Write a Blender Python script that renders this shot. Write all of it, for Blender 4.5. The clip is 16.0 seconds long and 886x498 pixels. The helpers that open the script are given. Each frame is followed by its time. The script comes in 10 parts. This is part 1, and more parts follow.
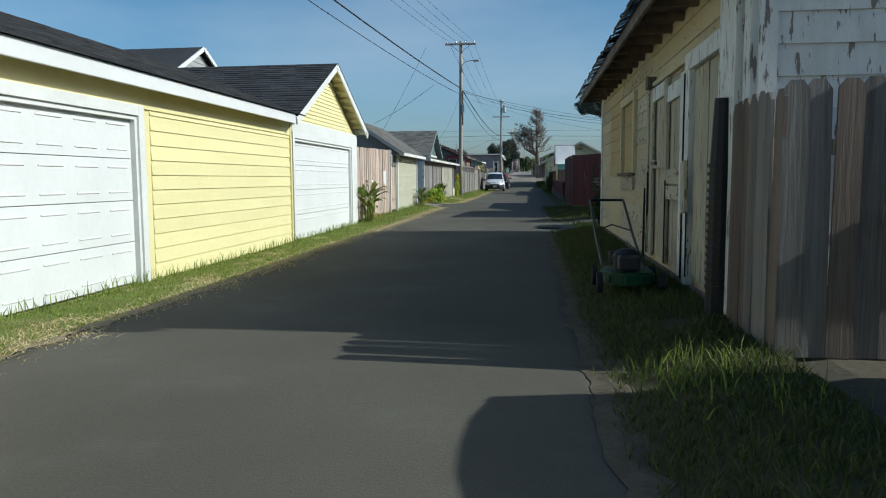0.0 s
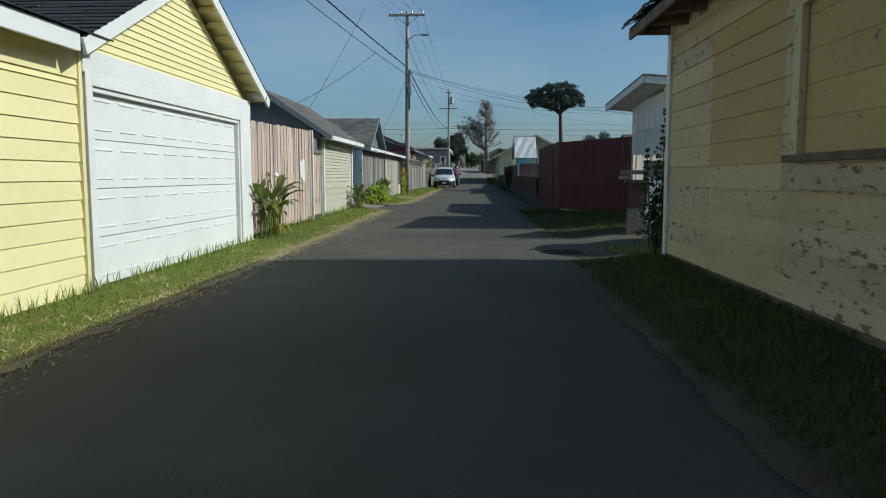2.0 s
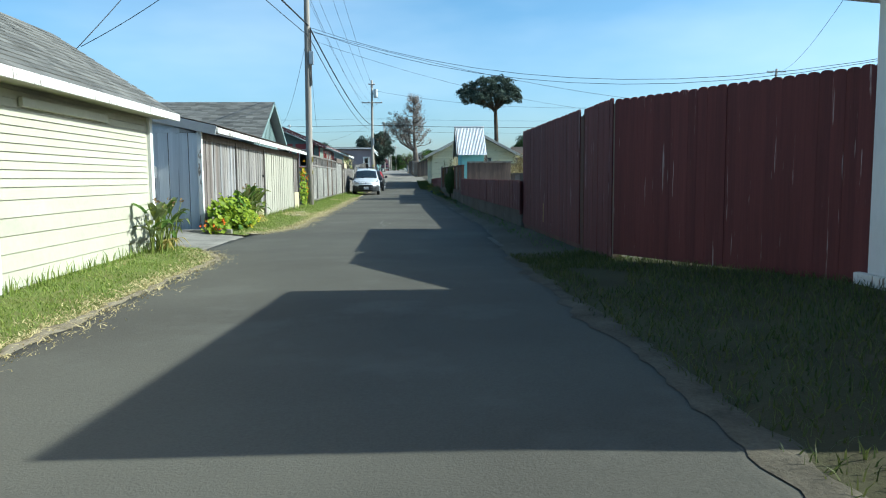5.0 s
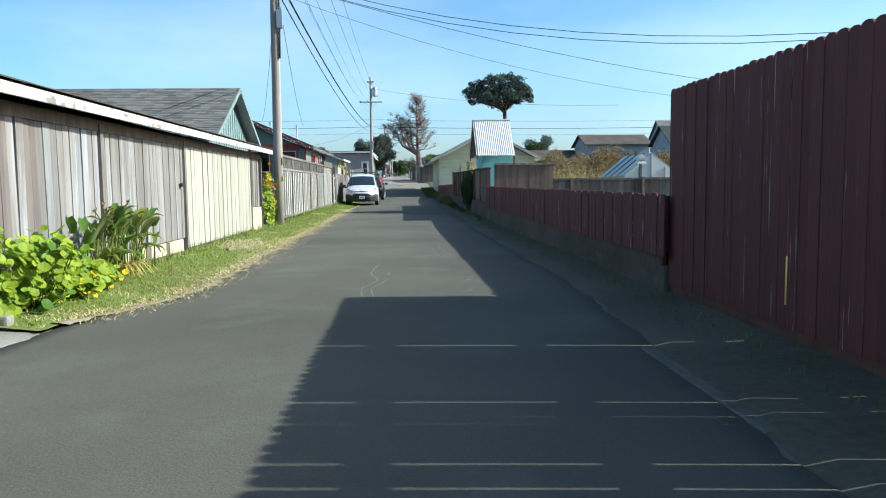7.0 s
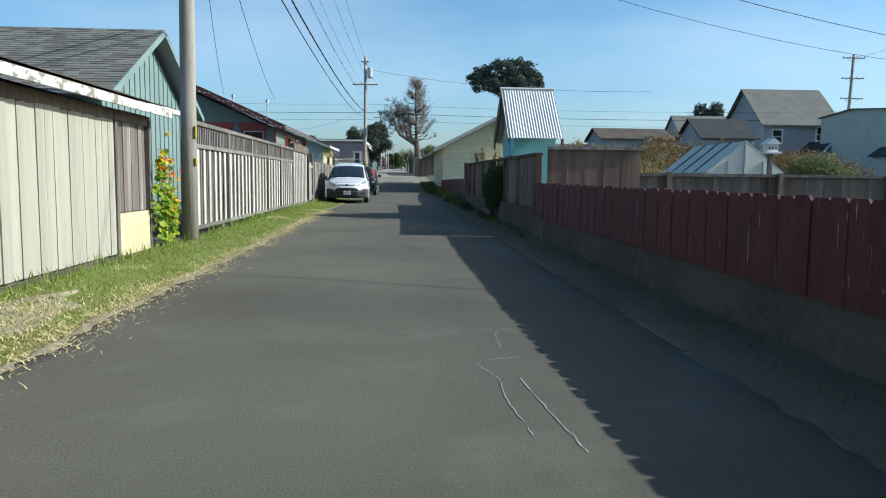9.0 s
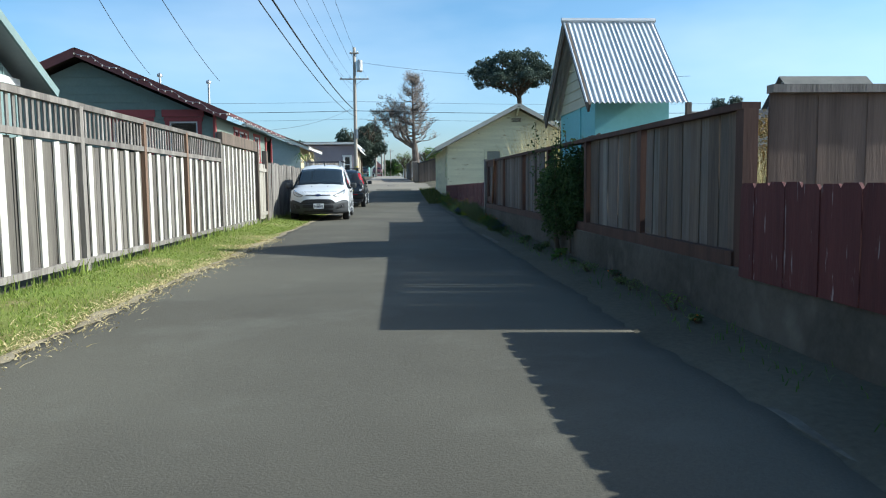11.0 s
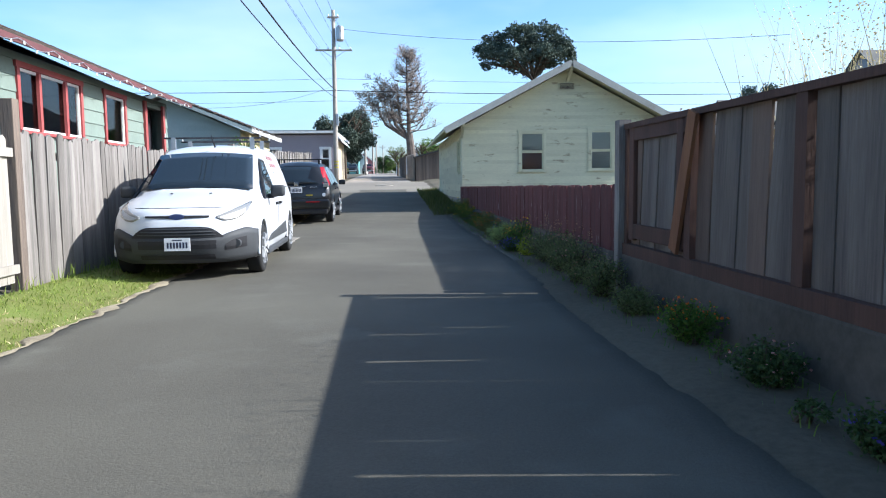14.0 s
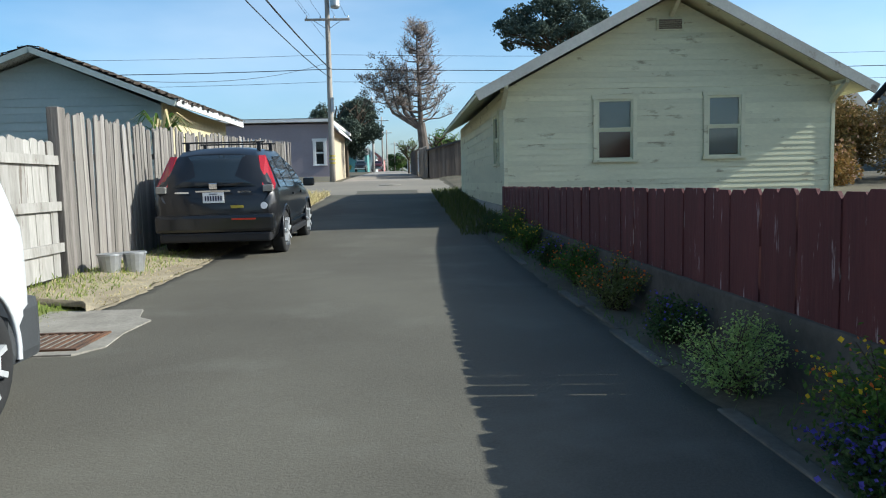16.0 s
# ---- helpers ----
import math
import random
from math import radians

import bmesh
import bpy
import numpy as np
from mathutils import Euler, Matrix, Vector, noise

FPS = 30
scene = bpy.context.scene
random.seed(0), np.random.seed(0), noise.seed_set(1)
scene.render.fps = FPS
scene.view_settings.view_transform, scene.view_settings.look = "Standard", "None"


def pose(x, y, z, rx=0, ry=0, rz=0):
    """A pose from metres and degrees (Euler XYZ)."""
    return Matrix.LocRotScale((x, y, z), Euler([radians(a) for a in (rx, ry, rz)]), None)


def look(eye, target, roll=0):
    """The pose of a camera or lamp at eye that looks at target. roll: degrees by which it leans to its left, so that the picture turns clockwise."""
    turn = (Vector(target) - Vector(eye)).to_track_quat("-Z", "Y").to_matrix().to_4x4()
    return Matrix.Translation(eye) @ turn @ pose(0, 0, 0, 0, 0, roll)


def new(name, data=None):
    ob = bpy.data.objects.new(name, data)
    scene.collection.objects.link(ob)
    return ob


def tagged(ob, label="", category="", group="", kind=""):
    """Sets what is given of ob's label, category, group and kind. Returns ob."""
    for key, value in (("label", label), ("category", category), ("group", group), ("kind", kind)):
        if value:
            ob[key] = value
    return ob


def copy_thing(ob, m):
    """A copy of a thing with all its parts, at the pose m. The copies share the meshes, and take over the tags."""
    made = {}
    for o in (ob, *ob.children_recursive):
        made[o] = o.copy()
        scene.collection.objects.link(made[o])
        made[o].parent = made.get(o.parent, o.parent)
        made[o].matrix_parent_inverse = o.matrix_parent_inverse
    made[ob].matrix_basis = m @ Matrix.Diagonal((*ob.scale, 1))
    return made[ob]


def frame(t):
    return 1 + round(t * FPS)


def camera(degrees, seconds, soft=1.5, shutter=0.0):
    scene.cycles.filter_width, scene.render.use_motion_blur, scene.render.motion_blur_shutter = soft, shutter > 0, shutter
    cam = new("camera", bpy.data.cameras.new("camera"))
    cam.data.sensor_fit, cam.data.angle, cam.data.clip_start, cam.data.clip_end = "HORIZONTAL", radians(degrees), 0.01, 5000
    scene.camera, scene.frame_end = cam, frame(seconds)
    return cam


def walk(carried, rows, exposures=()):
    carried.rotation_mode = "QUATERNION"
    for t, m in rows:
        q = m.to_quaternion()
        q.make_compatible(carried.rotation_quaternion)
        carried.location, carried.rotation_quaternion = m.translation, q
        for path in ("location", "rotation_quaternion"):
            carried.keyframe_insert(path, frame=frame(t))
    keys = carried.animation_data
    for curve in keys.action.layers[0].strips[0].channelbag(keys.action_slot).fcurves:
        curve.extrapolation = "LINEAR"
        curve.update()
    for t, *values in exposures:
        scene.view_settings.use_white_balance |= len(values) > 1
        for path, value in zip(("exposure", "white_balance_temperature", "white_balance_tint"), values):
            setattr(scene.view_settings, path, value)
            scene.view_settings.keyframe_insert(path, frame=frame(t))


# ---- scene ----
cam = camera(62.0, 16.0, soft=1.1)
PATH = [
    (0, (1.796, 1.868, 1.123), (1.556, 3.845, 0.936), -0.4),
    (0.5, (1.597, 3.486, 1.129), (1.414, 5.468, 0.94), -0.1),
    (1, (1.372, 5.172, 1.116), (1.228, 7.158, 0.927), -0.4),
    (1.5, (1.135, 6.985, 1.099), (1.015, 8.972, 0.906), -0.2),
    (2, (0.946, 8.906, 1.065), (0.858, 10.894, 0.867), -0.1),
    (2.5, (0.884, 10.849, 1.072), (0.847, 12.838, 0.869), -0.1),
    (3, (0.845, 12.898, 1.075), (0.871, 14.889, 0.882), -0.0),
    (3.5, (0.814, 15.019, 1.059), (0.89, 17.009, 0.866), 0.2),
    (4, (0.784, 17.07, 1.039), (0.887, 19.058, 0.844), 0.1),
    (6.5, (0.684, 27.062, 1.139), (0.783, 29.051, 0.962), -0.9),
    (7, (0.651, 29.231, 1.141), (0.755, 31.221, 0.966), -0.7),
    (7.5, (0.643, 31.387, 1.145), (0.752, 33.376, 0.967), -0.3),
    (8, (0.582, 33.584, 1.146), (0.699, 35.572, 0.962), 0.5),
    (8.5, (0.579, 35.735, 1.141), (0.698, 37.722, 0.951), 0.6),
    (9, (0.596, 37.946, 1.124), (0.715, 39.933, 0.934), 0.6),
    (11.5, (0.822, 49.354, 1.074), (0.943, 51.343, 0.906), -0.8),
    (12, (0.864, 51.601, 1.128), (0.994, 53.59, 0.963), -0.6),
    (12.5, (0.877, 53.784, 1.173), (1.018, 55.773, 1.009), -0.5),
    (13, (0.889, 55.949, 1.2), (1.037, 57.937, 1.036), -0.4),
    (13.5, (0.92, 58.2, 1.183), (1.067, 60.187, 1.015), -0.7),
    (14, (0.939, 60.432, 1.181), (1.076, 62.419, 1.002), -0.7),
    (14.5, (0.965, 62.644, 1.172), (1.088, 64.631, 0.984), -0.7),
    (15, (1.04, 64.995, 1.168), (1.151, 66.983, 0.977), -0.6),
    (15.5, (1.145, 67.37, 1.161), (1.245, 69.359, 0.975), -1.0),
    (16, (1.211, 69.851, 1.201), (1.311, 71.84, 1.016), -1.4),
]
walk(cam, [(t, look(eye, target, roll)) for t, eye, target, roll in PATH], exposures=[(0.0, 0.36, 5850, 2), (2.2, 0.12, 5900, 1), (3.1, 0.22, 5740, -3), (4.0, 0.72, 5600, -5), (6.5, 1.33, 5820, 2), (8.0, 1.2, 5860, 2), (9.0, 0.95, 5900, 2), (12.0, 1.4, 5850, 6), (13.0, 1.55, 5830, 11), (13.5, 1.44, 5650, 13), (14.2, 1.66, 5830, 10), (15.5, 1.38, 5940, 8), (16.0, 1.14, 6010, 5)])

# ---- light ----
SUN_ELEVATION = 31.8
world = bpy.data.worlds.new("sky")
scene.world = world
world.use_nodes = True
wn = world.node_tree
wn.nodes.clear()
w_out = wn.nodes.new("ShaderNodeOutputWorld")
w_bg = wn.nodes.new("ShaderNodeBackground")
w_sky = wn.nodes.new("ShaderNodeTexSky")
w_sky.sky_type = "NISHITA"
w_sky.sun_disc = False
w_sky.sun_elevation = radians(SUN_ELEVATION)
w_sky.sun_rotation = radians(94.2)
w_sky.altitude = 10
w_sky.air_density, w_sky.dust_density, w_sky.ozone_density = 0.85, 1.7, 3.0
w_co = wn.nodes.new("ShaderNodeTexCoord")
w_map = wn.nodes.new("ShaderNodeMapping")
w_map.inputs["Scale"].default_value = (1.0, 1.0, 3.4)
w_noise = wn.nodes.new("ShaderNodeTexNoise")
w_noise.inputs["Scale"].default_value = 1.7
w_noise.inputs["Detail"].default_value = 5.0
w_noise.inputs["Roughness"].default_value = 0.5
w_ramp = wn.nodes.new("ShaderNodeValToRGB")
w_ramp.color_ramp.elements[0].position, w_ramp.color_ramp.elements[1].position = 0.52, 0.85
w_ramp.color_ramp.elements[0].color, w_ramp.color_ramp.elements[1].color = (0, 0, 0, 1), (0.35, 0.35, 0.35, 1)
w_mix = wn.nodes.new("ShaderNodeMixRGB")
w_mix.inputs["Color2"].default_value = (6.0, 6.2, 6.6, 1)
wn.links.new(w_co.outputs["Generated"], w_map.inputs["Vector"])
wn.links.new(w_map.outputs["Vector"], w_noise.inputs["Vector"])
wn.links.new(w_noise.outputs["Fac"], w_ramp.inputs["Fac"])
wn.links.new(w_ramp.outputs["Color"], w_mix.inputs["Fac"])
w_hue = wn.nodes.new("ShaderNodeHueSaturation")
w_hue.inputs["Saturation"].default_value = 1.1
w_hue.inputs["Hue"].default_value = 0.489
wn.links.new(w_sky.outputs["Color"], w_hue.inputs["Color"])
wn.links.new(w_hue.outputs["Color"], w_mix.inputs["Color1"])
wn.links.new(w_mix.outputs["Color"], w_bg.inputs["Color"])
wn.links.new(w_bg.outputs["Background"], w_out.inputs["Surface"])
w_bg.inputs["Strength"].default_value = 0.09

sun_data = bpy.data.lights.new("sun", "SUN")
sun_data.energy, sun_data.angle, sun_data.color = 3.5, radians(0.5), (1.0, 0.95, 0.85)
sun = new("sun", sun_data)
sun.matrix_world = look((60, -4.4, 60 * math.tan(radians(SUN_ELEVATION))), (0, 0, 0))

# ---- materials ----
def material(name, c1, c2=None, rough=0.8, metal=0.0, s=(1.5, 30.0), bump=0.25, rnd=0.0, stretch=(1, 1, 1), peel=None, spec=0.3, mix=0.5, coat=0.0, dist=0.01):
    """A procedural surface: two colours mixed at a large and a small scale, relief, a shade of its own for each object, and a second layer showing through where it is worn."""
    m = bpy.data.materials.new(name)
    m.use_nodes = True
    nt = m.node_tree
    bsdf = nt.nodes["Principled BSDF"]
    c2 = c2 or tuple(c * 0.72 for c in c1)
    co = nt.nodes.new("ShaderNodeTexCoord")
    info = nt.nodes.new("ShaderNodeObjectInfo")
    off = nt.nodes.new("ShaderNodeVectorMath")
    off.operation = "MULTIPLY_ADD"
    sc = nt.nodes.new("ShaderNodeCombineXYZ")
    for i in range(3):
        nt.links.new(info.outputs["Random"], sc.inputs[i])
    off.inputs[1].default_value = (17.0, 29.0, 41.0)
    nt.links.new(sc.outputs[0], off.inputs[0])
    nt.links.new(co.outputs["Object"], off.inputs[2])
    mp = nt.nodes.new("ShaderNodeMapping")
    mp.inputs["Scale"].default_value = stretch
    nt.links.new(off.outputs[0], mp.inputs["Vector"])
    big, small = nt.nodes.new("ShaderNodeTexNoise"), nt.nodes.new("ShaderNodeTexNoise")
    big.inputs["Scale"].default_value, small.inputs["Scale"].default_value = s
    big.inputs["Detail"].default_value, small.inputs["Detail"].default_value = 4.0, 6.0
    small.inputs["Roughness"].default_value = 0.65
    for n in (big, small):
        nt.links.new(mp.outputs["Vector"], n.inputs["Vector"])
    add = nt.nodes.new("ShaderNodeMath")
    add.operation = "MULTIPLY_ADD"
    add.inputs[1].default_value = 0.6
    nt.links.new(small.outputs["Fac"], add.inputs[0])
    half = nt.nodes.new("ShaderNodeMath")
    half.operation = "MULTIPLY_ADD"
    half.inputs[1].default_value, half.inputs[2].default_value = 0.8, -0.2 + (mix - 0.5)
    nt.links.new(big.outputs["Fac"], half.inputs[0])
    nt.links.new(half.outputs[0], add.inputs[2])
    col = nt.nodes.new("ShaderNodeMixRGB")
    col.inputs[1].default_value, col.inputs[2].default_value = (*c1, 1), (*c2, 1)
    ramp = nt.nodes.new("ShaderNodeMapRange")
    ramp.inputs["From Min"].default_value, ramp.inputs["From Max"].default_value = 0.3, 0.7
    nt.links.new(add.outputs[0], ramp.inputs["Value"])
    nt.links.new(ramp.outputs[0], col.inputs[0])
    out = col.outputs[0]
    if peel:
        colour, edge, scale, sharp = peel
        pn = nt.nodes.new("ShaderNodeTexNoise")
        pn.inputs["Scale"].default_value, pn.inputs["Detail"].default_value, pn.inputs["Roughness"].default_value = scale, 8.0, 0.62
        nt.links.new(mp.outputs["Vector"], pn.inputs["Vector"])
        pr = nt.nodes.new("ShaderNodeMapRange")
        pr.inputs["From Min"].default_value, pr.inputs["From Max"].default_value = edge, edge + sharp
        nt.links.new(pn.outputs["Fac"], pr.inputs["Value"])
        pm = nt.nodes.new("ShaderNodeMixRGB")
        pm.inputs[2].default_value = (*colour, 1)
        nt.links.new(pr.outputs[0], pm.inputs[0])
        nt.links.new(out, pm.inputs[1])
        out = pm.outputs[0]
    if rnd:
        val = nt.nodes.new("ShaderNodeMath")
        val.operation = "MULTIPLY_ADD"
        val.inputs[1].default_value, val.inputs[2].default_value = 2 * rnd, 1 - rnd
        nt.links.new(info.outputs["Random"], val.inputs[0])
        hsv = nt.nodes.new("ShaderNodeHueSaturation")
        nt.links.new(val.outputs[0], hsv.inputs["Value"])
        nt.links.new(out, hsv.inputs["Color"])
        out = hsv.outputs[0]
    nt.links.new(out, bsdf.inputs["Base Color"])
    bsdf.inputs["Roughness"].default_value, bsdf.inputs["Metallic"].default_value = rough, metal
    bsdf.inputs["Specular IOR Level"].default_value = spec
    bsdf.inputs["Coat Weight"].default_value = coat
    bsdf.inputs["Coat Roughness"].default_value = 0.06
    if bump:
        b = nt.nodes.new("ShaderNodeBump")
        b.inputs["Strength"].default_value, b.inputs["Distance"].default_value = bump, dist
        nt.links.new(small.outputs["Fac"], b.inputs["Height"])
        nt.links.new(b.outputs[0], bsdf.inputs["Normal"])
    return m


def leafy(name, c1, c2, rough=0.55, through_light=0.35):
    """Leaves: a shade for each leaf, and light that comes through."""
    m = bpy.data.materials.new(name)
    m.use_nodes = True
    nt = m.node_tree
    bsdf = nt.nodes["Principled BSDF"]
    geo = nt.nodes.new("ShaderNodeNewGeometry")
    col = nt.nodes.new("ShaderNodeMixRGB")
    col.inputs[1].default_value, col.inputs[2].default_value = (*c1, 1), (*c2, 1)
    nt.links.new(geo.outputs["Random Per Island"], col.inputs[0])
    nt.links.new(col.outputs[0], bsdf.inputs["Base Color"])
    bsdf.inputs["Roughness"].default_value = rough
    bsdf.inputs["Specular IOR Level"].default_value = 0.25
    tr = nt.nodes.new("ShaderNodeBsdfTranslucent")
    nt.links.new(col.outputs[0], tr.inputs["Color"])
    sh = nt.nodes.new("ShaderNodeMixShader")
    sh.inputs[0].default_value = through_light
    nt.links.new(bsdf.outputs[0], sh.inputs[1])
    nt.links.new(tr.outputs[0], sh.inputs[2])
    nt.links.new(sh.outputs[0], nt.nodes["Material Output"].inputs["Surface"])
    return m


def shingled(name, c1, c2, course=0.14, tab=0.3):
    """Asphalt shingles: the tabs of each course in their own shade, with a granular surface."""
    m = material(name, c1, c2, rough=0.95, s=(0.8, 60.0), bump=0.3, spec=0.15)
    nt = m.node_tree
    bsdf = nt.nodes["Principled BSDF"]
    geo = nt.nodes.new("ShaderNodeNewGeometry")
    link = bsdf.inputs["Base Color"].links[0]
    hsv = nt.nodes.new("ShaderNodeHueSaturation")
    mr = nt.nodes.new("ShaderNodeMapRange")
    mr.inputs["To Min"].default_value, mr.inputs["To Max"].default_value = 0.72, 1.25
    nt.links.new(geo.outputs["Random Per Island"], mr.inputs["Value"])
    nt.links.new(mr.outputs[0], hsv.inputs["Value"])
    nt.links.new(link.from_socket, hsv.inputs["Color"])
    nt.links.new(hsv.outputs[0], bsdf.inputs["Base Color"])
    return m


def glassy(name, tint=(0.02, 0.025, 0.03), rough=0.03):
    """Dark window glass with the sky in it."""
    m = bpy.data.materials.new(name)
    m.use_nodes = True
    b = m.node_tree.nodes["Principled BSDF"]
    b.inputs["Base Color"].default_value = (*tint, 1)
    b.inputs["Roughness"].default_value = rough
    b.inputs["Specular IOR Level"].default_value = 0.42
    return m


GRAIN = (9, 9, 0.7)
asphalt = material("asphalt", (0.121, 0.113, 0.09), (0.073, 0.067, 0.054), rough=0.92, s=(0.35, 70), bump=0.7, spec=0.2, peel=((0.15, 0.143, 0.118), 0.54, 0.8, 0.35), dist=0.006)
street_asphalt = material("street_asphalt", (0.235, 0.21, 0.17), (0.165, 0.15, 0.125), rough=0.9, s=(0.2, 40), bump=0.2, spec=0.2)
dirt = material("dirt", (0.36, 0.31, 0.215), (0.2, 0.165, 0.115), rough=1.0, s=(3, 40), bump=0.8, spec=0.1)
verge = material("verge", (0.15, 0.2, 0.045), (0.16, 0.15, 0.055), rough=1.0, s=(1.4, 40), bump=0.8, spec=0.1, peel=((0.3, 0.24, 0.14), 0.6, 1.2, 0.12))
soil = material("soil", (0.14, 0.125, 0.093), (0.08, 0.072, 0.054), rough=1.0, s=(0.6, 18), bump=0.8, spec=0.1)
straw = leafy("straw", (0.45, 0.37, 0.18), (0.64, 0.54, 0.3), 0.8, 0.2)
grass_green = leafy("grass_green", (0.11, 0.18, 0.025), (0.31, 0.36, 0.085))
leaf_dark = leafy("leaf_dark", (0.015, 0.04, 0.012), (0.05, 0.09, 0.025))
leaf_mid = leafy("leaf_mid", (0.05, 0.12, 0.02), (0.14, 0.22, 0.04))
leaf_pine = leafy("leaf_pine", (0.05, 0.075, 0.058), (0.1, 0.13, 0.1), 0.7, 0.15)
leaf_dry = leafy("leaf_dry", (0.13, 0.11, 0.07), (0.25, 0.2, 0.12), 0.8, 0.2)
leaf_rust = leafy("leaf_rust", (0.13, 0.1, 0.03), (0.3, 0.17, 0.06), 0.8, 0.2)
leaf_olive = leafy("leaf_olive", (0.11, 0.1, 0.035), (0.32, 0.21, 0.09), 0.8, 0.2)
leaf_sage = leafy("leaf_sage", (0.08, 0.115, 0.04), (0.21, 0.24, 0.1))
leaf_yellow = leafy("leaf_yellow", (0.3, 0.26, 0.03), (0.5, 0.42, 0.08), 0.7, 0.4)
petal_yellow = leafy("petal_yellow", (0.85, 0.5, 0.02), (0.9, 0.65, 0.04), 0.6, 0.3)
petal_orange = leafy("petal_orange", (0.75, 0.12, 0.02), (0.85, 0.25, 0.03), 0.6, 0.3)
petal_white = leafy("petal_white", (0.8, 0.78, 0.7), (0.85, 0.84, 0.78), 0.6, 0.3)
petal_pink = leafy("petal_pink", (0.55, 0.25, 0.22), (0.7, 0.4, 0.35), 0.6, 0.3)
bark = material("bark", (0.11, 0.085, 0.06), (0.06, 0.045, 0.035), rough=1.0, s=(3, 25), stretch=(1, 1, 0.3), bump=1.0)
bark_grey = material("bark_grey", (0.16, 0.13, 0.11), (0.09, 0.075, 0.065), rough=1.0, s=(3, 25), bump=0.8)
pole_wood = material("pole_wood", (0.42, 0.38, 0.33), (0.22, 0.195, 0.17), rough=0.95, s=(1.0, 12), stretch=(5, 5, 0.25), bump=0.7)
dark_metal = material("dark_metal", (0.06, 0.06, 0.065), rough=0.5, metal=0.6, bump=0.05)
galvanised = material("galvanised", (0.5, 0.51, 0.52), (0.36, 0.37, 0.38), rough=0.45, metal=0.8, s=(2, 20), bump=0.1)
rust_iron = material("rust_iron", (0.16, 0.085, 0.05), (0.07, 0.05, 0.04), rough=0.85, metal=0.3, s=(4, 40), bump=0.4)
concrete = material("concrete", (0.36, 0.34, 0.3), (0.25, 0.24, 0.21), rough=0.95, s=(1.2, 25), bump=0.4, spec=0.2)
white_paint = material("white_paint", (0.7, 0.7, 0.69), (0.63, 0.63, 0.62), rough=0.55, s=(1, 14), bump=0.06, spec=0.4)
white_trim = material("white_trim", (0.7, 0.7, 0.68), (0.6, 0.6, 0.58), rough=0.6, s=(1.5, 18), bump=0.12)
worn_white = material("worn_white", (0.72, 0.72, 0.69), (0.58, 0.57, 0.53), rough=0.75, s=(1.5, 20), bump=0.2, peel=((0.2, 0.17, 0.14), 0.575, 3.4, 0.04), stretch=(6, 6, 1.2))
yellow_paint = material("yellow_paint", (0.74, 0.67, 0.36), (0.68, 0.61, 0.32), rough=0.6, s=(0.8, 10), bump=0.06, rnd=0.03)
cream_worn = material("cream_worn", (0.54, 0.47, 0.3), (0.41, 0.345, 0.215), rough=0.85, s=(0.8, 22), bump=0.25, rnd=0.06, peel=((0.2, 0.16, 0.12), 0.63, 13.0, 0.03), stretch=(1, 0.5, 1.5))
cream_bald = material("cream_bald", (0.5, 0.45, 0.33), (0.36, 0.32, 0.235), rough=0.9, s=(1.2, 24), bump=0.35, rnd=0.08, peel=((0.17, 0.14, 0.11), 0.575, 11.0, 0.04), stretch=(1, 0.5, 1.6))
cream_ochre = material("cream_ochre", (0.46, 0.36, 0.17), (0.37, 0.28, 0.13), rough=0.85, s=(0.8, 22), bump=0.25, rnd=0.05, peel=((0.2, 0.16, 0.12), 0.66, 7.0, 0.03), stretch=(1, 0.7, 1.3))
cream_streak = material("cream_streak", (0.48, 0.435, 0.32), (0.36, 0.325, 0.235), rough=0.88, s=(0.6, 7), bump=0.35, rnd=0.05, peel=((0.17, 0.14, 0.11), 0.565, 3.4, 0.035), stretch=(9, 9, 1.3))
cream_clean = material("cream_clean", (0.56, 0.49, 0.31), (0.45, 0.38, 0.24), rough=0.8, s=(1.2, 14), bump=0.2, peel=((0.24, 0.19, 0.13), 0.62, 9.0, 0.04), stretch=(1.6, 1.6, 1))
pink_bare = material("pink_bare", (0.47, 0.385, 0.325), (0.33, 0.265, 0.22), rough=0.9, s=(0.6, 6), stretch=GRAIN, bump=0.5, rnd=0.1, peel=((0.2, 0.165, 0.145), 0.53, 1.9, 0.05))
pink_board = material("pink_board", (0.55, 0.425, 0.345), (0.45, 0.345, 0.275), rough=0.85, s=(0.6, 6), stretch=GRAIN, bump=0.35, rnd=0.1, peel=((0.22, 0.18, 0.16), 0.555, 2.4, 0.045))
beige_paint = material("beige_paint", (0.46, 0.445, 0.34), (0.385, 0.37, 0.285), rough=0.75, s=(1, 12), bump=0.1, rnd=0.03)
blue_grey = material("blue_grey", (0.66, 0.69, 0.71), (0.48, 0.51, 0.53), rough=0.8, s=(0.6, 6), stretch=GRAIN, bump=0.2, rnd=0.06, peel=((0.17, 0.17, 0.18), 0.63, 1.2, 0.08))
grey_siding = material("grey_siding", (0.34, 0.35, 0.35), (0.28, 0.29, 0.29), rough=0.8, s=(1, 12), bump=0.1)
grey_wood = material("grey_wood", (0.24, 0.217, 0.195), (0.09, 0.08, 0.071), rough=0.92, s=(0.6, 5.5), stretch=GRAIN, bump=0.7, rnd=0.22, peel=((0.36, 0.34, 0.32), 0.62, 0.8, 0.15))
dark_wood = material("dark_wood", (0.2, 0.155, 0.122), (0.085, 0.068, 0.057), rough=0.92, s=(0.6, 5.5), stretch=GRAIN, bump=0.7, rnd=0.2)
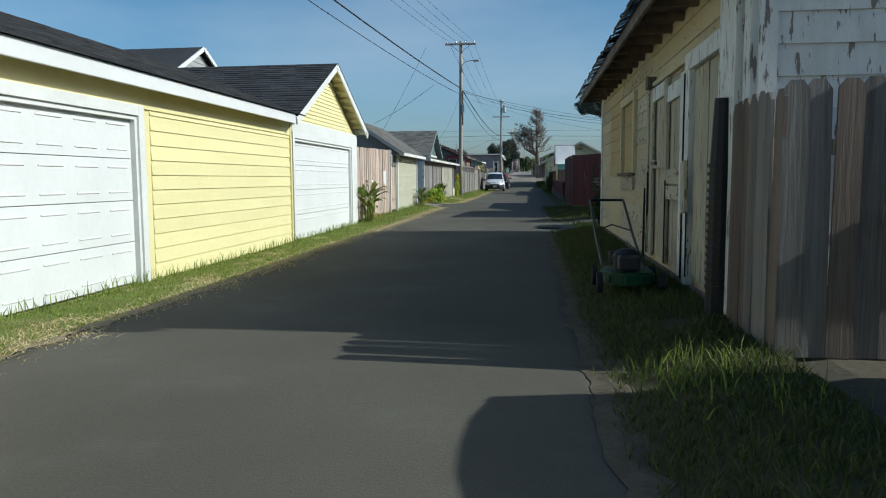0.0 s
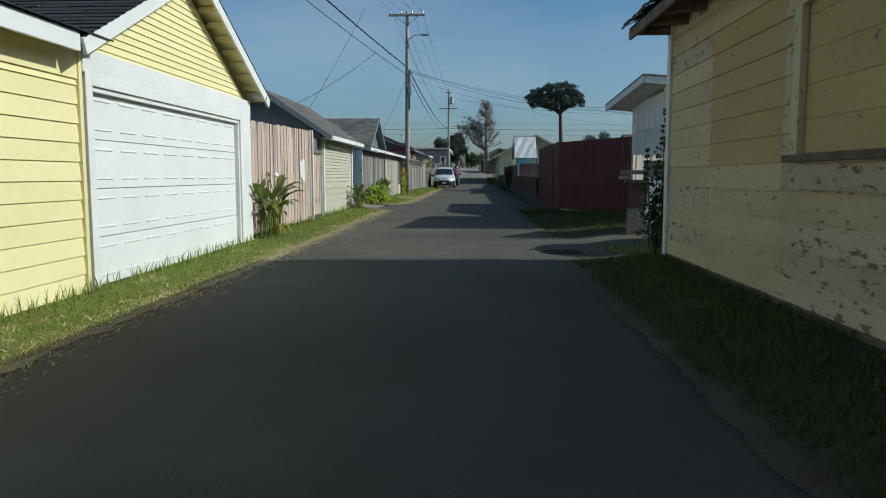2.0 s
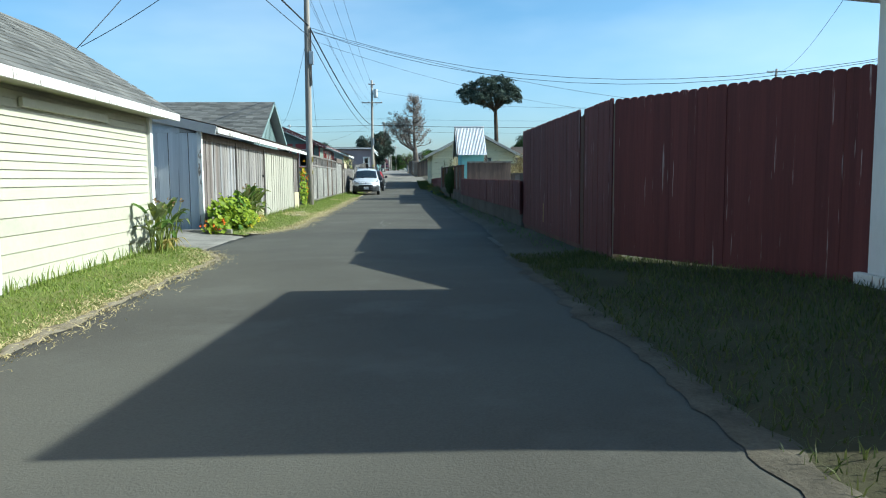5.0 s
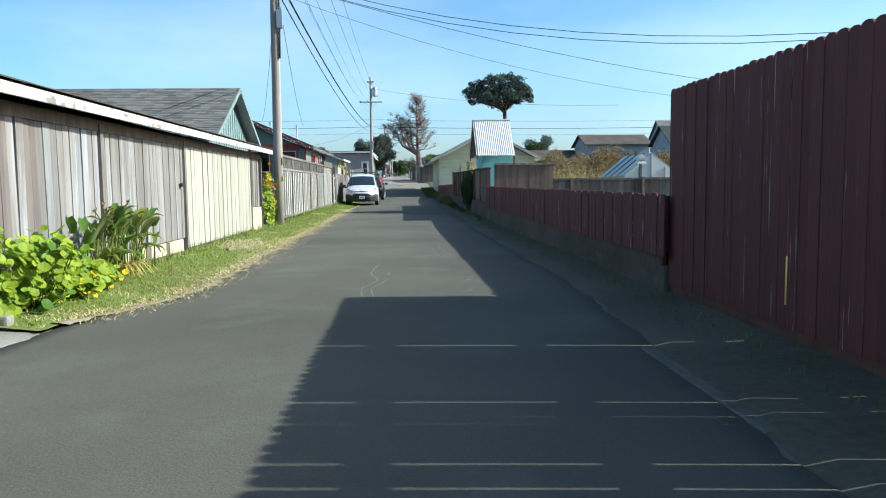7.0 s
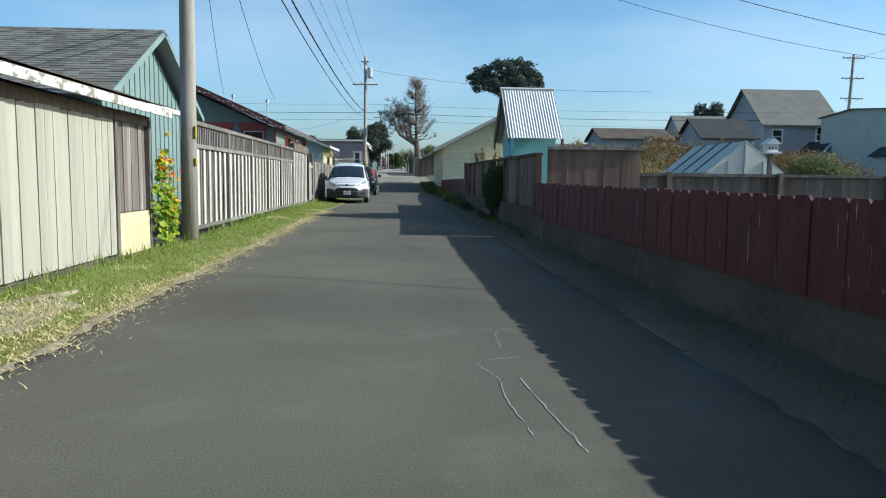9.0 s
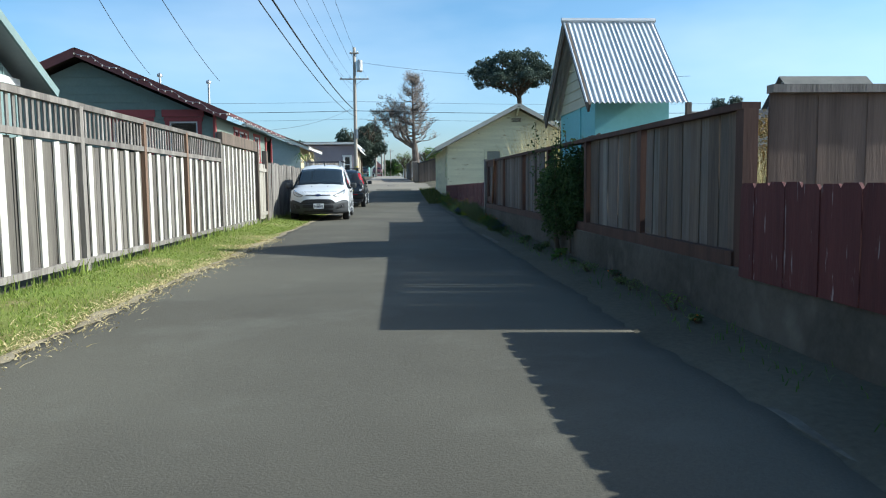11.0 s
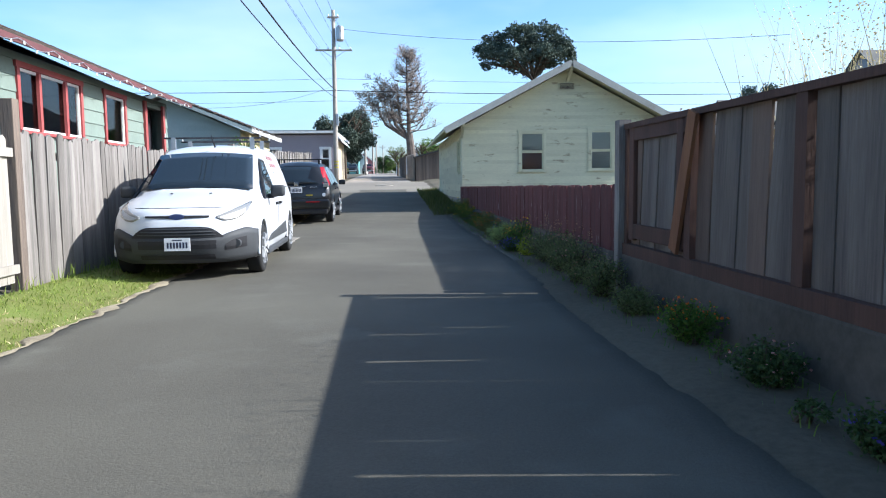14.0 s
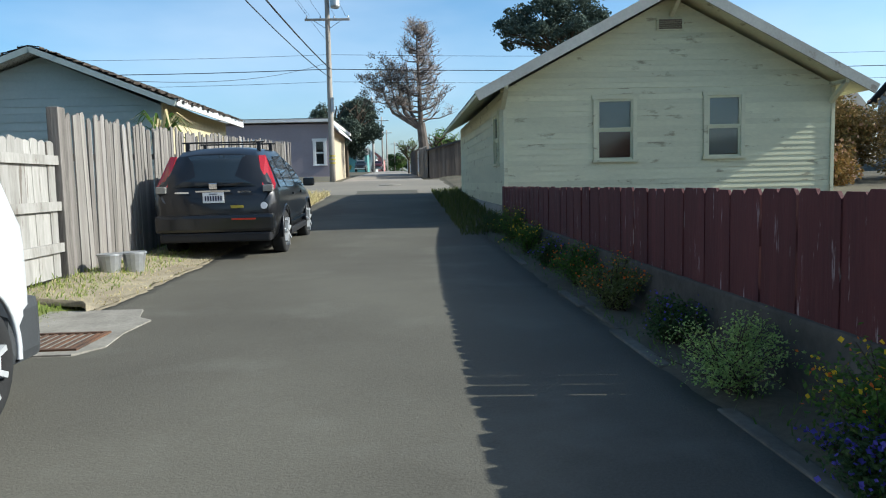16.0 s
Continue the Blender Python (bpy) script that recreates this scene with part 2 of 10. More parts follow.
silver_wood = material("silver_wood", (0.27, 0.248, 0.222), (0.105, 0.095, 0.086), rough=0.92, s=(0.6, 5.5), stretch=GRAIN, bump=0.7, rnd=0.15)
strip_pale = material("strip_pale", (0.6, 0.575, 0.52), (0.42, 0.395, 0.35), rough=0.85, s=(0.6, 6), stretch=GRAIN, bump=0.3, rnd=0.14, peel=((0.27, 0.25, 0.22), 0.6, 1.4, 0.08))
pale_board = material("pale_board", (0.38, 0.35, 0.3), (0.26, 0.235, 0.2), rough=0.85, s=(0.6, 6), stretch=GRAIN, bump=0.3, rnd=0.12, peel=((0.22, 0.18, 0.15), 0.66, 0.8, 0.1))
cream_board = material("cream_board", (0.385, 0.365, 0.295), (0.29, 0.275, 0.222), rough=0.85, s=(0.6, 6), stretch=GRAIN, bump=0.25, rnd=0.07, peel=((0.25, 0.22, 0.17), 0.65, 0.9, 0.1))
red_board = material("red_board", (0.12, 0.037, 0.036), (0.078, 0.026, 0.026), rough=0.8, s=(0.9, 6), stretch=GRAIN, bump=0.4, rnd=0.08, peel=((0.3, 0.25, 0.245), 0.632, 2.6, 0.04))
brown_stain = material("brown_stain", (0.115, 0.062, 0.046), (0.065, 0.037, 0.029), rough=0.85, s=(0.6, 6), stretch=GRAIN, bump=0.3, rnd=0.15)
red_trim = material("red_trim", (0.33, 0.075, 0.07), (0.26, 0.055, 0.052), rough=0.6, s=(1, 14), bump=0.1)
house_green = material("house_green", (0.19, 0.235, 0.2), (0.15, 0.19, 0.16), rough=0.75, s=(1, 12), bump=0.1, rnd=0.04)
house_cream = material("house_cream", (0.62, 0.605, 0.415), (0.51, 0.5, 0.345), rough=0.8, s=(0.9, 14), bump=0.15, rnd=0.07, peel=((0.3, 0.27, 0.18), 0.6, 2.6, 0.08), stretch=(0.6, 0.6, 1.6))
teal_paint = material("teal_paint", (0.22, 0.5, 0.52), (0.18, 0.43, 0.45), rough=0.75, s=(0.9, 14), bump=0.12, rnd=0.03)
teal_pale = material("teal_pale", (0.43, 0.48, 0.44), (0.36, 0.41, 0.375), rough=0.75, s=(0.9, 14), bump=0.12)
purple_paint = material("purple_paint", (0.27, 0.24, 0.26), (0.23, 0.2, 0.22), rough=0.8, s=(0.9, 14), bump=0.12)
distant_paint = material("distant_paint", (0.5, 0.5, 0.48), (0.4, 0.4, 0.39), rough=0.85, s=(0.4, 6), bump=0.05)
distant_grey = material("distant_grey", (0.36, 0.38, 0.4), (0.3, 0.32, 0.34), rough=0.85, s=(0.4, 6), bump=0.05)
distant_tan = material("distant_tan", (0.5, 0.42, 0.3), (0.42, 0.35, 0.25), rough=0.85, s=(0.4, 6), bump=0.05)
shingle_black = shingled("shingle_black", (0.055, 0.057, 0.062), (0.038, 0.04, 0.044))
shingle_grey = shingled("shingle_grey", (0.17, 0.165, 0.15), (0.12, 0.118, 0.11))
shingle_brown = shingled("shingle_brown", (0.11, 0.09, 0.075), (0.065, 0.055, 0.05))
clear_glass = bpy.data.materials.new("clear_glass")
clear_glass.use_nodes = True
cg = clear_glass.node_tree
cg_mix, cg_tr, cg_gl, cg_fr = cg.nodes.new("ShaderNodeMixShader"), cg.nodes.new("ShaderNodeBsdfTransparent"), cg.nodes.new("ShaderNodeBsdfGlossy"), cg.nodes.new("ShaderNodeFresnel")
cg_tr.inputs["Color"].default_value = (0.8, 0.83, 0.83, 1)
cg_gl.inputs["Roughness"].default_value = 0.02
cg_fr.inputs["IOR"].default_value = 1.55
cg.links.new(cg_fr.outputs[0], cg_mix.inputs[0])
cg.links.new(cg_tr.outputs[0], cg_mix.inputs[1])
cg.links.new(cg_gl.outputs[0], cg_mix.inputs[2])
cg.links.new(cg_mix.outputs[0], cg.nodes["Material Output"].inputs["Surface"])
curtain = material("curtain", (0.6, 0.58, 0.53), rough=0.9, bump=0.1)
car_white = material("car_white", (0.62, 0.635, 0.65), (0.59, 0.605, 0.62), rough=0.35, s=(0.5, 3), bump=0.0, spec=0.5, coat=0.6)
car_black = material("car_black", (0.01, 0.0105, 0.012), (0.008, 0.0085, 0.01), rough=0.32, s=(0.5, 3), bump=0.0, spec=0.4, coat=0.45)
car_glass = glassy("car_glass", (0.018, 0.026, 0.034), 0.02)
car_glass.node_tree.nodes["Principled BSDF"].inputs["Specular IOR Level"].default_value = 0.5
grey_plastic = material("grey_plastic", (0.052, 0.055, 0.058), (0.04, 0.043, 0.046), rough=0.6, s=(2, 60), bump=0.08)
black_plastic = material("black_plastic", (0.02, 0.02, 0.022), rough=0.55, s=(2, 60), bump=0.06)
rubber = material("rubber", (0.025, 0.025, 0.025), rough=0.9, s=(4, 40), bump=0.15)
hub_dark = material("hub_dark", (0.27, 0.274, 0.28), rough=0.5, metal=0.2, bump=0.0)
hub_silver = material("hub_silver", (0.5, 0.51, 0.52), rough=0.4, metal=0.2, bump=0.0)
lamp_clear = material("lamp_clear", (0.26, 0.255, 0.235), (0.18, 0.175, 0.16), rough=0.12, bump=0.05, spec=0.7, coat=0.8)
lamp_red = material("lamp_red", (0.42, 0.015, 0.02), (0.33, 0.01, 0.015), rough=0.12, bump=0.03, spec=0.7, coat=0.8)
plate_white = material("plate_white", (0.75, 0.76, 0.78), rough=0.5, bump=0.0)
ink = material("ink", (0.03, 0.035, 0.07), rough=0.6, bump=0.0)
chrome = material("chrome", (0.75, 0.76, 0.77), rough=0.12, metal=1.0, bump=0.0)
badge_blue = material("badge_blue", (0.02, 0.045, 0.16), rough=0.25, bump=0.0, coat=0.6)
gate_worn = material("gate_worn", (0.36, 0.345, 0.32), (0.2, 0.19, 0.17), rough=0.9, s=(0.7, 6), stretch=(5, 5, 1), bump=0.4, rnd=0.1, peel=((0.15, 0.13, 0.11), 0.6, 2.0, 0.05))
# green grass with the shade of the right-hand side put into its colour
grass_shade = leafy("grass_shade", (0.045, 0.07, 0.016), (0.13, 0.14, 0.045))
mower_green = material("mower_green", (0.014, 0.07, 0.035), rough=0.4, bump=0.05)
wire_black = material("wire_black", (0.03, 0.03, 0.032), rough=0.7, bump=0.0)
chalk = material("chalk", (0.42, 0.42, 0.4), (0.22, 0.22, 0.21), rough=1.0, s=(3, 30), bump=0.1)
corrugated = material("corrugated", (0.62, 0.63, 0.64), (0.5, 0.51, 0.52), rough=0.5, metal=0.35, s=(1.5, 10), bump=0.05)

# ---- building tools ----
ORIGIN = {}
R = random.Random(7)


def clamp(v, a, b):
    return max(a, min(b, v))


def step(v, a, b):
    k = clamp((v - a) / (b - a), 0, 1)
    return k * k * (3 - 2 * k)


SLOPE = ((-9000, -0.05), (4, -0.05), (9, -0.08), (19, -0.085), (24, -0.02), (28, 0), (40, -0.01), (46, -0.035), (50, -0.035), (54, 0.0), (58, 0.02), (79, 0.02), (83, 0.08), (88, 0.27), (93, 0.46), (98, 0.65), (101, 0.8), (114, 1.33), (127, 1.65), (165, 2.4), (195, 2.95), (260, 3.7), (400, 4.2), (9000, 4.2))


def rise(y):
    """The lane's height: level, then climbing to the street."""
    total = 0
    for q in range(-2, 3):
        u = y + q
        for (a, za), (b, zb) in zip(SLOPE, SLOPE[1:]):
            if a <= u < b:
                total += za + (zb - za) * (u - a) / (b - a)
    return total / 5


def thing(name, at, label, category, group="", kind="", turn=0):
    ob = new(name)
    ob.empty_display_size = 0.2
    ob.matrix_world = pose(*at, 0, 0, turn)
    ORIGIN[ob.name] = Vector(at)
    tagged(ob, label, category, group, kind)
    return ob


def finish(name, me, mat, parent, label, local):
    ob = new(name, me)
    if mat:
        me.materials.append(mat)
    if parent is not None:
        ob.parent = parent
        if not local:
            me.transform(Matrix.Translation(-ORIGIN[parent.name]))
        ORIGIN[ob.name] = ORIGIN[parent.name]
    if label:
        ob["label"] = label
    return ob


def part(name, bm, mat, parent, label="", local=False, smooth=False):
    """Links a bmesh, built in the world's metres (or its thing's own, when local), as one mesh under a thing or a part."""
    me = bpy.data.meshes.new(name)
    bmesh.ops.recalc_face_normals(bm, faces=bm.faces)
    bm.to_mesh(me)
    bm.free()
    if smooth:
        for p in me.polygons:
            p.use_smooth = True
    return finish(name, me, mat, parent, label, local)


def pydata(name, verts, faces, mat, parent=None, label="", local=False, smooth=False):
    me = bpy.data.meshes.new(name)
    me.from_pydata([tuple(v) for v in verts], [], faces)
    me.update()
    if smooth:
        for p in me.polygons:
            p.use_smooth = True
    return finish(name, me, mat, parent, label, local)


def box(bm, x0, x1, y0, y1, z0, z1, bevel=0.0):
    vs = [bm.verts.new((x, y, z)) for x in (x0, x1) for y in (y0, y1) for z in (z0, z1)]
    fs = [bm.faces.new([vs[i] for i in q]) for q in ((0, 1, 3, 2), (4, 6, 7, 5), (0, 4, 5, 1), (2, 3, 7, 6), (0, 2, 6, 4), (1, 5, 7, 3))]
    if bevel:
        es = list({e for f in fs for e in f.edges})
        bmesh.ops.bevel(bm, geom=es, offset=bevel, segments=2, affect="EDGES", profile=0.6)
    return vs


def boxed(*a, bevel=0.0):
    bm = bmesh.new()
    box(bm, *a, bevel=bevel)
    return bm


def prism(bm, poly, axis, a, b):
    """A polygon in the plane across axis, drawn out from a to b."""
    def at(p, k):
        return {"x": (k, p[0], p[1]), "y": (p[0], k, p[1]), "z": (p[0], p[1], k)}[axis]
    lo, hi = [bm.verts.new(at(p, a)) for p in poly], [bm.verts.new(at(p, b)) for p in poly]
    n = len(poly)
    bm.faces.new(lo)
    bm.faces.new(hi[::-1])
    for i in range(n):
        bm.faces.new((lo[i], hi[i], hi[(i + 1) % n], lo[(i + 1) % n]))
    return lo + hi


def beam(bm, p, q, w, h, up=(0, 0, 1)):
    """A straight bar from p to q, w wide and h deep."""
    p, q = Vector(p), Vector(q)
    d = (q - p).normalized()
    s = d.cross(Vector(up))
    if s.length < 1e-4:
        s = d.cross(Vector((1, 0, 0)))
    s.normalize()
    u = s.cross(d).normalized()
    lo, hi = [], []
    for a, b in ((-1, -1), (1, -1), (1, 1), (-1, 1)):
        o = s * (a * w / 2) + u * (b * h / 2)
        lo.append(bm.verts.new(p + o))
        hi.append(bm.verts.new(q + o))
    bm.faces.new(lo[::-1])
    bm.faces.new(hi)
    for i in range(4):
        bm.faces.new((lo[i], lo[(i + 1) % 4], hi[(i + 1) % 4], hi[i]))


def tube(bm, pts, radii, sides=8, cap=True):
    """A round bar along points, with a radius at each."""
    pts = [Vector(p) for p in pts]
    rings = []
    ref = Vector((0.31, 0.77, 0.55))
    for i, p in enumerate(pts):
        d = (pts[min(i + 1, len(pts) - 1)] - pts[max(i - 1, 0)]).normalized()
        s = d.cross(ref)
        if s.length < 0.05:
            s = d.cross(Vector((1, 0, 0)))
        s.normalize()
        u = s.cross(d)
        r = radii[i] if hasattr(radii, "__len__") else radii
        rings.append([bm.verts.new(p + (s * math.cos(2 * math.pi * k / sides) + u * math.sin(2 * math.pi * k / sides)) * r) for k in range(sides)])
    for a, b in zip(rings, rings[1:]):
        for k in range(sides):
            bm.faces.new((a[k], a[(k + 1) % sides], b[(k + 1) % sides], b[k]))
    if cap:
        bm.faces.new(rings[0][::-1])
        bm.faces.new(rings[-1])
    return rings


def tubed(pts, radii, sides=8):
    bm = bmesh.new()
    tube(bm, pts, radii, sides)
    return bm


def piece(name, me, mat, parent, loc, rot=(0, 0, 0), scale=(1, 1, 1)):
    """One piece of a thing on a shared mesh; loc is in the world."""
    ob = new(name, me)
    ob.parent = parent
    ob.location = Vector(loc) - ORIGIN[parent.name]
    ob.rotation_euler = rot
    ob.scale = scale
    return ob


BOARDS = {}


def board_mesh(style, mat, width, thick, k):
    """A fence board one metre high, standing on its foot, its width along y; k picks its own wear."""
    key = (style, mat.name, round(width, 3), round(thick, 3), k)
    if key in BOARDS:
        return BOARDS[key]
    r = random.Random(len(style) * 31 + k * 7 + int(width * 1000))
    w, t = width / 2 * r.uniform(0.985, 1.0), thick / 2
    if style == "ear":
        prof = [(-w, 0), (w, 0), (w, 1 - 0.03 - r.uniform(0, 0.01)), (w * 0.45, 1), (-w * 0.45, 1), (-w, 1 - 0.03)]
    elif style == "soft":
        prof = [(-w, 0), (w, 0), (w, 1 - 0.016), (w * 0.72, 1 - 0.004), (w * 0.3, 1), (-w * 0.3, 1), (-w * 0.72, 1 - 0.004), (-w, 1 - 0.016 - r.uniform(0, 0.004))]
    elif style == "tooth":
        prof = [(-w, 0), (w, 0), (w, 1 - 0.045 - r.uniform(0, 0.012)), (w * 0.7, 1), (-w * 0.7, 1), (-w, 1 - 0.05)]
    elif style == "point":
        prof = [(-w, 0), (w, 0), (w, 0.93), (w * 0.2, 1), (-w * 0.25, 0.998), (-w, 0.935)]
    elif style == "worn":
        prof = [(-w, 0), (w, 0), (w * 0.98, 0.975 + r.uniform(-0.015, 0.01)), (w * 0.3, 1 - r.uniform(0, 0.02)), (-w * 0.4, 0.985 + r.uniform(-0.01, 0.015)), (-w * 0.97, 0.97 + r.uniform(-0.02, 0.02))]
    else:
        e = r.uniform(-0.006, 0.006)
        prof = [(-w, 0), (w, 0), (w, 1 + e), (-w, 1 - e)]
    bm = bmesh.new()
    prism(bm, prof, "x", -t, t)
    bmesh.ops.recalc_face_normals(bm, faces=bm.faces)
    me = bpy.data.meshes.new("board")
    bm.to_mesh(me)
    bm.free()
    me.materials.append(mat)
    BOARDS[key] = me
    return me


def boards(parent, a, b, z0, z1, width, mat, style="flat", gap=0.006, thick=0.02, lean=0.006, jitter=0.012, name="board", mats=None, offset=0.0, seam=False, slits=()):
    """Upright boards along the plan line a to b. z0 and z1 may be functions of y; boards named in slits have shrunk and lean away from the next."""
    ax, ay = a
    bx, by = b
    length = math.hypot(bx - ax, by - ay)
    n = max(1, round(length / (width + gap)))
    turn = math.atan2(by - ay, bx - ax) - math.pi / 2
    nx, ny = -math.sin(turn + math.pi / 2), math.cos(turn + math.pi / 2)
    for i in range(n):
        k = (i + 0.5) / n
        x, y = ax + (bx - ax) * k, ay + (by - ay) * k
        lo = z0(y) if callable(z0) else z0
        hi = z1(y) if callable(z1) else z1
        hi += R.uniform(-jitter, jitter)
        m = R.choice(mats) if mats else mat
        o = offset + R.uniform(-0.003, 0.003)
        slack = gap if seam or R.random() < 0.07 else -0.004
        o += (0.0012 if style == "soft" else 0.0035) * (1 if i % 2 else -1)
        tip = R.gauss(0, lean)
        if any(0 <= q - y < length / n for q in slits):
            slack, tip, y = 0.011, R.choice((-0.004, 0.004)), y - 0.004
        piece(name, board_mesh(style, m, length / n - slack, thick, R.randrange(6)), m, parent, (x + nx * o, y + ny * o, lo), (tip, R.gauss(0, lean * 0.7), turn), (1, 1, hi - lo))


def siding(parent, plane, at, u0, u1, z0, z1, course, mat, holes=(), top=None, face=1, thick=0.02, name="siding_board", mats=None):
    """Lapped boards on a wall. plane 'x': the wall stands at x = at and runs along y; 'y': at y = at, along x. face: the side it looks to.
    top(z) gives the span at a height, for gables."""
    z = z0
    while z < z1 - 0.02:
        zt = min(z + course, z1)
        a, b = (u0, u1) if top is None else top((z + zt) / 2)
        spans = [(a, b)]
        for h0, h1, g0, g1 in holes:
            if zt - 0.02 > g0 and z + 0.02 < g1:
                cut = []
                for s, e in spans:
                    if h0 > s + 0.02:
                        cut.append((s, min(e, h0)))
                    if h1 < e - 0.02:
                        cut.append((max(s, h1), e))
                    if h1 <= s or h0 >= e:
                        cut = [c for c in cut if c != (s, e)] + [(s, e)]
                spans = [c for c in cut if c[1] - c[0] > 0.03]
        for s, e in spans:
            s2, e2 = (s, e)
            if top is not None:
                lo_a, lo_b = top(z)
                hi_a, hi_b = top(zt)
            else:
                lo_a = hi_a = s2
                lo_b = hi_b = e2
            if s2 != a:
                lo_a = hi_a = s2
            if e2 != b:
                lo_b = hi_b = e2
            p = [(lo_a, z), (lo_b, z), (hi_b, zt), (hi_a, zt)]
            front = thick + R.uniform(0, 0.002)
            vs = []
            for (u, zz), d in zip(p, (front, front, 0.004, 0.004)):
                vs.append((at + face * d, u, zz) if plane == "x" else (u, at + face * d, zz))
            for (u, zz) in p:
                vs.append((at, u, zz) if plane == "x" else (u, at, zz))
            pydata(name, vs, [(0, 1, 2, 3), (4, 5, 1, 0), (1, 5, 6, 2), (0, 3, 7, 4), (3, 2, 6, 7)], R.choice(mats) if mats else mat, parent)
        z = zt


def shingles(parent, c00, c10, c01, c11, mat, course=0.15, tab=0.33, name="shingles", thick=0.012, ragged=0.0):
    """A roof slope of lapped shingle tabs. c00 to c10 is the eave, c01 to c11 the ridge."""
    c00, c10, c01, c11 = (Vector(c) for c in (c00, c10, c01, c11))
    n = (c10 - c00).cross(c01 - c00).normalized()
    if n.z < 0:
        n = -n
    rows = max(2, round((c01 - c00).length / course))
    vs, fs = [], []
    for j in range(rows):
        k0, k1 = j / rows, min(1, (j + 1.15) / rows)
        length = (c00.lerp(c01, k0) - c10.lerp(c11, k0)).length
        cols = max(1, round(length / tab))
        shift = R.random()
        for i in range(-1, cols + 1):
            a0, a1 = clamp((i + shift) / cols, 0, 1), clamp((i + shift + 1) / cols, 0, 1)
            if a1 - a0 < 1e-4:
                continue
            kk = k0 - R.uniform(0, ragged) / rows
            p0, p1 = c00.lerp(c01, kk).lerp(c10.lerp(c11, kk), a0), c00.lerp(c01, kk).lerp(c10.lerp(c11, kk), a1)
            q0, q1 = c00.lerp(c01, k1).lerp(c10.lerp(c11, k1), a0), c00.lerp(c01, k1).lerp(c10.lerp(c11, k1), a1)
            t = thick * R.uniform(0.8, 1.5)
            b = len(vs)
            vs += [p0 + n * t, p1 + n * t, q1 + n * 0.003, q0 + n * 0.003, p0, p1]
            fs += [(b, b + 1, b + 2, b + 3), (b + 4, b + 5, b + 1, b)]
    return pydata(name, vs, fs, mat, parent)


def slab(parent, name, corners, thick, mat, label=""):
    """A flat panel of any slope: four corners of its top, and its thickness downwards."""
    cs = [Vector(c) for c in corners]
    lo = [c - Vector((0, 0, thick)) for c in cs]
    n = len(cs)
    return pydata(name, cs + lo, [tuple(range(n)), tuple(range(2 * n - 1, n - 1, -1))] + [(i, i + n, (i + 1) % n + n, (i + 1) % n) for i in range(n)], mat, parent, label)


def window(parent, plane, at, u0, u1, z0, z1, face, trim_mat, glass_mat=None, rail=True, trim=0.1, name="window", label="", blind=0.0, sill=True, sash_mat=None):
    """A window with trim boards, a sill, two sashes and panes."""
    def q(bm, a, b, c, d, e, f):
        if plane == "x":
            box(bm, min(at + face * a, at + face * b), max(at + face * a, at + face * b), c, d, e, f)
        else:
            box(bm, c, d, min(at + face * a, at + face * b), max(at + face * a, at + face * b), e, f)
    bm = bmesh.new()
    q(bm, -0.06, 0.045, u0, u0 + trim, z0, z1)
    q(bm, -0.06, 0.045, u1 - trim, u1, z0, z1)
    q(bm, -0.06, 0.05, u0 - 0.03, u1 + 0.03, z1, z1 + trim)
    w = part(name, bm, trim_mat, parent, label)
    if sill:
        bm = bmesh.new()
        q(bm, -0.06, 0.08, u0 - 0.03, u1 + 0.03, z0 - 0.05, z0)
        part("window_sill", bm, trim_mat, w)
    a, b, c = u0 + trim, u1 - trim, (z0 + z1) / 2
    f = 0.045
    for lo, hi, d in ((c, z1, 0.012), (z0, c, -0.012)) if rail else ((z0, z1, 0.0),):
        bm = bmesh.new()
        q(bm, d - 0.02, d + 0.01, a, a + f, lo, hi)
        q(bm, d - 0.02, d + 0.01, b - f, b, lo, hi)
        q(bm, d - 0.02, d + 0.01, a + f, b - f, hi - f, hi)
        q(bm, d - 0.02, d + 0.01, a + f, b - f, lo, lo + f)
        sash = part("sash", bm, sash_mat or trim_mat, w)
        bm = bmesh.new()
        q(bm, d - 0.016, d - 0.01, a + f, b - f, lo + f, hi - f)
        part("pane", bm, glass_mat or clear_glass, w).visible_shadow = False
    return w


def holed(bm, plane, a, b, u0, u1, z0, z1, holes):
    """A wall from a to b in thickness, with its openings cut right through."""
    us = sorted({u0, u1, *[h[0] for h in holes], *[h[1] for h in holes]})
    zs = sorted({z0, z1, *[h[2] for h in holes], *[h[3] for h in holes]})
    for i in range(len(us) - 1):
        for j in range(len(zs) - 1):
            cu, cz = (us[i] + us[i + 1]) / 2, (zs[j] + zs[j + 1]) / 2
            if any(h[0] < cu < h[1] and h[2] < cz < h[3] for h in holes):
                continue
            if plane == "x":
                box(bm, a, b, us[i], us[i + 1], zs[j], zs[j + 1])
            else:
                box(bm, us[i], us[i + 1], a, b, zs[j], zs[j + 1])
    bmesh.ops.remove_doubles(bm, verts=bm.verts, dist=0.0005)


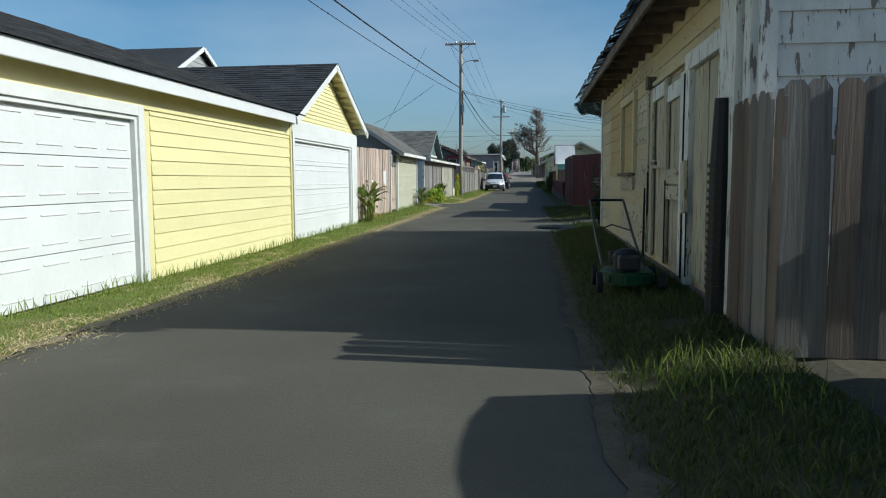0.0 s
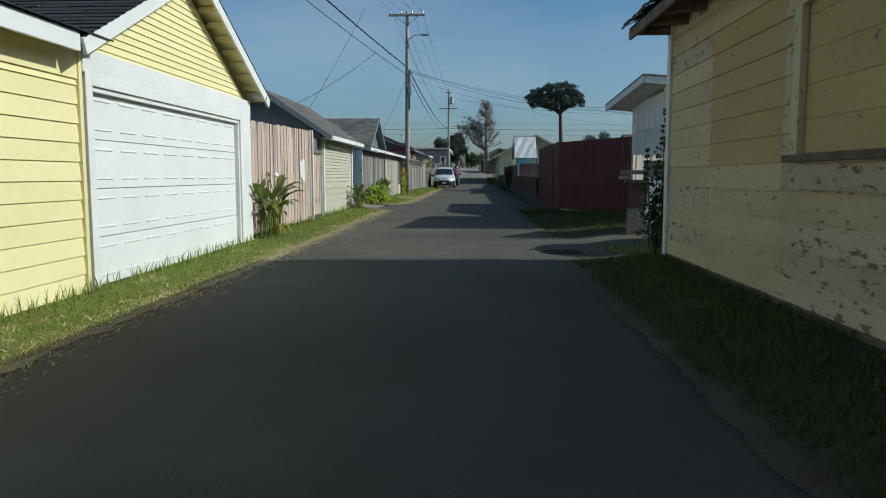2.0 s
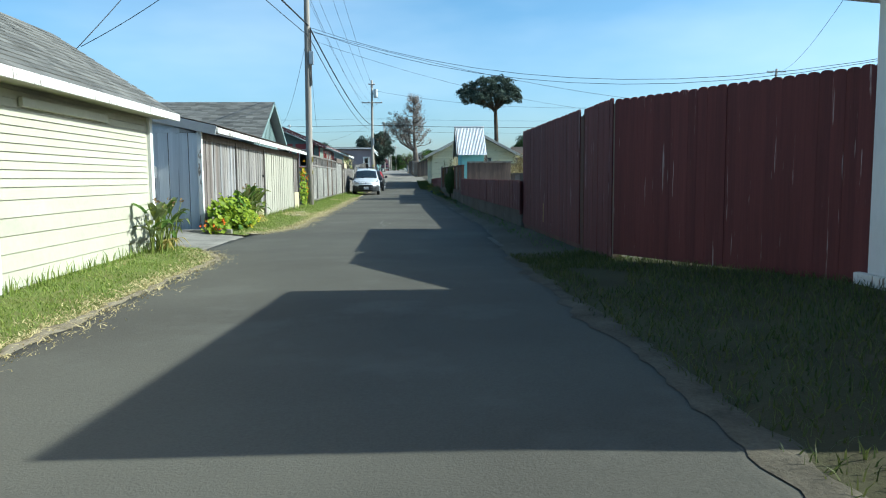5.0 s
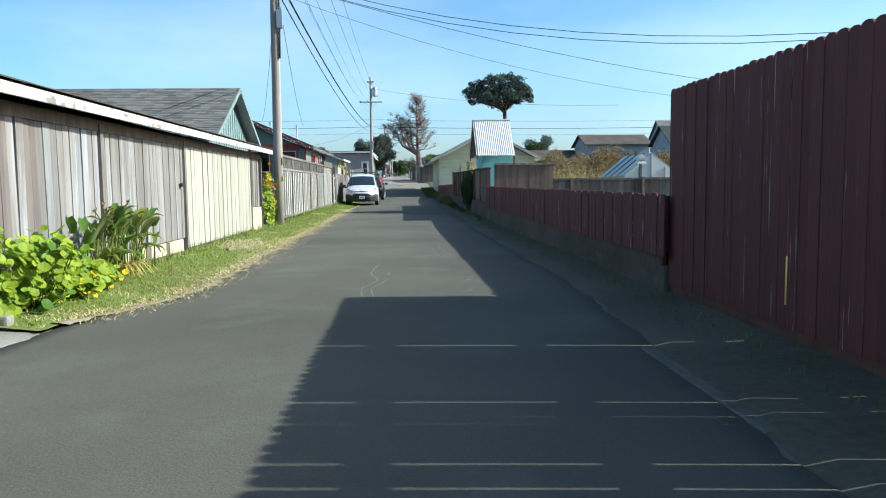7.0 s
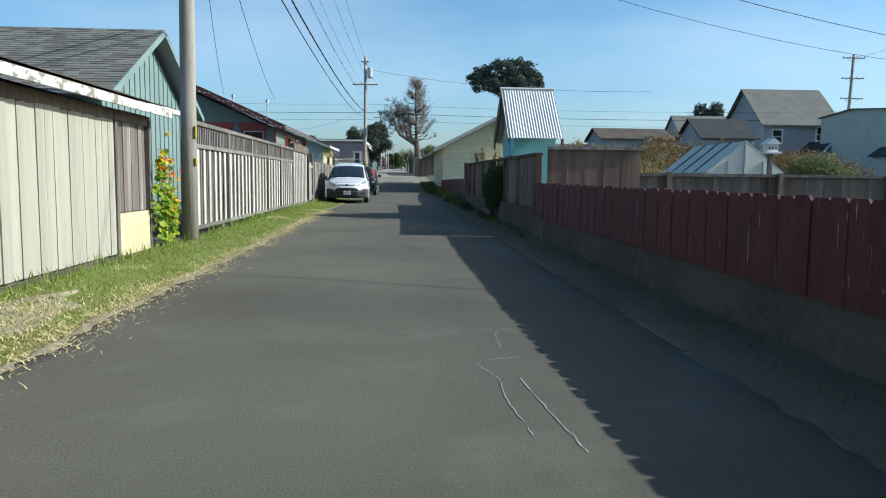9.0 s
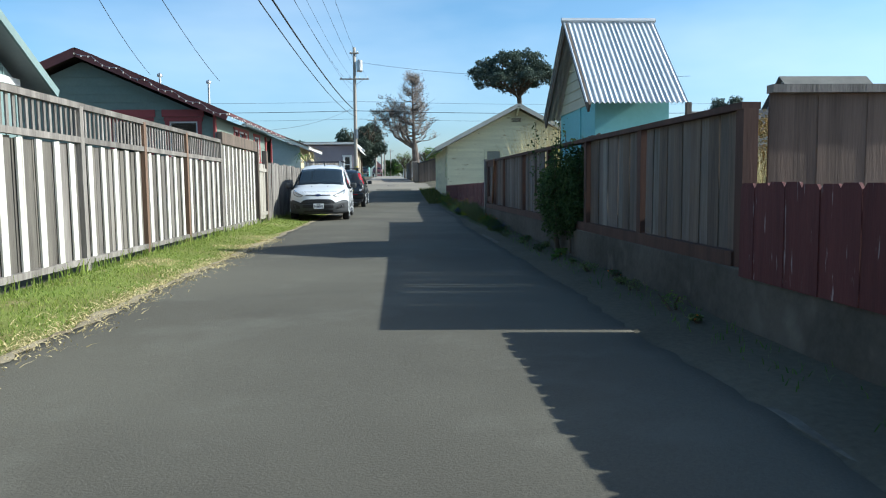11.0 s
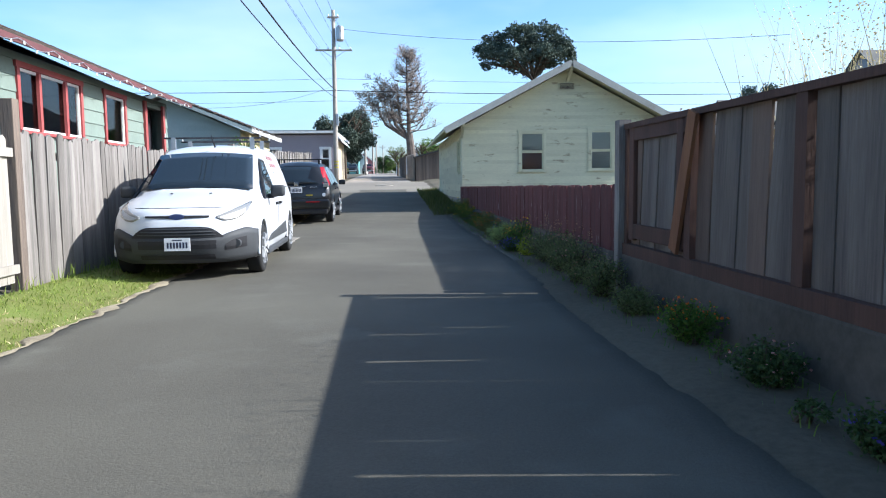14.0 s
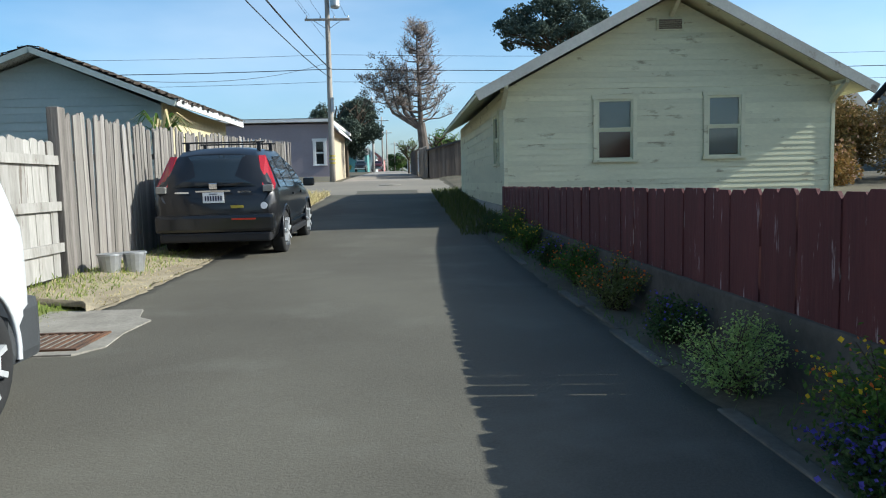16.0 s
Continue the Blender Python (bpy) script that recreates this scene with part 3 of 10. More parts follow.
def shell(parent, x0, x1, y0, y1, z0, z1, mat, south=(), east=(), west=(), t=0.15):
    """Four walls of a house; holes for the side towards the viewer (south), and the sides at x1 (east) and x0 (west)."""
    for plane, a, b, u0, u1, hs in (("y", y0, y0 + t, x0, x1, south), ("y", y1 - t, y1, x0, x1, ()), ("x", x1 - t, x1, y0 + t, y1 - t, east), ("x", x0, x0 + t, y0 + t, y1 - t, west)):
        bm = bmesh.new()
        holed(bm, plane, a, b, u0, u1, z0, z1, hs)
        part("wall", bm, mat, parent)
    part("floor_slab", boxed(x0 + t, x1 - t, y0 + t, y1 - t, z0, z0 + 0.1), dark_wood, parent)

# ---- ground, lane and street ----
def edge_left(y):
    wide = 0.6 * step(y, 31.0, 32.6) * (1 - step(y, 34.9, 37.6))
    return -1.76 - 0.07 * step(y, 8, 16) * (1 - step(y, 19, 24)) + 0.13 * step(y, 30, 37) * (1 - step(y, 38, 46)) - 0.07 * noise.noise((y * 0.9, 3.1, 0)) - 0.06 * noise.noise((y * 4.0, 7.1, 0)) - 0.03 * noise.noise((y * 13.0, 7.1, 0)) - wide


def edge_right(y):
    drive = 0.55 * step(y, 18.6, 19.4) * (1 - step(y, 21.2, 22.4))
    return 2.2 + 0.3 * step(y, 31, 38) + 0.25 * step(y, 66, 72) + drive + 0.06 * noise.noise((y * 0.8, 11.3, 0)) + 0.06 * noise.noise((y * 4.0, 1.1, 0)) + 0.03 * noise.noise((y * 13.0, 1.1, 0))


def land(x, y):
    """The height of the open ground."""
    z = rise(y)
    if x < -1.6:
        z -= 0.04 * step(-x, 1.8, 2.9) * (1 - step(y, 12, 20)) * (1 - step(-x, 12, 20))
        z += 0.08 * step(-x, 1.9, 2.8) * step(y, 22, 36) * (1 - step(y, 95, 102))
    else:
        z += 0.15 * step(x, 2.2, 2.95) * (1 - step(y, 17.6, 19.0)) + 0.11 * step(x, 2.6, 3.6) * step(y, 17.6, 19.0) * (1 - step(y, 22, 25)) + 0.14 * step(x, 2.4, 4.4) * step(y, 22, 25)
        z += 0.42 * step(x, 3.35, 3.5) * step(y, 36, 37.5) * (1 - step(y, 97, 101))
    return z


ys = [-60, -30, -12] + [i * 0.5 for i in range(-12, 60)] + list(range(30, 125)) + [127, 130, 135, 140, 150, 165, 180, 195, 215, 235, 260, 300, 350, 400, 500, 800, 1400, 2600]
xs = [-1500, -800, -400, -200, -120, -70, -40, -25, -18, -13, -10, -8, -6, -4.5, -3.8, -3.3, -3.0, -2.7, -2.4, -2.1, -1.9, -1.6, -1, 0, 1, 1.6, 2.0, 2.3, 2.6, 2.9, 3.2, 3.35, 3.5, 4, 4.5, 5.2, 6, 8, 10, 14, 20, 30, 45, 70, 120, 200, 400, 800, 1500]
vs, fs = [], []
for y in ys:
    for x in xs:
        near = abs(x) < 30 and -12 < y < 130
        vs.append((x, y, land(x, y) - (0.035 if near and -3.2 < x < 3.4 else 0.012) + (0.015 * noise.noise((x * 1.7, y * 1.7, 0)) if near else 0)))
for j in range(len(ys) - 1):
    for i in range(len(xs) - 1):
        a = j * len(xs) + i
        fs.append((a, a + 1, a + len(xs) + 1, a + len(xs)))
ground = pydata("ground", vs, fs, soil)
tagged(ground, "dark soil and dry trampled earth beside the lane", "ground", kind="structure")


def strip(name, rows, mat, label, category, kind="structure"):
    """A ribbon of ground: rows of points from one end to the other."""
    vs, fs = [], []
    n = len(rows[0])
    for r in rows:
        vs += r
    for j in range(len(rows) - 1):
        for i in range(n - 1):
            a = j * n + i
            fs.append((a, a + 1, a + n + 1, a + n))
    ob = pydata(name, vs, fs, mat, smooth=True)
    return tagged(ob, label, category, kind=kind)


rows = []
y = -30.0
while y < 101.5:
    a, b = edge_left(y), edge_right(y)
    rows.append([(a - 0.03, y, rise(y) - 0.03)] + [(a + (b - a) * k, y, rise(y) + 0.012 + 0.012 * (1 - (2 * k - 1) ** 2)) for k in (0, 0.04, 0.15, 0.3, 0.5, 0.7, 0.85, 0.96, 1)] + [(b + 0.03, y, rise(y) - 0.03)])
    y += 0.1
lane = strip("road", rows, asphalt, "narrow dark asphalt lane with ragged edges and pale scuffs", "road")

rows = [[(x, yy, rise(yy) + 0.02) for yy in (99.2, 101, 103, 105, 108, 110, 112)] for x in (-120, -60, -30, -12, -6, -3, 0, 3, 6, 12, 30, 60, 120)]
street = strip("road", rows, street_asphalt, "pale worn asphalt street that crosses the lane", "road")
rows = [[(x, yy, rise(yy) + 0.022) for x in (-2.3 - 0.012 * (yy - 112), -1 - 0.008 * (yy - 112), 0.5 - 0.008 * (yy - 112), 2.3 - 0.012 * (yy - 112))] for yy in (111.8, 114, 117, 120, 125, 130, 140, 150, 165, 180, 195, 210, 230, 260, 300)]
strip("road", rows, material("gravel_lane", (0.3, 0.26, 0.22), (0.22, 0.2, 0.17), rough=1, s=(0.5, 20), bump=0.4), "pale gravel lane going on beyond the street", "road")

worn_concrete = material("worn_concrete", (0.3, 0.28, 0.24), (0.18, 0.165, 0.14), rough=0.97, s=(2.5, 30), bump=0.5, spec=0.15)
# the edge dirt again, darkened in colour for the side in shade
shade_dirt = material("shaded_dirt", (0.15, 0.128, 0.094), (0.075, 0.065, 0.048), rough=1.0, s=(4, 40), bump=0.9, spec=0.1)
# dirt shoulders where the asphalt breaks off
for side, y0, y1 in ((-1, -8, 32.2), (-1, 35.4, 100), (1, -6, 18.7), (1, 21.7, 31)):
    rows, y = [], y0
    while y < y1:
        e = edge_left(y) if side < 0 else edge_right(y)
        w = 0.07 + 0.09 * noise.noise((y * 0.7, side * 5, 2)) + 0.13 * noise.noise((y * 3, side * 5, 4)) + 0.07 * noise.noise((y * 11, side * 5, 4))
        w = max(w, 0.012) if side < 0 else max(w + 0.08, 0.03)
        rows.append([(e + side * d * w, y, land(e + side * d * w, y) + h) for d, h in ((-0.6, 0.018), (0.1, 0.024), (0.6, 0.02), (1.2, -0.02))])
        y += 0.1
    # left edge in plain dirt, right edge in its shade-darkened copy
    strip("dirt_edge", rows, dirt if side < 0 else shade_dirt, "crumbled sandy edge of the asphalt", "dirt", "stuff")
# bare earth before the low wall, with a broken kerb
rows, y = [[(edge_right(30.3), 30.3, -0.08), (2.4, 30.3, -0.08), (2.8, 30.3, -0.08), (3.36, 30.3, -0.08)]], 30.8
while y < 98:
    e = edge_right(y)
    rows.append([(e - 0.02, y, rise(y) + 0.0), (e + 0.15, y, rise(y) + 0.035), (e + 0.5, y, rise(y) + 0.03 + 0.03 * noise.noise((y * 2, 0, 5))), (3.36, y, rise(y) + 0.05 + 0.03 * noise.noise((y * 2, 3, 5)))])
    y += 0.3
strip("dirt_edge", rows, soil, "bare dark earth along the foot of the fences", "dirt", "stuff")
kerb_stone = material("kerb_stone", (0.18, 0.168, 0.142), (0.095, 0.088, 0.073), rough=0.97, s=(1.5, 14), bump=0.6, spec=0.1)
y = 31.0
while y < 84:
    n = R.uniform(0.8, 2.6)
    if R.random() < (0.85 if y < 50 else 0.45):
        x = edge_right(y) + 0.06 + R.uniform(-0.02, 0.02)
        bm = boxed(x - 0.05, x + 0.045, y, y + n - 0.02, rise(y) - 0.08, rise(y) + 0.025 + R.uniform(-0.022, 0.01), bevel=0.015)
        kerb = part("kerb", bm, kerb_stone, None)
        tagged(kerb, "low worn concrete kerb stone at the edge of the lane", "kerb", "kerb stones", "structure")
    y += n

# verge turf for the right side, with the shade put into its colour
shade_verge = material("shade_verge", (0.09, 0.088, 0.045), (0.06, 0.05, 0.03), rough=1.0, s=(1.4, 40), bump=0.8, spec=0.1, peel=((0.14, 0.115, 0.075), 0.62, 1.2, 0.12))
# driveways
rows = [[(x, yy + 0.03 * noise.noise((x * 2, yy, 4)), rise(yy) + 0.022 + max(0, -2.35 - x) * 0.09 - (0 if 32.4 < yy < 35.2 and x < -2.3 else 0.06)) for x in (-7.0, -5, -4, -3.3, -3.0, -2.8, -2.6, -2.45, -2.31, -2.2)] for yy in (32.36, 32.42, 33, 33.8, 33.81, 34.6, 35.18, 35.24)]
strip("pavement", rows, worn_concrete, "pale concrete apron before a blue-grey shed", "pavement")
kerb = part("kerb", boxed(-7.0, -2.5, 35.17, 35.29, -0.05, land(-2.7, 35.2) + 0.07, bevel=0.025), worn_concrete, None)
tagged(kerb, "short worn concrete step at the end of the apron", "kerb", "kerb stones", "structure")
rows = [[(x, yy + 0.08 * noise.noise((x, yy, 0)), land(x, yy) + (0.018 if 18.9 < yy < 22.2 else -0.03)) for x in (2.1, 2.4, 2.7, 3.2, 4, 5, 7, 9.5)] for yy in (18.6, 19.0, 19.5, 20.2, 21, 21.5, 22.0, 22.5)]
strip("pavement", rows, asphalt, "dark driveway beside the cream shed", "pavement")
for y, end in ((-8.0, 32.4), (35.12, 99)):
    rows = []
    while y < end + 0.2:
        y = min(y, end)
        e = edge_left(y)
        rows.append([(e - (3.02 + e) * k, y, land(e - (3.02 + e) * k, y) + (0.008 if k < 1 else 0.0) + 0.015 * noise.noise((k * 4, y * 2, 1))) for k in (0.02, 0.2, 0.4, 0.6, 0.8, 1.0)])
        y += 1 if y >= end else 0.1 if 30 < y < 38.5 else 0.3
    strip("verge", rows, verge, "patchy green and straw-coloured turf verge", "verge")
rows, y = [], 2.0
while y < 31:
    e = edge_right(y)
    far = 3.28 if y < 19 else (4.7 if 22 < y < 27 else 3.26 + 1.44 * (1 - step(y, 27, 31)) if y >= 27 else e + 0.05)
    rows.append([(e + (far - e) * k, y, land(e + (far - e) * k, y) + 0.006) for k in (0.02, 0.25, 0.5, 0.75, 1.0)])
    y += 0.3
strip("verge", rows, shade_verge, "turf verge beside the old shed, darkened in colour for shade", "verge")

rows, y = [], 76.9
while y < 84.0:
    e = edge_left(y)
    k = step(y, 76.9, 77.6) * (1 - step(y, 83.0, 84.0))
    rows.append([(e + (q * 1.25 + 0.08 * noise.noise((y * 2, q * 3, 9))) * -k - 0.02, y, land(e - q * 1.25, y) + 0.03 * (1 if q < 1 else -1)) for q in (0.0, 0.15, 0.4, 0.7, 0.9, 1.0)])
    y += 0.15
strip("dirt_edge", rows, dirt, "bare trodden sandy ground beside the parked cars", "dirt", "stuff")

rows, y = [], 42.2
while y < 45.0:
    k = step(y, 42.2, 42.9) * (1 - step(y, 44.2, 45.0))
    rows.append([(-2.4 + q * k * (0.5 + 0.3 * noise.noise((y * 2.3, q * 2, 4))), y, land(-2.4 + q * 0.5, y) + (0.016 if abs(q) < 1 else -0.02)) for q in (-1, -0.6, -0.2, 0.2, 0.6, 1)])
    y += 0.12
strip("dirt_edge", rows, dirt, "bare sandy patch in the verge before the barn", "dirt", "stuff")

# chalk drawings on the lane: worn, wavering lines
def road_z(x, y):
    a, b = edge_left(y), edge_right(y)
    q = clamp((x - a) / (b - a), 0, 1)
    return rise(y) + 0.016 + 0.012 * (1 - (2 * q - 1) ** 2)


chalk_vs, chalk_fs = [], []


def chalk_stroke(pts, w=0.0055, worn=0.28):
    """A smooth line through a few points, broken where it has worn away."""
    path = []
    ends = [pts[0]] + list(pts) + [pts[-1]]
    for a, b, c, d in zip(ends, ends[1:], ends[2:], ends[3:]):
        for k in range(14):
            t = k / 14
            path.append([0.5 * (2 * b[i] + (c[i] - a[i]) * t + (2 * a[i] - 5 * b[i] + 4 * c[i] - d[i]) * t * t + (3 * b[i] - a[i] - 3 * c[i] + d[i]) * t ** 3) + R.gauss(0, 0.003) for i in (0, 1)])
    for (px, py), (qx, qy) in zip(path, path[1:]):
        if noise.noise((px * 3.1, py * 3.1, 7)) > 0.55 - worn or R.random() < 0.06:
            continue
        long = math.hypot(qx - px, qy - py) + 1e-6
        ww = w * R.uniform(0.4, 1.2) / 2
        nx, ny = -(qy - py) / long * ww, (qx - px) / long * ww
        b = len(chalk_vs)
        chalk_vs.extend([(px - nx, py - ny, road_z(px, py)), (px + nx, py + ny, road_z(px, py)), (qx + nx, qy + ny, road_z(qx, qy)), (qx - nx, qy - ny, road_z(qx, qy))])
        chalk_fs.append((b, b + 1, b + 2, b + 3))


# two rounded figures joined by a winding track, and its double line
chalk_stroke([(-1.1, 22.1), (-1.34, 21.6), (-1.25, 21.1), (-1.08, 20.72), (-0.75, 20.6), (-0.43, 20.66)])
chalk_stroke([(-1.12, 21.95), (-1.2, 21.5), (-1.08, 21.0), (-0.9, 20.75), (-0.45, 20.74)], 0.005, 0.5)
chalk_stroke([(-0.45, 21.0), (-0.43, 20.65), (-0.26, 20.32)])
chalk_stroke([(-0.06, 20.3), (0.05, 20.4), (0.55, 20.35), (0.77, 20.5), (0.73, 21.05), (1.06, 21.28)])
chalk_stroke([(-0.35, 19.69), (-0.24, 19.96), (0.0, 19.95), (0.18, 20.19), (0.55, 20.05), (0.88, 20.25), (0.88, 20.77), (0.95, 21.04)])
chalk_stroke([(-0.39, 21.28), (-0.24, 20.7), (-0.05, 20.22)], 0.004, 0.5)
chalk_stroke([(1.42, 43.4), (1.3, 43.2), (1.28, 42.74)])
chalk_stroke([(1.36, 42.5), (1.08, 42.35), (1.16, 42.0), (1.15, 41.6), (1.2, 40.9)], 0.005, 0.4)
chalk_stroke([(1.27, 42.2), (1.31, 41.6), (1.38, 40.8)], 0.006)
chalk_stroke([(0.22, 36.64), (0.18, 37.27), (0.32, 37.92), (0.22, 38.69), (0.3, 39.9)], 0.006, 0.2)
chalk_stroke([(0.33, 36.63), (0.29, 37.26), (0.43, 37.86), (0.44, 38.69), (0.34, 39.07)], 0.006, 0.25)
# short scribbles beside the drain, by the verge and farther on
for cx, cy, sx, sy, n in ((1.9, 21.2, 0.3, 0.22, 34), (-1.2, 19.3, 0.35, 0.7, 30), (0.1, 22.6, 0.5, 0.25, 12), (0.9, 38.5, 0.5, 1.2, 10)):
    for i in range(n):
        x, y, a = R.gauss(cx, sx), R.gauss(cy, sy), R.gauss(0, 0.5)
        if edge_left(y) + 0.1 < x < edge_right(y) - 0.1:
            k = R.uniform(0.06, 0.2)
            chalk_stroke([(x, y), (x + k * math.cos(a), y + k * math.sin(a)), (x + 2 * k * math.cos(a + 0.3), y + 2 * k * math.sin(a + 0.3))], 0.004, 0.35)
tagged(pydata("scuffs", chalk_vs, chalk_fs, chalk), "pale worn chalk lines drawn on the dark asphalt", "chalk marks", kind="stuff")

black_iron = material("black_iron", (0.035, 0.034, 0.034), rough=0.8, metal=0.2, s=(4, 40), bump=0.3)


def drain(at, sx, sy, bars, along, frame_mat, label):
    g = thing("storm_drain", at, label, "drain grate")
    x, y, z = at
    bm = bmesh.new()
    for a, b, c, d in ((-sx, sx, -sy, -sy + 0.04), (-sx, sx, sy - 0.04, sy), (-sx, -sx + 0.04, -sy + 0.04, sy - 0.04), (sx - 0.04, sx, -sy + 0.04, sy - 0.04)):
        box(bm, x + a, x + b, y + c, y + d, z - 0.03, z + 0.025)
    part("frame", bm, frame_mat, g)
    part("pit", boxed(x - sx + 0.04, x + sx - 0.04, y - sy + 0.04, y + sy - 0.04, z - 0.03, z - 0.012), black_plastic, g)
    for i in range(bars):
        k = (i + 0.5) / bars
        if along == "y":
            u = x - sx + 0.05 + (2 * sx - 0.1) * k
            bm = boxed(u - 0.012, u + 0.012, y - sy + 0.04, y + sy - 0.04, z - 0.01, z + 0.02)
        else:
            u = y - sy + 0.05 + (2 * sy - 0.1) * k
            bm = boxed(x - sx + 0.04, x + sx - 0.04, u - 0.012, u + 0.012, z - 0.01, z + 0.02)
        part("bar", bm, frame_mat, g)
    return g


drain((2.2, 19.72, rise(19.72) + 0.006), 0.27, 0.2, 10, "y", black_iron, "black iron storm drain grate set in the asphalt")
bm = bmesh.new()
prism(bm, [(-2.75, 75.05), (-1.15, 75.05), (-1.0, 75.3), (-1.08, 75.8), (-1.02, 76.35), (-1.2, 76.5), (-1.3, 76.95), (-2.75, 77.0)], "z", 0.0, 0.05)
bmesh.ops.bevel(bm, geom=list(bm.edges), offset=0.012, segments=2, affect="EDGES")
tagged(part("pavement", bm, worn_concrete, None), "pale concrete pad round a rusty drain", "pavement", kind="structure")
drain((-1.62, 75.5, 0.04), 0.45, 0.32, 12, "y", rust_iron, "rusty iron drain grate in a concrete pad")

# ---- left side: garages, fences and sheds ----
def garage_door(parent, x, y0, y1, z0, z1, cols, sections=4):
    """A white sectional door, set back, with pressed panels."""
    d = thing("garage_door", (x, (y0 + y1) / 2, z0), "white sectional garage door with pressed panels, closed", "garage door") if parent is None else parent
    h = (z1 - z0) / sections
    w = (y1 - y0) / cols
    for j in range(sections):
        bm = bmesh.new()
        a, b = z0 + j * h + 0.004, z0 + (j + 1) * h - 0.004
        box(bm, x - 0.045, x, y0, y1, a, b, bevel=0.004)
        for i in range(cols):
            c0, c1, e0, e1 = y0 + i * w + 0.1, y0 + (i + 1) * w - 0.1, a + 0.09, b - 0.09
            for (u0, u1, v0, v1) in ((c0, c1, e0, e0 + 0.022), (c0, c1, e1 - 0.022, e1)):
                lo = [bm.verts.new((x + 0.0015, u, v)) for u, v in ((u0, v0), (u1, v0), (u1, v1), (u0, v1))]
                mid = [bm.verts.new((x + 0.012, u, v)) for u, v in ((u0 + 0.006, v0 + 0.006), (u1 - 0.006, v0 + 0.006), (u1 - 0.006, v1 - 0.006), (u0 + 0.006, v1 - 0.006))]
                bm.faces.new(mid)
                for q in range(4):
                    bm.faces.new((lo[q], lo[(q + 1) % 4], mid[(q + 1) % 4], mid[q]))
        part("door_section", bm, white_paint, d)
    return d


def door_trim(parent, x, y0, y1, z0, z1, mat, w=0.13, depth=0.1):
    for a, b, c, d in ((y0 - w, y0, z0, z1 + w), (y1, y1 + w, z0, z1 + w), (y0, y1, z1, z1 + w)):
        part("trim", boxed(x - depth, x + 0.045, a, b, c, d, bevel=0.006), mat, parent)
    for a, b, c, d in ((y0, y0 + 0.05, z0, z1), (y1 - 0.05, y1, z0, z1), (y0 + 0.05, y1 - 0.05, z1 - 0.05, z1)):
        part("door_stop", boxed(x - depth, x + 0.015, a, b, c, d), mat, parent)


gar = thing("garage", (-3.0, 10, -0.12), "pale yellow garage with white trim and black shingle roof", "garage")
bm = bmesh.new()
box(bm, -9.4, -3.0, -6.0, 5.35, -0.15, 2.3)
box(bm, -9.4, -3.0, 10.45, 16.1, -0.15, 2.3)
box(bm, -9.4, -3.0, 5.35, 10.45, 2.0, 2.3)
box(bm, -9.4, -3.1, 5.35, 10.45, -0.15, 2.0)
part("wall", bm, yellow_paint, gar)
bm = bmesh.new()
box(bm, -9.4, -3.0, 16.1, 16.34, -0.15, 2.35)
box(bm, -9.4, -3.0, 21.06, 21.6, -0.15, 2.35)
box(bm, -9.4, -3.0, 16.34, 21.06, 2.0, 2.35)
box(bm, -9.4, -3.1, 16.34, 21.06, -0.15, 2.0)
part("wall", bm, yellow_paint, gar)
siding(gar, "x", -3.0, 10.75, 16.12, -0.1, 2.02, 0.187, yellow_paint)
siding(gar, "x", -3.0, -6.0, 5.1, -0.1, 2.02, 0.187, yellow_paint)
part("frieze_board", boxed(-3.0, -2.972, -6, 16.12, 2.02, 2.3), yellow_paint, gar)
part("corner_board", boxed(-3.0, -2.955, 16.12, 16.18, -0.12, 2.3), yellow_paint, gar)
door_trim(gar, -2.985, 5.45, 10.4, -0.12, 1.92, white_trim)
garage_door(None, -3.035, 5.5, 10.35, -0.1, 1.9, 8)
# the gable that faces the lane
APEX_Y, APEX_Z = 18.85, 3.8


def gable_span(z):
    k = clamp((z - 2.2) / (APEX_Z - 0.12 - 2.2), 0, 1)
    return 16.2 + (APEX_Y - 16.2) * k, 21.6 - (21.6 - APEX_Y) * k


bm = bmesh.new()
prism(bm, [(16.2, 2.3), (21.6, 2.3), (APEX_Y, APEX_Z - 0.1)], "x", -9.4, -3.0)
part("gable_wall", bm, yellow_paint, gar)
siding(gar, "x", -3.0, 16.2, 21.6, 2.3, 3.66, 0.085, yellow_paint, top=gable_span)
part("trim", boxed(-3.0, -2.94, 16.18, 21.64, 2.1, 2.34, bevel=0.006), white_trim, gar)
door_trim(gar, -2.98, 16.34, 21.06, -0.12, 1.98, white_trim, w=0.13)
part("corner_board", boxed(-3.0, -2.94, 21.2, 21.62, -0.1, 2.1), white_trim, gar)
garage_door(None, -3.03, 16.39, 21.01, -0.09, 1.96, 8)
# main roof and the roof over the gable
part("roof_deck", (lambda b: (prism(b, [(-2.74, 2.4), (-6.2, 3.68), (-9.8, 2.4), (-9.8, 2.34), (-6.2, 3.62), (-2.74, 2.34)], "y", -6.4, 16.0), b)[1])(bmesh.new()), shingle_black, gar)
shingles(gar, (-2.68, -6.4, 2.4), (-2.68, 16.3, 2.4), (-6.2, -6.4, 3.7), (-6.2, 18.4, 3.7), shingle_black)
part("fascia", boxed(-2.76, -2.72, -6.4, 15.75, 2.22, 2.4, bevel=0.008), white_paint, gar)
part("soffit", boxed(-3.0, -2.76, -6.4, 15.75, 2.29, 2.32), yellow_paint, gar)
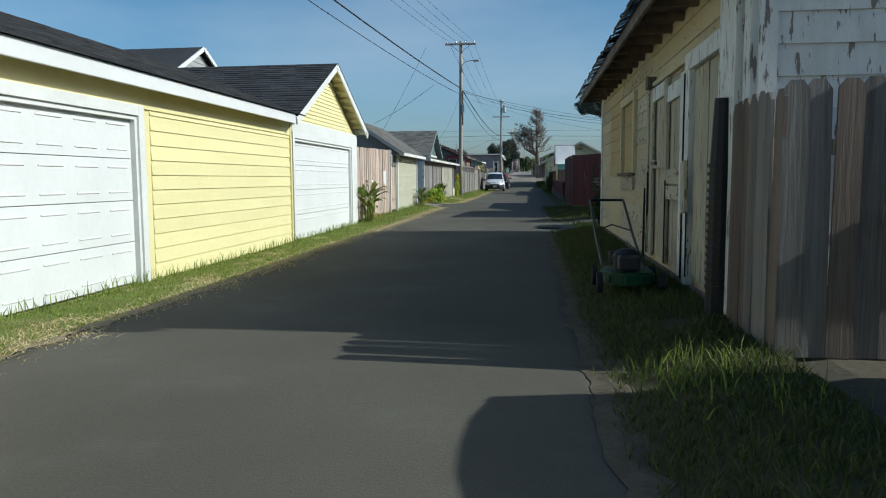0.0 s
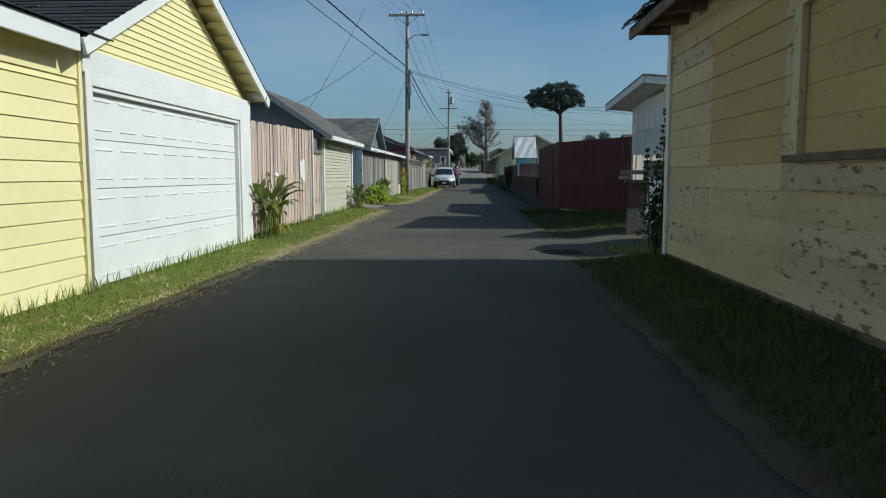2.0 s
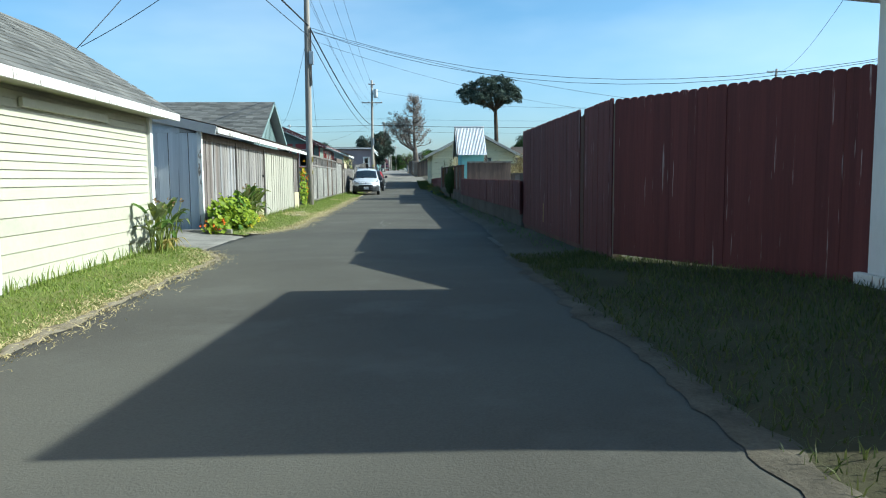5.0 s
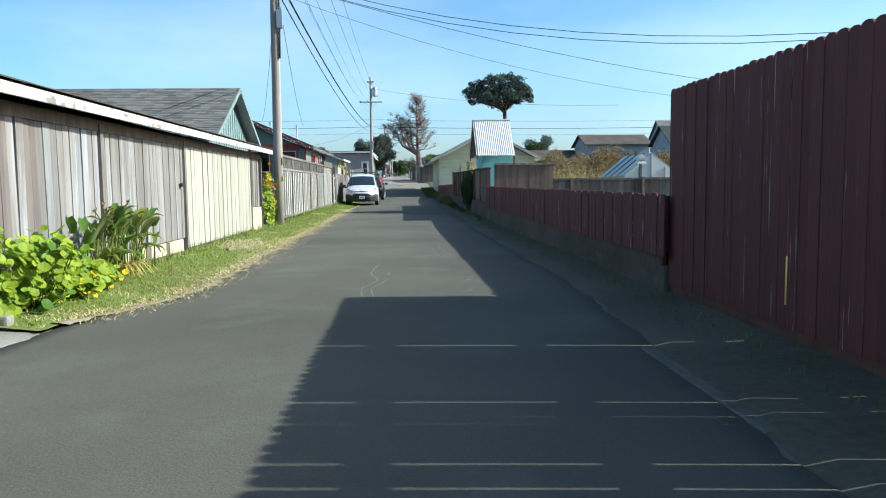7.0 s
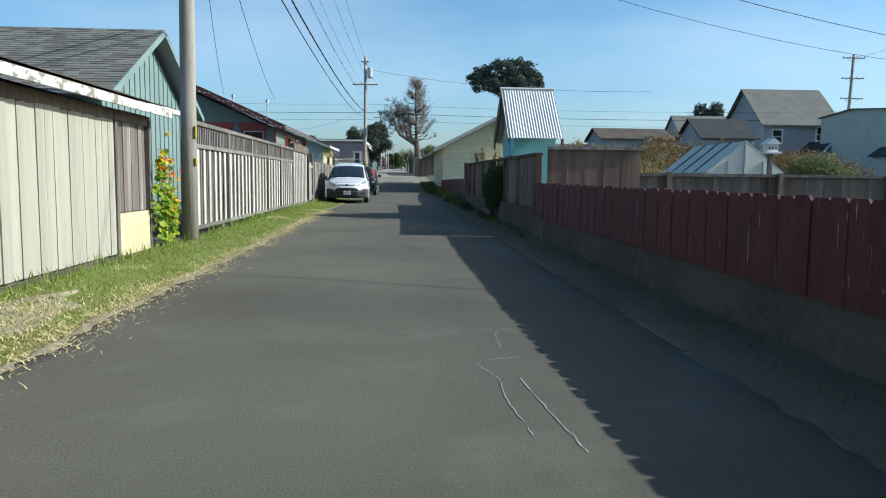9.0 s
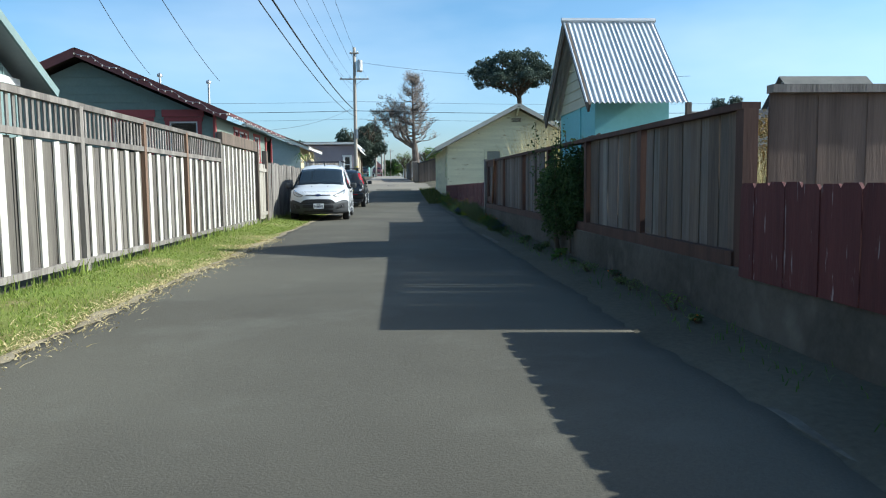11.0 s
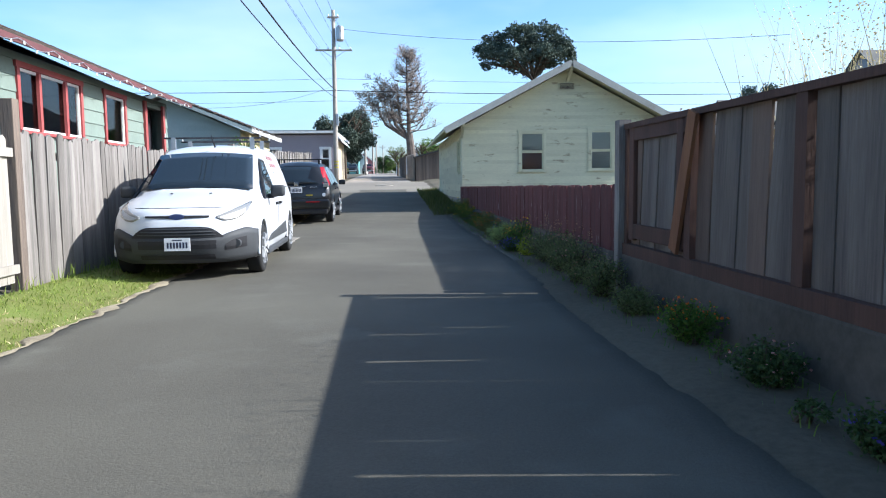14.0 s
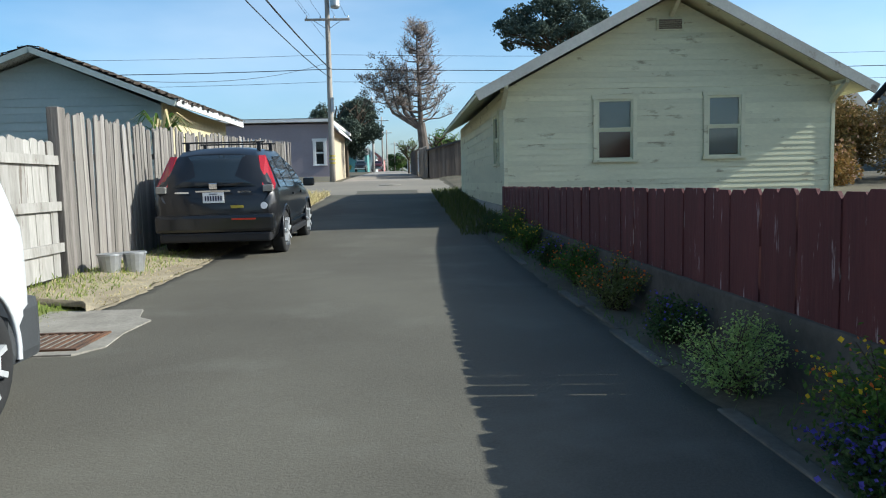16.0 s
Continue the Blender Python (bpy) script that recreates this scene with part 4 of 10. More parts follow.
for e, z in ((15.8, 2.34), (21.95, 2.4)):
    shingles(gar, (-9.4, e, z + 0.02), (-2.68, e, z + 0.02), (-9.4, APEX_Y, APEX_Z + 0.02), (-2.68, APEX_Y, APEX_Z + 0.02), shingle_black)
    slab(gar, "roof_deck", [(-9.4, e, z), (-2.74, e, z), (-2.74, APEX_Y, APEX_Z), (-9.4, APEX_Y, APEX_Z)], 0.04, yellow_paint)
    bm = bmesh.new()
    beam(bm, (-2.71, e - 0.02 * (1 if e < 19 else -1), z - 0.07), (-2.71, APEX_Y, APEX_Z - 0.06), 0.035, 0.15)
    part("barge_board", bm, white_trim, gar)
for i in range(9):
    y = 21.75 - i * 0.32
    z = 2.4 + (21.95 - y) / (21.95 - APEX_Y) * (APEX_Z - 2.4)
    part("lookout", boxed(-3.0, -2.73, y - 0.03, y + 0.03, z - 0.13, z - 0.05), yellow_paint, gar)
# small roof peak with a white edge
peak = thing("house", (-9.1, 25.6, 0.0), "grey house with black gable roof and white edge boards", "house")
part("wall", boxed(-16.5, -9.2, 22.6, 28.6, -0.2, 3.9), grey_siding, peak)
bm = bmesh.new()
prism(bm, [(22.6, 3.9), (28.6, 3.9), (25.6, 5.4)], "x", -16.5, -9.2)
part("gable_wall", bm, grey_siding, peak)
siding(peak, "x", -9.2, 22.6, 28.6, 3.9, 5.35, 0.16, grey_siding, top=lambda z: (22.6 + (z - 3.9) * 2, 28.6 - (z - 3.9) * 2))
for e in (22.2, 29.0):
    slab(peak, "roof_deck", [(-9.0, e, 3.84), (-9.0, 25.6, 5.54), (-16.8, 25.6, 5.54), (-16.8, e, 3.84)], 0.05, shingle_black)
    bm = bmesh.new()
    beam(bm, (-8.98, e, 3.78), (-8.98, 25.6, 5.48), 0.035, 0.13)
    part("barge_board", bm, white_trim, peak)
lampb = thing("floodlight", (-2.85, 21.6, 2.45), "small white floodlight under the gable's eave", "outdoor lamp")
part("bracket", boxed(-2.99, -2.87, 21.6, 21.68, 2.38, 2.48), white_paint, lampb)
part("head", tubed([(-2.89, 21.66, 2.44), (-2.68, 21.76, 2.42)], [0.045, 0.06]), white_paint, lampb)

# pink board fence
pf = thing("fence", (-3.0, 24.5, 0.05), "faded pink painted board fence with streaks of bare wood", "fence", "fences along the lane")
boards(pf, (-3.0, 21.66), (-3.0, 26.5), 0.04, lambda y: 2.04 + 0.02 * (y - 22), 0.125, pink_board, "flat", 0.007, 0.022, 0.004, 0.016, mats=[pink_board, pink_board, pink_bare], seam=True)
boards(pf, (-3.04, 26.63), (-3.04, 27.74), 0.1, 1.62, 0.15, pink_board, "flat", 0.007, 0.022, seam=True)
boards(pf, (-3.05, 26.63), (-3.05, 27.74), 1.7, 1.98, 0.15, grey_wood, "flat", 0.003, 0.022)
part("rail", boxed(-3.02, -2.97, 26.63, 27.76, 1.62, 1.7), grey_wood, pf)
part("post", boxed(-3.04, -2.95, 26.53, 26.61, 0.0, 2.15), white_trim, pf)
for z in (0.4, 1.7):
    part("rail", boxed(-3.1, -3.03, 21.66, 27.7, z, z + 0.09), grey_wood, pf)
bm = bmesh.new()
vs = [(-2.982, 25.33, 1.42), (-2.982, 25.52, 1.38), (-2.982, 25.6, 1.46), (-2.982, 25.78, 1.43), (-2.982, 25.8, 1.0), (-2.982, 25.7, 0.9), (-2.982, 25.48, 1.02), (-2.982, 25.36, 1.06)]
prism(bm, [v[1:] for v in vs], "x", -2.99, -2.974)
part("paint_patch", bm, white_paint, pf, "splash of white paint")

# beige garage
bg = thing("garage", (-3.0, 30, 0.05), "small beige garage with grey shingle roof and lapped door", "garage")
part("wall", boxed(-5.95, -3.0, 27.8, 32.35, -0.05, 2.1), beige_paint, bg)
bm = bmesh.new()
prism(bm, [(-5.95, 2.1), (-3.0, 2.1), (-4.47, 3.12)], "y", 27.8, 32.35)
part("gable_wall", bm, grey_siding, bg)
part("wall", boxed(-5.95, -3.02, 27.76, 27.8, 0, 2.1), grey_siding, bg)
siding(bg, "y", 27.8, -5.9, -3.1, 2.1, 3.05, 0.18, grey_siding, top=lambda z: (-5.95 + (z - 2.1) * 1.44, -3.0 - (z - 2.1) * 1.44), face=-1)
siding(bg, "x", -3.0, 28.0, 32.1, 0.05, 1.02, 0.17, beige_paint)
siding(bg, "x", -3.0, 28.0, 32.1, 1.02, 2.0, 0.085, beige_paint)
for y in (27.86, 32.2):
    part("corner_board", boxed(-3.0, -2.955, y, y + 0.12, 0.02, 2.06), white_trim, bg)
part("door_rail", boxed(-2.98, -2.93, 28.5, 30.6, 1.8, 1.9, bevel=0.01), beige_paint, bg)
for a, b in (((-2.66, 2.06), (-4.47, 3.27)), ((-6.28, 2.06), (-4.47, 3.27))):
    slab(bg, "roof_deck", [(a[0], 27.4, a[1]), (a[0], 32.6, a[1]), (b[0], 32.6, b[1]), (b[0], 27.4, b[1])], 0.05, grey_siding)
    shingles(bg, (a[0], 27.38, a[1] + 0.01), (a[0], 32.62, a[1] + 0.01), (b[0], 27.38, b[1] + 0.01), (b[0], 32.62, b[1] + 0.01), shingle_grey)
    bm = bmesh.new()
    beam(bm, (a[0], 27.38, a[1] - 0.05), (b[0], 27.38, b[1] - 0.05), 0.035, 0.13)
    part("barge_board", bm, grey_siding, bg)
part("fascia", boxed(-2.67, -2.63, 27.38, 32.62, 1.97, 2.07), worn_white, bg)
part("soffit", boxed(-3.0, -2.67, 27.4, 32.6, 2.0, 2.02), beige_paint, bg)

# long low barn
barn_grey = material("barn_board", (0.27, 0.25, 0.23), (0.14, 0.125, 0.115), rough=0.92, s=(0.7, 5), stretch=(7, 7, 0.8), bump=0.5, rnd=0.14, peel=((0.36, 0.36, 0.37), 0.56, 0.9, 0.14))
barn_brown = material("barn_brown", (0.2, 0.168, 0.148), (0.105, 0.086, 0.077), rough=0.92, s=(0.7, 5), stretch=(7, 7, 0.8), bump=0.5, rnd=0.12, peel=((0.33, 0.31, 0.3), 0.6, 0.9, 0.12))
barn_pale = material("barn_pale", (0.3, 0.292, 0.29), (0.17, 0.163, 0.16), rough=0.92, s=(0.7, 5), stretch=(7, 7, 0.8), bump=0.5, rnd=0.1, peel=((0.45, 0.46, 0.48), 0.55, 0.9, 0.16))
peeled_white = material("peeled_white", (0.66, 0.66, 0.64), (0.5, 0.5, 0.47), rough=0.8, s=(1.5, 20), bump=0.3, peel=((0.22, 0.19, 0.16), 0.53, 3.4, 0.05), stretch=(6, 1.6, 2.5))
BX = -3.2
barn = thing("barn", (BX, 43, 0.05), "long low weathered board barn with a peeling white fascia", "barn")
part("wall", boxed(-8.4, BX - 0.04, 35.9, 49.5, -0.05, 2.02), dark_wood, barn)
bm = bmesh.new()
prism(bm, [(-8.4, 2.0), (BX - 0.04, 2.0), (-8.4, 3.35)], "y", 35.9, 49.5)
part("gable_wall", bm, blue_grey, barn)
boards(barn, (-8.3, 35.88), (BX - 0.05, 35.88), 0.06, 2.0, 0.19, blue_grey, "flat", 0.008, 0.02, 0.002, 0.0, seam=True)
boards(barn, (-8.3, 35.87), (-3.6, 35.87), 2.0, 2.1, 0.19, blue_grey, "flat", 0.004, 0.02, 0.001, 0.0)
part("corner_board", boxed(BX - 0.06, BX + 0.02, 35.83, 35.93, 0.03, 2.05), worn_white, barn)
boards(barn, (BX - 0.02, 35.95), (BX - 0.02, 37.45), 0.08, 1.9, 0.15, barn_brown, "flat", 0.005, 0.022, 0.004, 0.01, mats=[barn_brown, barn_brown, barn_grey], seam=True)
boards(barn, (BX - 0.02, 37.45), (BX - 0.02, 38.85), 0.08, 1.9, 0.15, barn_grey, "flat", 0.005, 0.022, 0.004, 0.01, mats=[barn_grey, barn_pale, barn_grey], seam=True)
boards(barn, (BX - 0.02, 38.95), (BX - 0.02, 42.45), 0.26, 1.9, 0.15, barn_grey, "flat", 0.005, 0.022, 0.004, 0.01, mats=[barn_grey, silver_wood, barn_grey, barn_grey], seam=True)
boards(barn, (BX, 42.52), (BX, 48.05), 0.07, 1.86, 0.185, cream_board, "flat", 0.008, 0.022, 0.003, 0.01, seam=True)
boards(barn, (BX - 0.03, 48.15), (BX - 0.03, 49.35), 0.62, 1.88, 0.14, barn_grey, "flat", 0.008, 0.022, 0.004, 0.01, mats=[barn_grey, barn_brown], seam=True)
part("footing", boxed(BX - 0.06, BX + 0.015, 48.15, 49.4, 0.0, 0.6, bevel=0.01), cream_clean, barn)
for a, b in ((39.0, 40.5), (40.7, 41.4), (41.6, 42.35)):
    part("footing", boxed(BX - 0.06, BX - 0.015, a, b, 0.03, 0.24, bevel=0.01), cream_clean, barn)
for y in (38.9, 42.48, 48.1, 49.42):
    part("post", boxed(BX - 0.05, BX + 0.035, y - 0.045, y + 0.045, 0.03, 1.95), grey_wood, barn)
part("frieze_board", boxed(BX - 0.04, BX + 0.012, 35.94, 49.5, 1.86, 2.0), dark_wood, barn)
part("latch", boxed(BX + 0.01, BX + 0.04, 42.2, 42.3, 1.15, 1.22), dark_metal, barn)
slab(barn, "roof_deck", [(-2.9, 35.8, 2.12), (-2.9, 49.7, 2.12), (-8.6, 49.7, 3.42), (-8.6, 35.8, 3.42)], 0.06, dark_wood)
shingles(barn, (-2.87, 35.78, 2.14), (-2.87, 49.75, 2.14), (-8.6, 35.78, 3.44), (-8.6, 49.75, 3.44), shingle_brown, 0.2, 0.4)
part("fascia", boxed(-2.92, -2.88, 35.97, 49.6, 2.0, 2.11, bevel=0.006), peeled_white, barn, "white fascia with peeling paint")
bm = bmesh.new()
beam(bm, (-2.88, 35.8, 2.04), (-8.6, 35.8, 3.34), 0.05, 0.18)
part("barge_board", bm, grey_siding, barn)
mb = thing("meter_box", (-4.1, 35.77, 1.2), "small grey electric meter box with conduit on the shed wall", "meter box")
part("case", boxed(-4.2, -4.06, 35.73, 35.85, 1.12, 1.35, bevel=0.01), galvanised, mb)
part("conduit", tubed([(-4.22, 35.4, 1.2), (-4.26, 35.4, 1.6), (-4.26, 35.4, 2.1), (-4.5, 35.4, 2.4)], 0.02), dark_metal, mb)

# house with a gable to the lane, behind the barn
gable_teal = material("gable_teal", (0.2, 0.27, 0.26), (0.15, 0.205, 0.2), rough=0.75, s=(0.9, 14), bump=0.12)
hg = thing("house", (-5.5, 57.6, 0.1), "grey-green house with shingled gable roof behind the barn", "house")
part("wall", boxed(-13, -5.78, 54.4, 60.5, 0, 2.9), gable_teal, hg)
bm = bmesh.new()
prism(bm, [(54.4, 2.9), (60.5, 2.9), (57.45, 4.55)], "x", -13, -5.78)
part("gable_wall", bm, gable_teal, hg)
for i in range(17):
    y = 54.6 + i * 0.36
    h = 2.85 + (3.05 - abs(y - 57.45)) / 3.05 * 1.65
    part("batten", boxed(-5.78, -5.755, y - 0.02, y + 0.02, 0.2, h), gable_teal, hg)
part("frieze_board", boxed(-5.78, -5.74, 54.4, 60.5, 2.86, 2.98), white_trim, hg)
for e in (53.85, 61.05):
    slab(hg, "roof_deck", [(-5.38, e, 2.86), (-13.2, e, 2.86), (-13.2, 57.45, 4.78), (-5.38, 57.45, 4.78)], 0.06, grey_siding)
    shingles(hg, (-5.36, e, 2.88), (-13.2, e, 2.88), (-5.36, 57.45, 4.8), (-13.2, 57.45, 4.8), shingle_grey)
    bm = bmesh.new()
    beam(bm, (-5.36, e, 2.8), (-5.36, 57.45, 4.72), 0.04, 0.15)
    part("barge_board", bm, gable_teal, hg)

# lattice-topped fence
fence_brown = material("fence_brown", (0.17, 0.153, 0.131), (0.08, 0.071, 0.062), rough=0.92, s=(0.6, 5.5), stretch=GRAIN, bump=0.7, rnd=0.16, peel=((0.4, 0.36, 0.3), 0.66, 1.2, 0.06))
lf = thing("fence", (-3.0, 57, 0.1), "weathered board fence with pale alternating boards and a lattice top", "fence", "fences along the lane")
rust_post = material("rust_post", (0.19, 0.12, 0.08), (0.12, 0.078, 0.056), rough=0.9, s=(0.6, 6), stretch=GRAIN, bump=0.4)
PY = [51.15, 53.7, 56.15, 58.35, 60.55, 63.1]
for i, y in enumerate(PY):
    part("post", boxed(-3.05, -2.95, y - 0.05, y + 0.05, 0.0, 2.05), rust_post if i in (3, 4) else grey_wood, lf)
for a, b in zip(PY, PY[1:]):
    boards(lf, (-3.02, a + 0.06), (-3.02, b - 0.06), 0.22, 1.6, 0.2, grey_wood, "flat", 0.012, 0.02, 0.004, 0.01, mats=[fence_brown, grey_wood, fence_brown])
    n = round((b - a) / 0.41)
    for k in range(n):
        y = a + 0.24 + k * (b - a - 0.1) / n + R.uniform(-0.02, 0.02)
        piece("strip", board_mesh("flat", strip_pale, 0.125, 0.02, k % 6), strip_pale, lf, (-2.985, y, 0.2), (R.gauss(0, 0.004), 0, 0), (1, 1, 1.4))
    for z in (0.18, 1.62, 2.02):
        part("rail", boxed(-3.02, -2.955, a, b, z, z + 0.07), grey_wood, lf)
    n = int((b - a) / 0.125)
    for k in range(n):
        y = a + 0.08 + k * (b - a - 0.14) / max(1, n - 1)
        piece("slat", board_mesh("flat", grey_wood, 0.05, 0.015, k % 3), grey_wood, lf, (-3.0, y, 1.69), (0, 0, 0), (1, 1, 0.33))
sf = thing("fence", (-3.0, 65, 0.1), "weathered board fence with pale boards under a thick top beam", "fence", "fences along the lane")
boards(sf, (-3.0, 63.2), (-3.0, 66.85), 0.2, 1.98, 0.2, fence_brown, "flat", 0.01, 0.02, 0.004, 0.01, mats=[fence_brown, grey_wood, fence_brown])
for k in range(9):
    piece("strip", board_mesh("flat", strip_pale, 0.12, 0.02, k % 6), strip_pale, sf, (-2.975, 63.45 + k * 0.4, 0.2), (R.gauss(0, 0.004), 0, 0), (1, 1, 1.78))
part("beam", boxed(-3.04, -2.92, 63.1, 66.95, 2.0, 2.26, bevel=0.015), dark_wood, sf)
part("rail", boxed(-3.04, -2.94, 63.2, 66.9, 0.12, 0.24), grey_wood, sf)
for y in (63.25, 65.0, 66.9):
    part("post", boxed(-3.1, -2.99, y - 0.05, y + 0.05, 0.0, 2.25), grey_wood, sf)
gate = thing("gate", (-3.0, 67.7, 0.1), "narrow whitewashed wooden gate between grey posts, closed", "gate")
for y in (67.15, 68.45):
    part("post", boxed(-3.06, -2.92, y - 0.07, y + 0.07, 0.0, 2.1, bevel=0.01), dark_wood, gate)
boards(gate, (-2.98, 67.3), (-2.98, 68.3), 0.2, 1.72, 0.14, pale_board, "worn", 0.008, 0.02)
for z in (0.3, 1.5):
    part("rail", boxed(-2.97, -2.93, 67.25, 68.35, z, z + 0.09), pale_board, gate)
tf = thing("fence", (-3.0, 74, 0.1), "plain tall fence of weathered grey boards", "fence", "fences along the lane")
boards(tf, (-3.0, 68.6), (-3.0, 77.6), 0.1, 1.8, 0.145, grey_wood, "worn", 0.006, 0.02, 0.008, 0.03, mats=[grey_wood, silver_wood, grey_wood])
for z in (0.5, 1.5):
    part("rail", boxed(-3.1, -3.03, 68.6, 77.6, z, z + 0.09), grey_wood, tf)
g2 = thing("gate", (-3.0, 78.4, 0.1), "old whitewashed plank gate with peeling paint", "gate")
boards(g2, (-3.0, 77.8), (-3.0, 79.0), 0.15, 1.8, 0.16, gate_worn, "worn", 0.006, 0.02)
for z in (0.45, 0.95, 1.5):
    part("rail", boxed(-2.99, -2.95, 77.75, 79.05, z, z + 0.11), gate_worn, g2)
part("post", boxed(-3.06, -2.92, 79.05, 79.25, 0.0, 2.2, bevel=0.01), grey_wood, g2)
pk = thing("fence", (-3.0, 88, 0.3), "tall uneven fence of split grey palings climbing to the street", "fence", "fences along the lane")
boards(pk, (-3.0, 79.3), (-3.0, 97.8), lambda y: rise(y) + 0.05, lambda y: 2.15 + rise(y) * 0.92, 0.13, silver_wood, "worn", 0.012, 0.02, 0.012, 0.06, mats=[silver_wood, grey_wood, barn_grey, silver_wood], seam=True)
for z in (0.6, 1.6):
    bm = bmesh.new()
    beam(bm, (-3.07, 79.3, z), (-3.07, 97.8, z + 0.65), 0.06, 0.09)
    part("rail", bm, grey_wood, pk)

# red-trimmed house
maroon_edge = material("maroon_edge", (0.13, 0.05, 0.05), (0.085, 0.038, 0.04), rough=0.75, s=(1, 14), bump=0.15)
rh = thing("house", (-4.6, 74, 0.1), "grey-green house with red window trim and a brown roof", "house")
W1, W2, DR = (71.95, 74.3, 2.05, 2.98), (75.3, 76.5, 2.05, 2.98), (77.6, 79.05, 0.2, 3.0)
W3, W4 = (-7.6, -6.35, 1.9, 3.02), (-6.0, -4.95, 1.9, 3.02)
shell(rh, -12, -4.6, 69.4, 79.4, 0, 3.1, house_green, south=(W3, W4), east=(W1, W2, DR))
bm = bmesh.new()
prism(bm, [(-12, 3.1), (-4.6, 3.1), (-8.3, 4.75)], "y", 69.4, 79.4)
part("gable_wall", bm, house_green, rh)
siding(rh, "x", -4.6, 69.4, 79.4, 0.2, 3.2, 0.24, house_green, holes=(W1, W2, DR))
siding(rh, "y", 69.4, -12, -4.6, 0.2, 3.1, 0.24, house_green, holes=(W3, W4), face=-1)
siding(rh, "y", 69.4, -12, -4.6, 3.1, 4.7, 0.24, house_green, top=lambda z: (-12 + (z - 3.1) * 2.24, -4.6 - (z - 3.1) * 2.24), face=-1)
window(rh, "x", -4.6, *W1, 1, red_trim, trim=0.09, rail=False, sash_mat=white_trim)
part("mullion", boxed(-4.6, -4.55, 72.62, 72.7, 2.06, 2.97), red_trim, rh)
part("mullion", boxed(-4.6, -4.55, 73.57, 73.65, 2.06, 2.97), red_trim, rh)
part("curtain", boxed(-4.7, -4.69, 72.05, 72.4, 2.08, 2.96), curtain, rh)
part("curtain", boxed(-4.7, -4.69, 73.75, 74.2, 2.08, 2.96), curtain, rh)
for i in range(6):
    part("curtain", tubed([(-4.69, 72.75 + i * 0.09, 2.08), (-4.69, 72.75 + i * 0.1, 2.5), (-4.69, 72.74 + i * 0.13, 2.95)], 0.05, 6), curtain, rh)
part("curtain", boxed(-4.7, -4.69, 76.0, 76.4, 2.08, 2.96), curtain, rh)
window(rh, "x", -4.6, *W2, 1, red_trim, trim=0.09, rail=False, sash_mat=white_trim)
for w in (W3, W4):
    window(rh, "y", 69.4, *w, -1, red_trim, trim=0.12, rail=False, sash_mat=white_trim)
    part("window_header", boxed(w[0] - 0.08, w[1] + 0.08, 69.32, 69.37, 3.15, 3.36, bevel=0.008), red_trim, rh)
# flat dark sheet behind the opening stands for the unlit room
part("doorway", boxed(-4.9, -4.86, DR[0], DR[1], 0.1, 3.0), material("room_shade", (0.03, 0.025, 0.03), rough=0.9), rh)
for y in (DR[0], DR[1] - 0.14):
    part("trim", boxed(-4.585, -4.53, y, y + 0.14, 0.2, 3.1), red_trim, rh)
part("corner_board", boxed(-4.62, -4.55, 69.36, 69.5, 0.2, 3.2), red_trim, rh)
for e in (-4.1, -12.5):
    slab(rh, "roof_deck", [(e, 69.0, 3.22), (e, 79.8, 3.22), (-8.3, 79.8, 5.05), (-8.3, 69.0, 5.05)], 0.06, dark_wood)
    shingles(rh, (e, 68.95, 3.24), (e, 79.85, 3.24), (-8.3, 68.95, 5.07), (-8.3, 79.85, 5.07), shingle_brown)
    bm = bmesh.new()
    beam(bm, (e, 68.95, 3.12), (-8.3, 68.95, 4.95), 0.04, 0.24)
    part("barge_board", bm, maroon_edge, rh)
part("fascia", boxed(-4.12, -4.08, 68.95, 79.85, 3.15, 3.24), maroon_edge, rh)
vp = thing("vent_pipe", (-5.2, 73.4, 3.6), "grey vent pipe with a weather cap on the roof", "vent pipe")
part("pipe", tubed([(-5.35, 72.0, 3.6), (-5.35, 72.0, 4.5)], 0.035), galvanised, vp)
part("cap", tubed([(-5.35, 72.0, 4.47), (-5.35, 72.0, 4.55), (-5.35, 72.0, 4.59)], [0.08, 0.08, 0.02]), galvanised, vp)
copy_thing(vp, pose(-6.6, 72.9, 3.75))
lights = thing("light_string", (-4.05, 70, 3.2), "string of small pale lights sagging along the eave", "light string")
pts = []
for i in range(60):
    y = 69.0 + i * 0.18
    pts.append((-4.06, y, 3.24 - 0.09 * abs(math.sin(i * 0.55)) - 0.02))
part("cord", tubed(pts, 0.006, 4), galvanised, lights)
for p in pts[::2]:
    part("bulb", tubed([p, (p[0], p[1], p[2] - 0.045)], [0.012, 0.018], 5), petal_white, lights)

lights = thing("light_string", (-6, 68.9, 4), "string of small pale lights looped along the gable's roof edge", "light string")
pts = [(-4.1 - 4.2 * k / 44, 68.9, 3.2 + 1.83 * k / 44 - 0.12 * abs(math.sin(k * 0.4))) for k in range(45)]
part("cord", tubed(pts, 0.006, 4), galvanised, lights)
for p in pts[::2]:
    part("bulb", tubed([p, (p[0], p[1], p[2] - 0.045)], [0.012, 0.018], 5), petal_white, lights)

# green house near the street
g3 = thing("house", (-4.4, 91, 0.6), "pale green house with rough shingle roof near the street", "house")
part("wall", boxed(-11, -4.5, 87.9, 94.2, 0.2, 3.15), teal_pale, g3)
bm = bmesh.new()
prism(bm, [(-10.3, 3.15), (-4.5, 3.15), (-7.2, 4.3)], "y", 87.9, 94.2)
part("gable_wall", bm, teal_pale, g3)
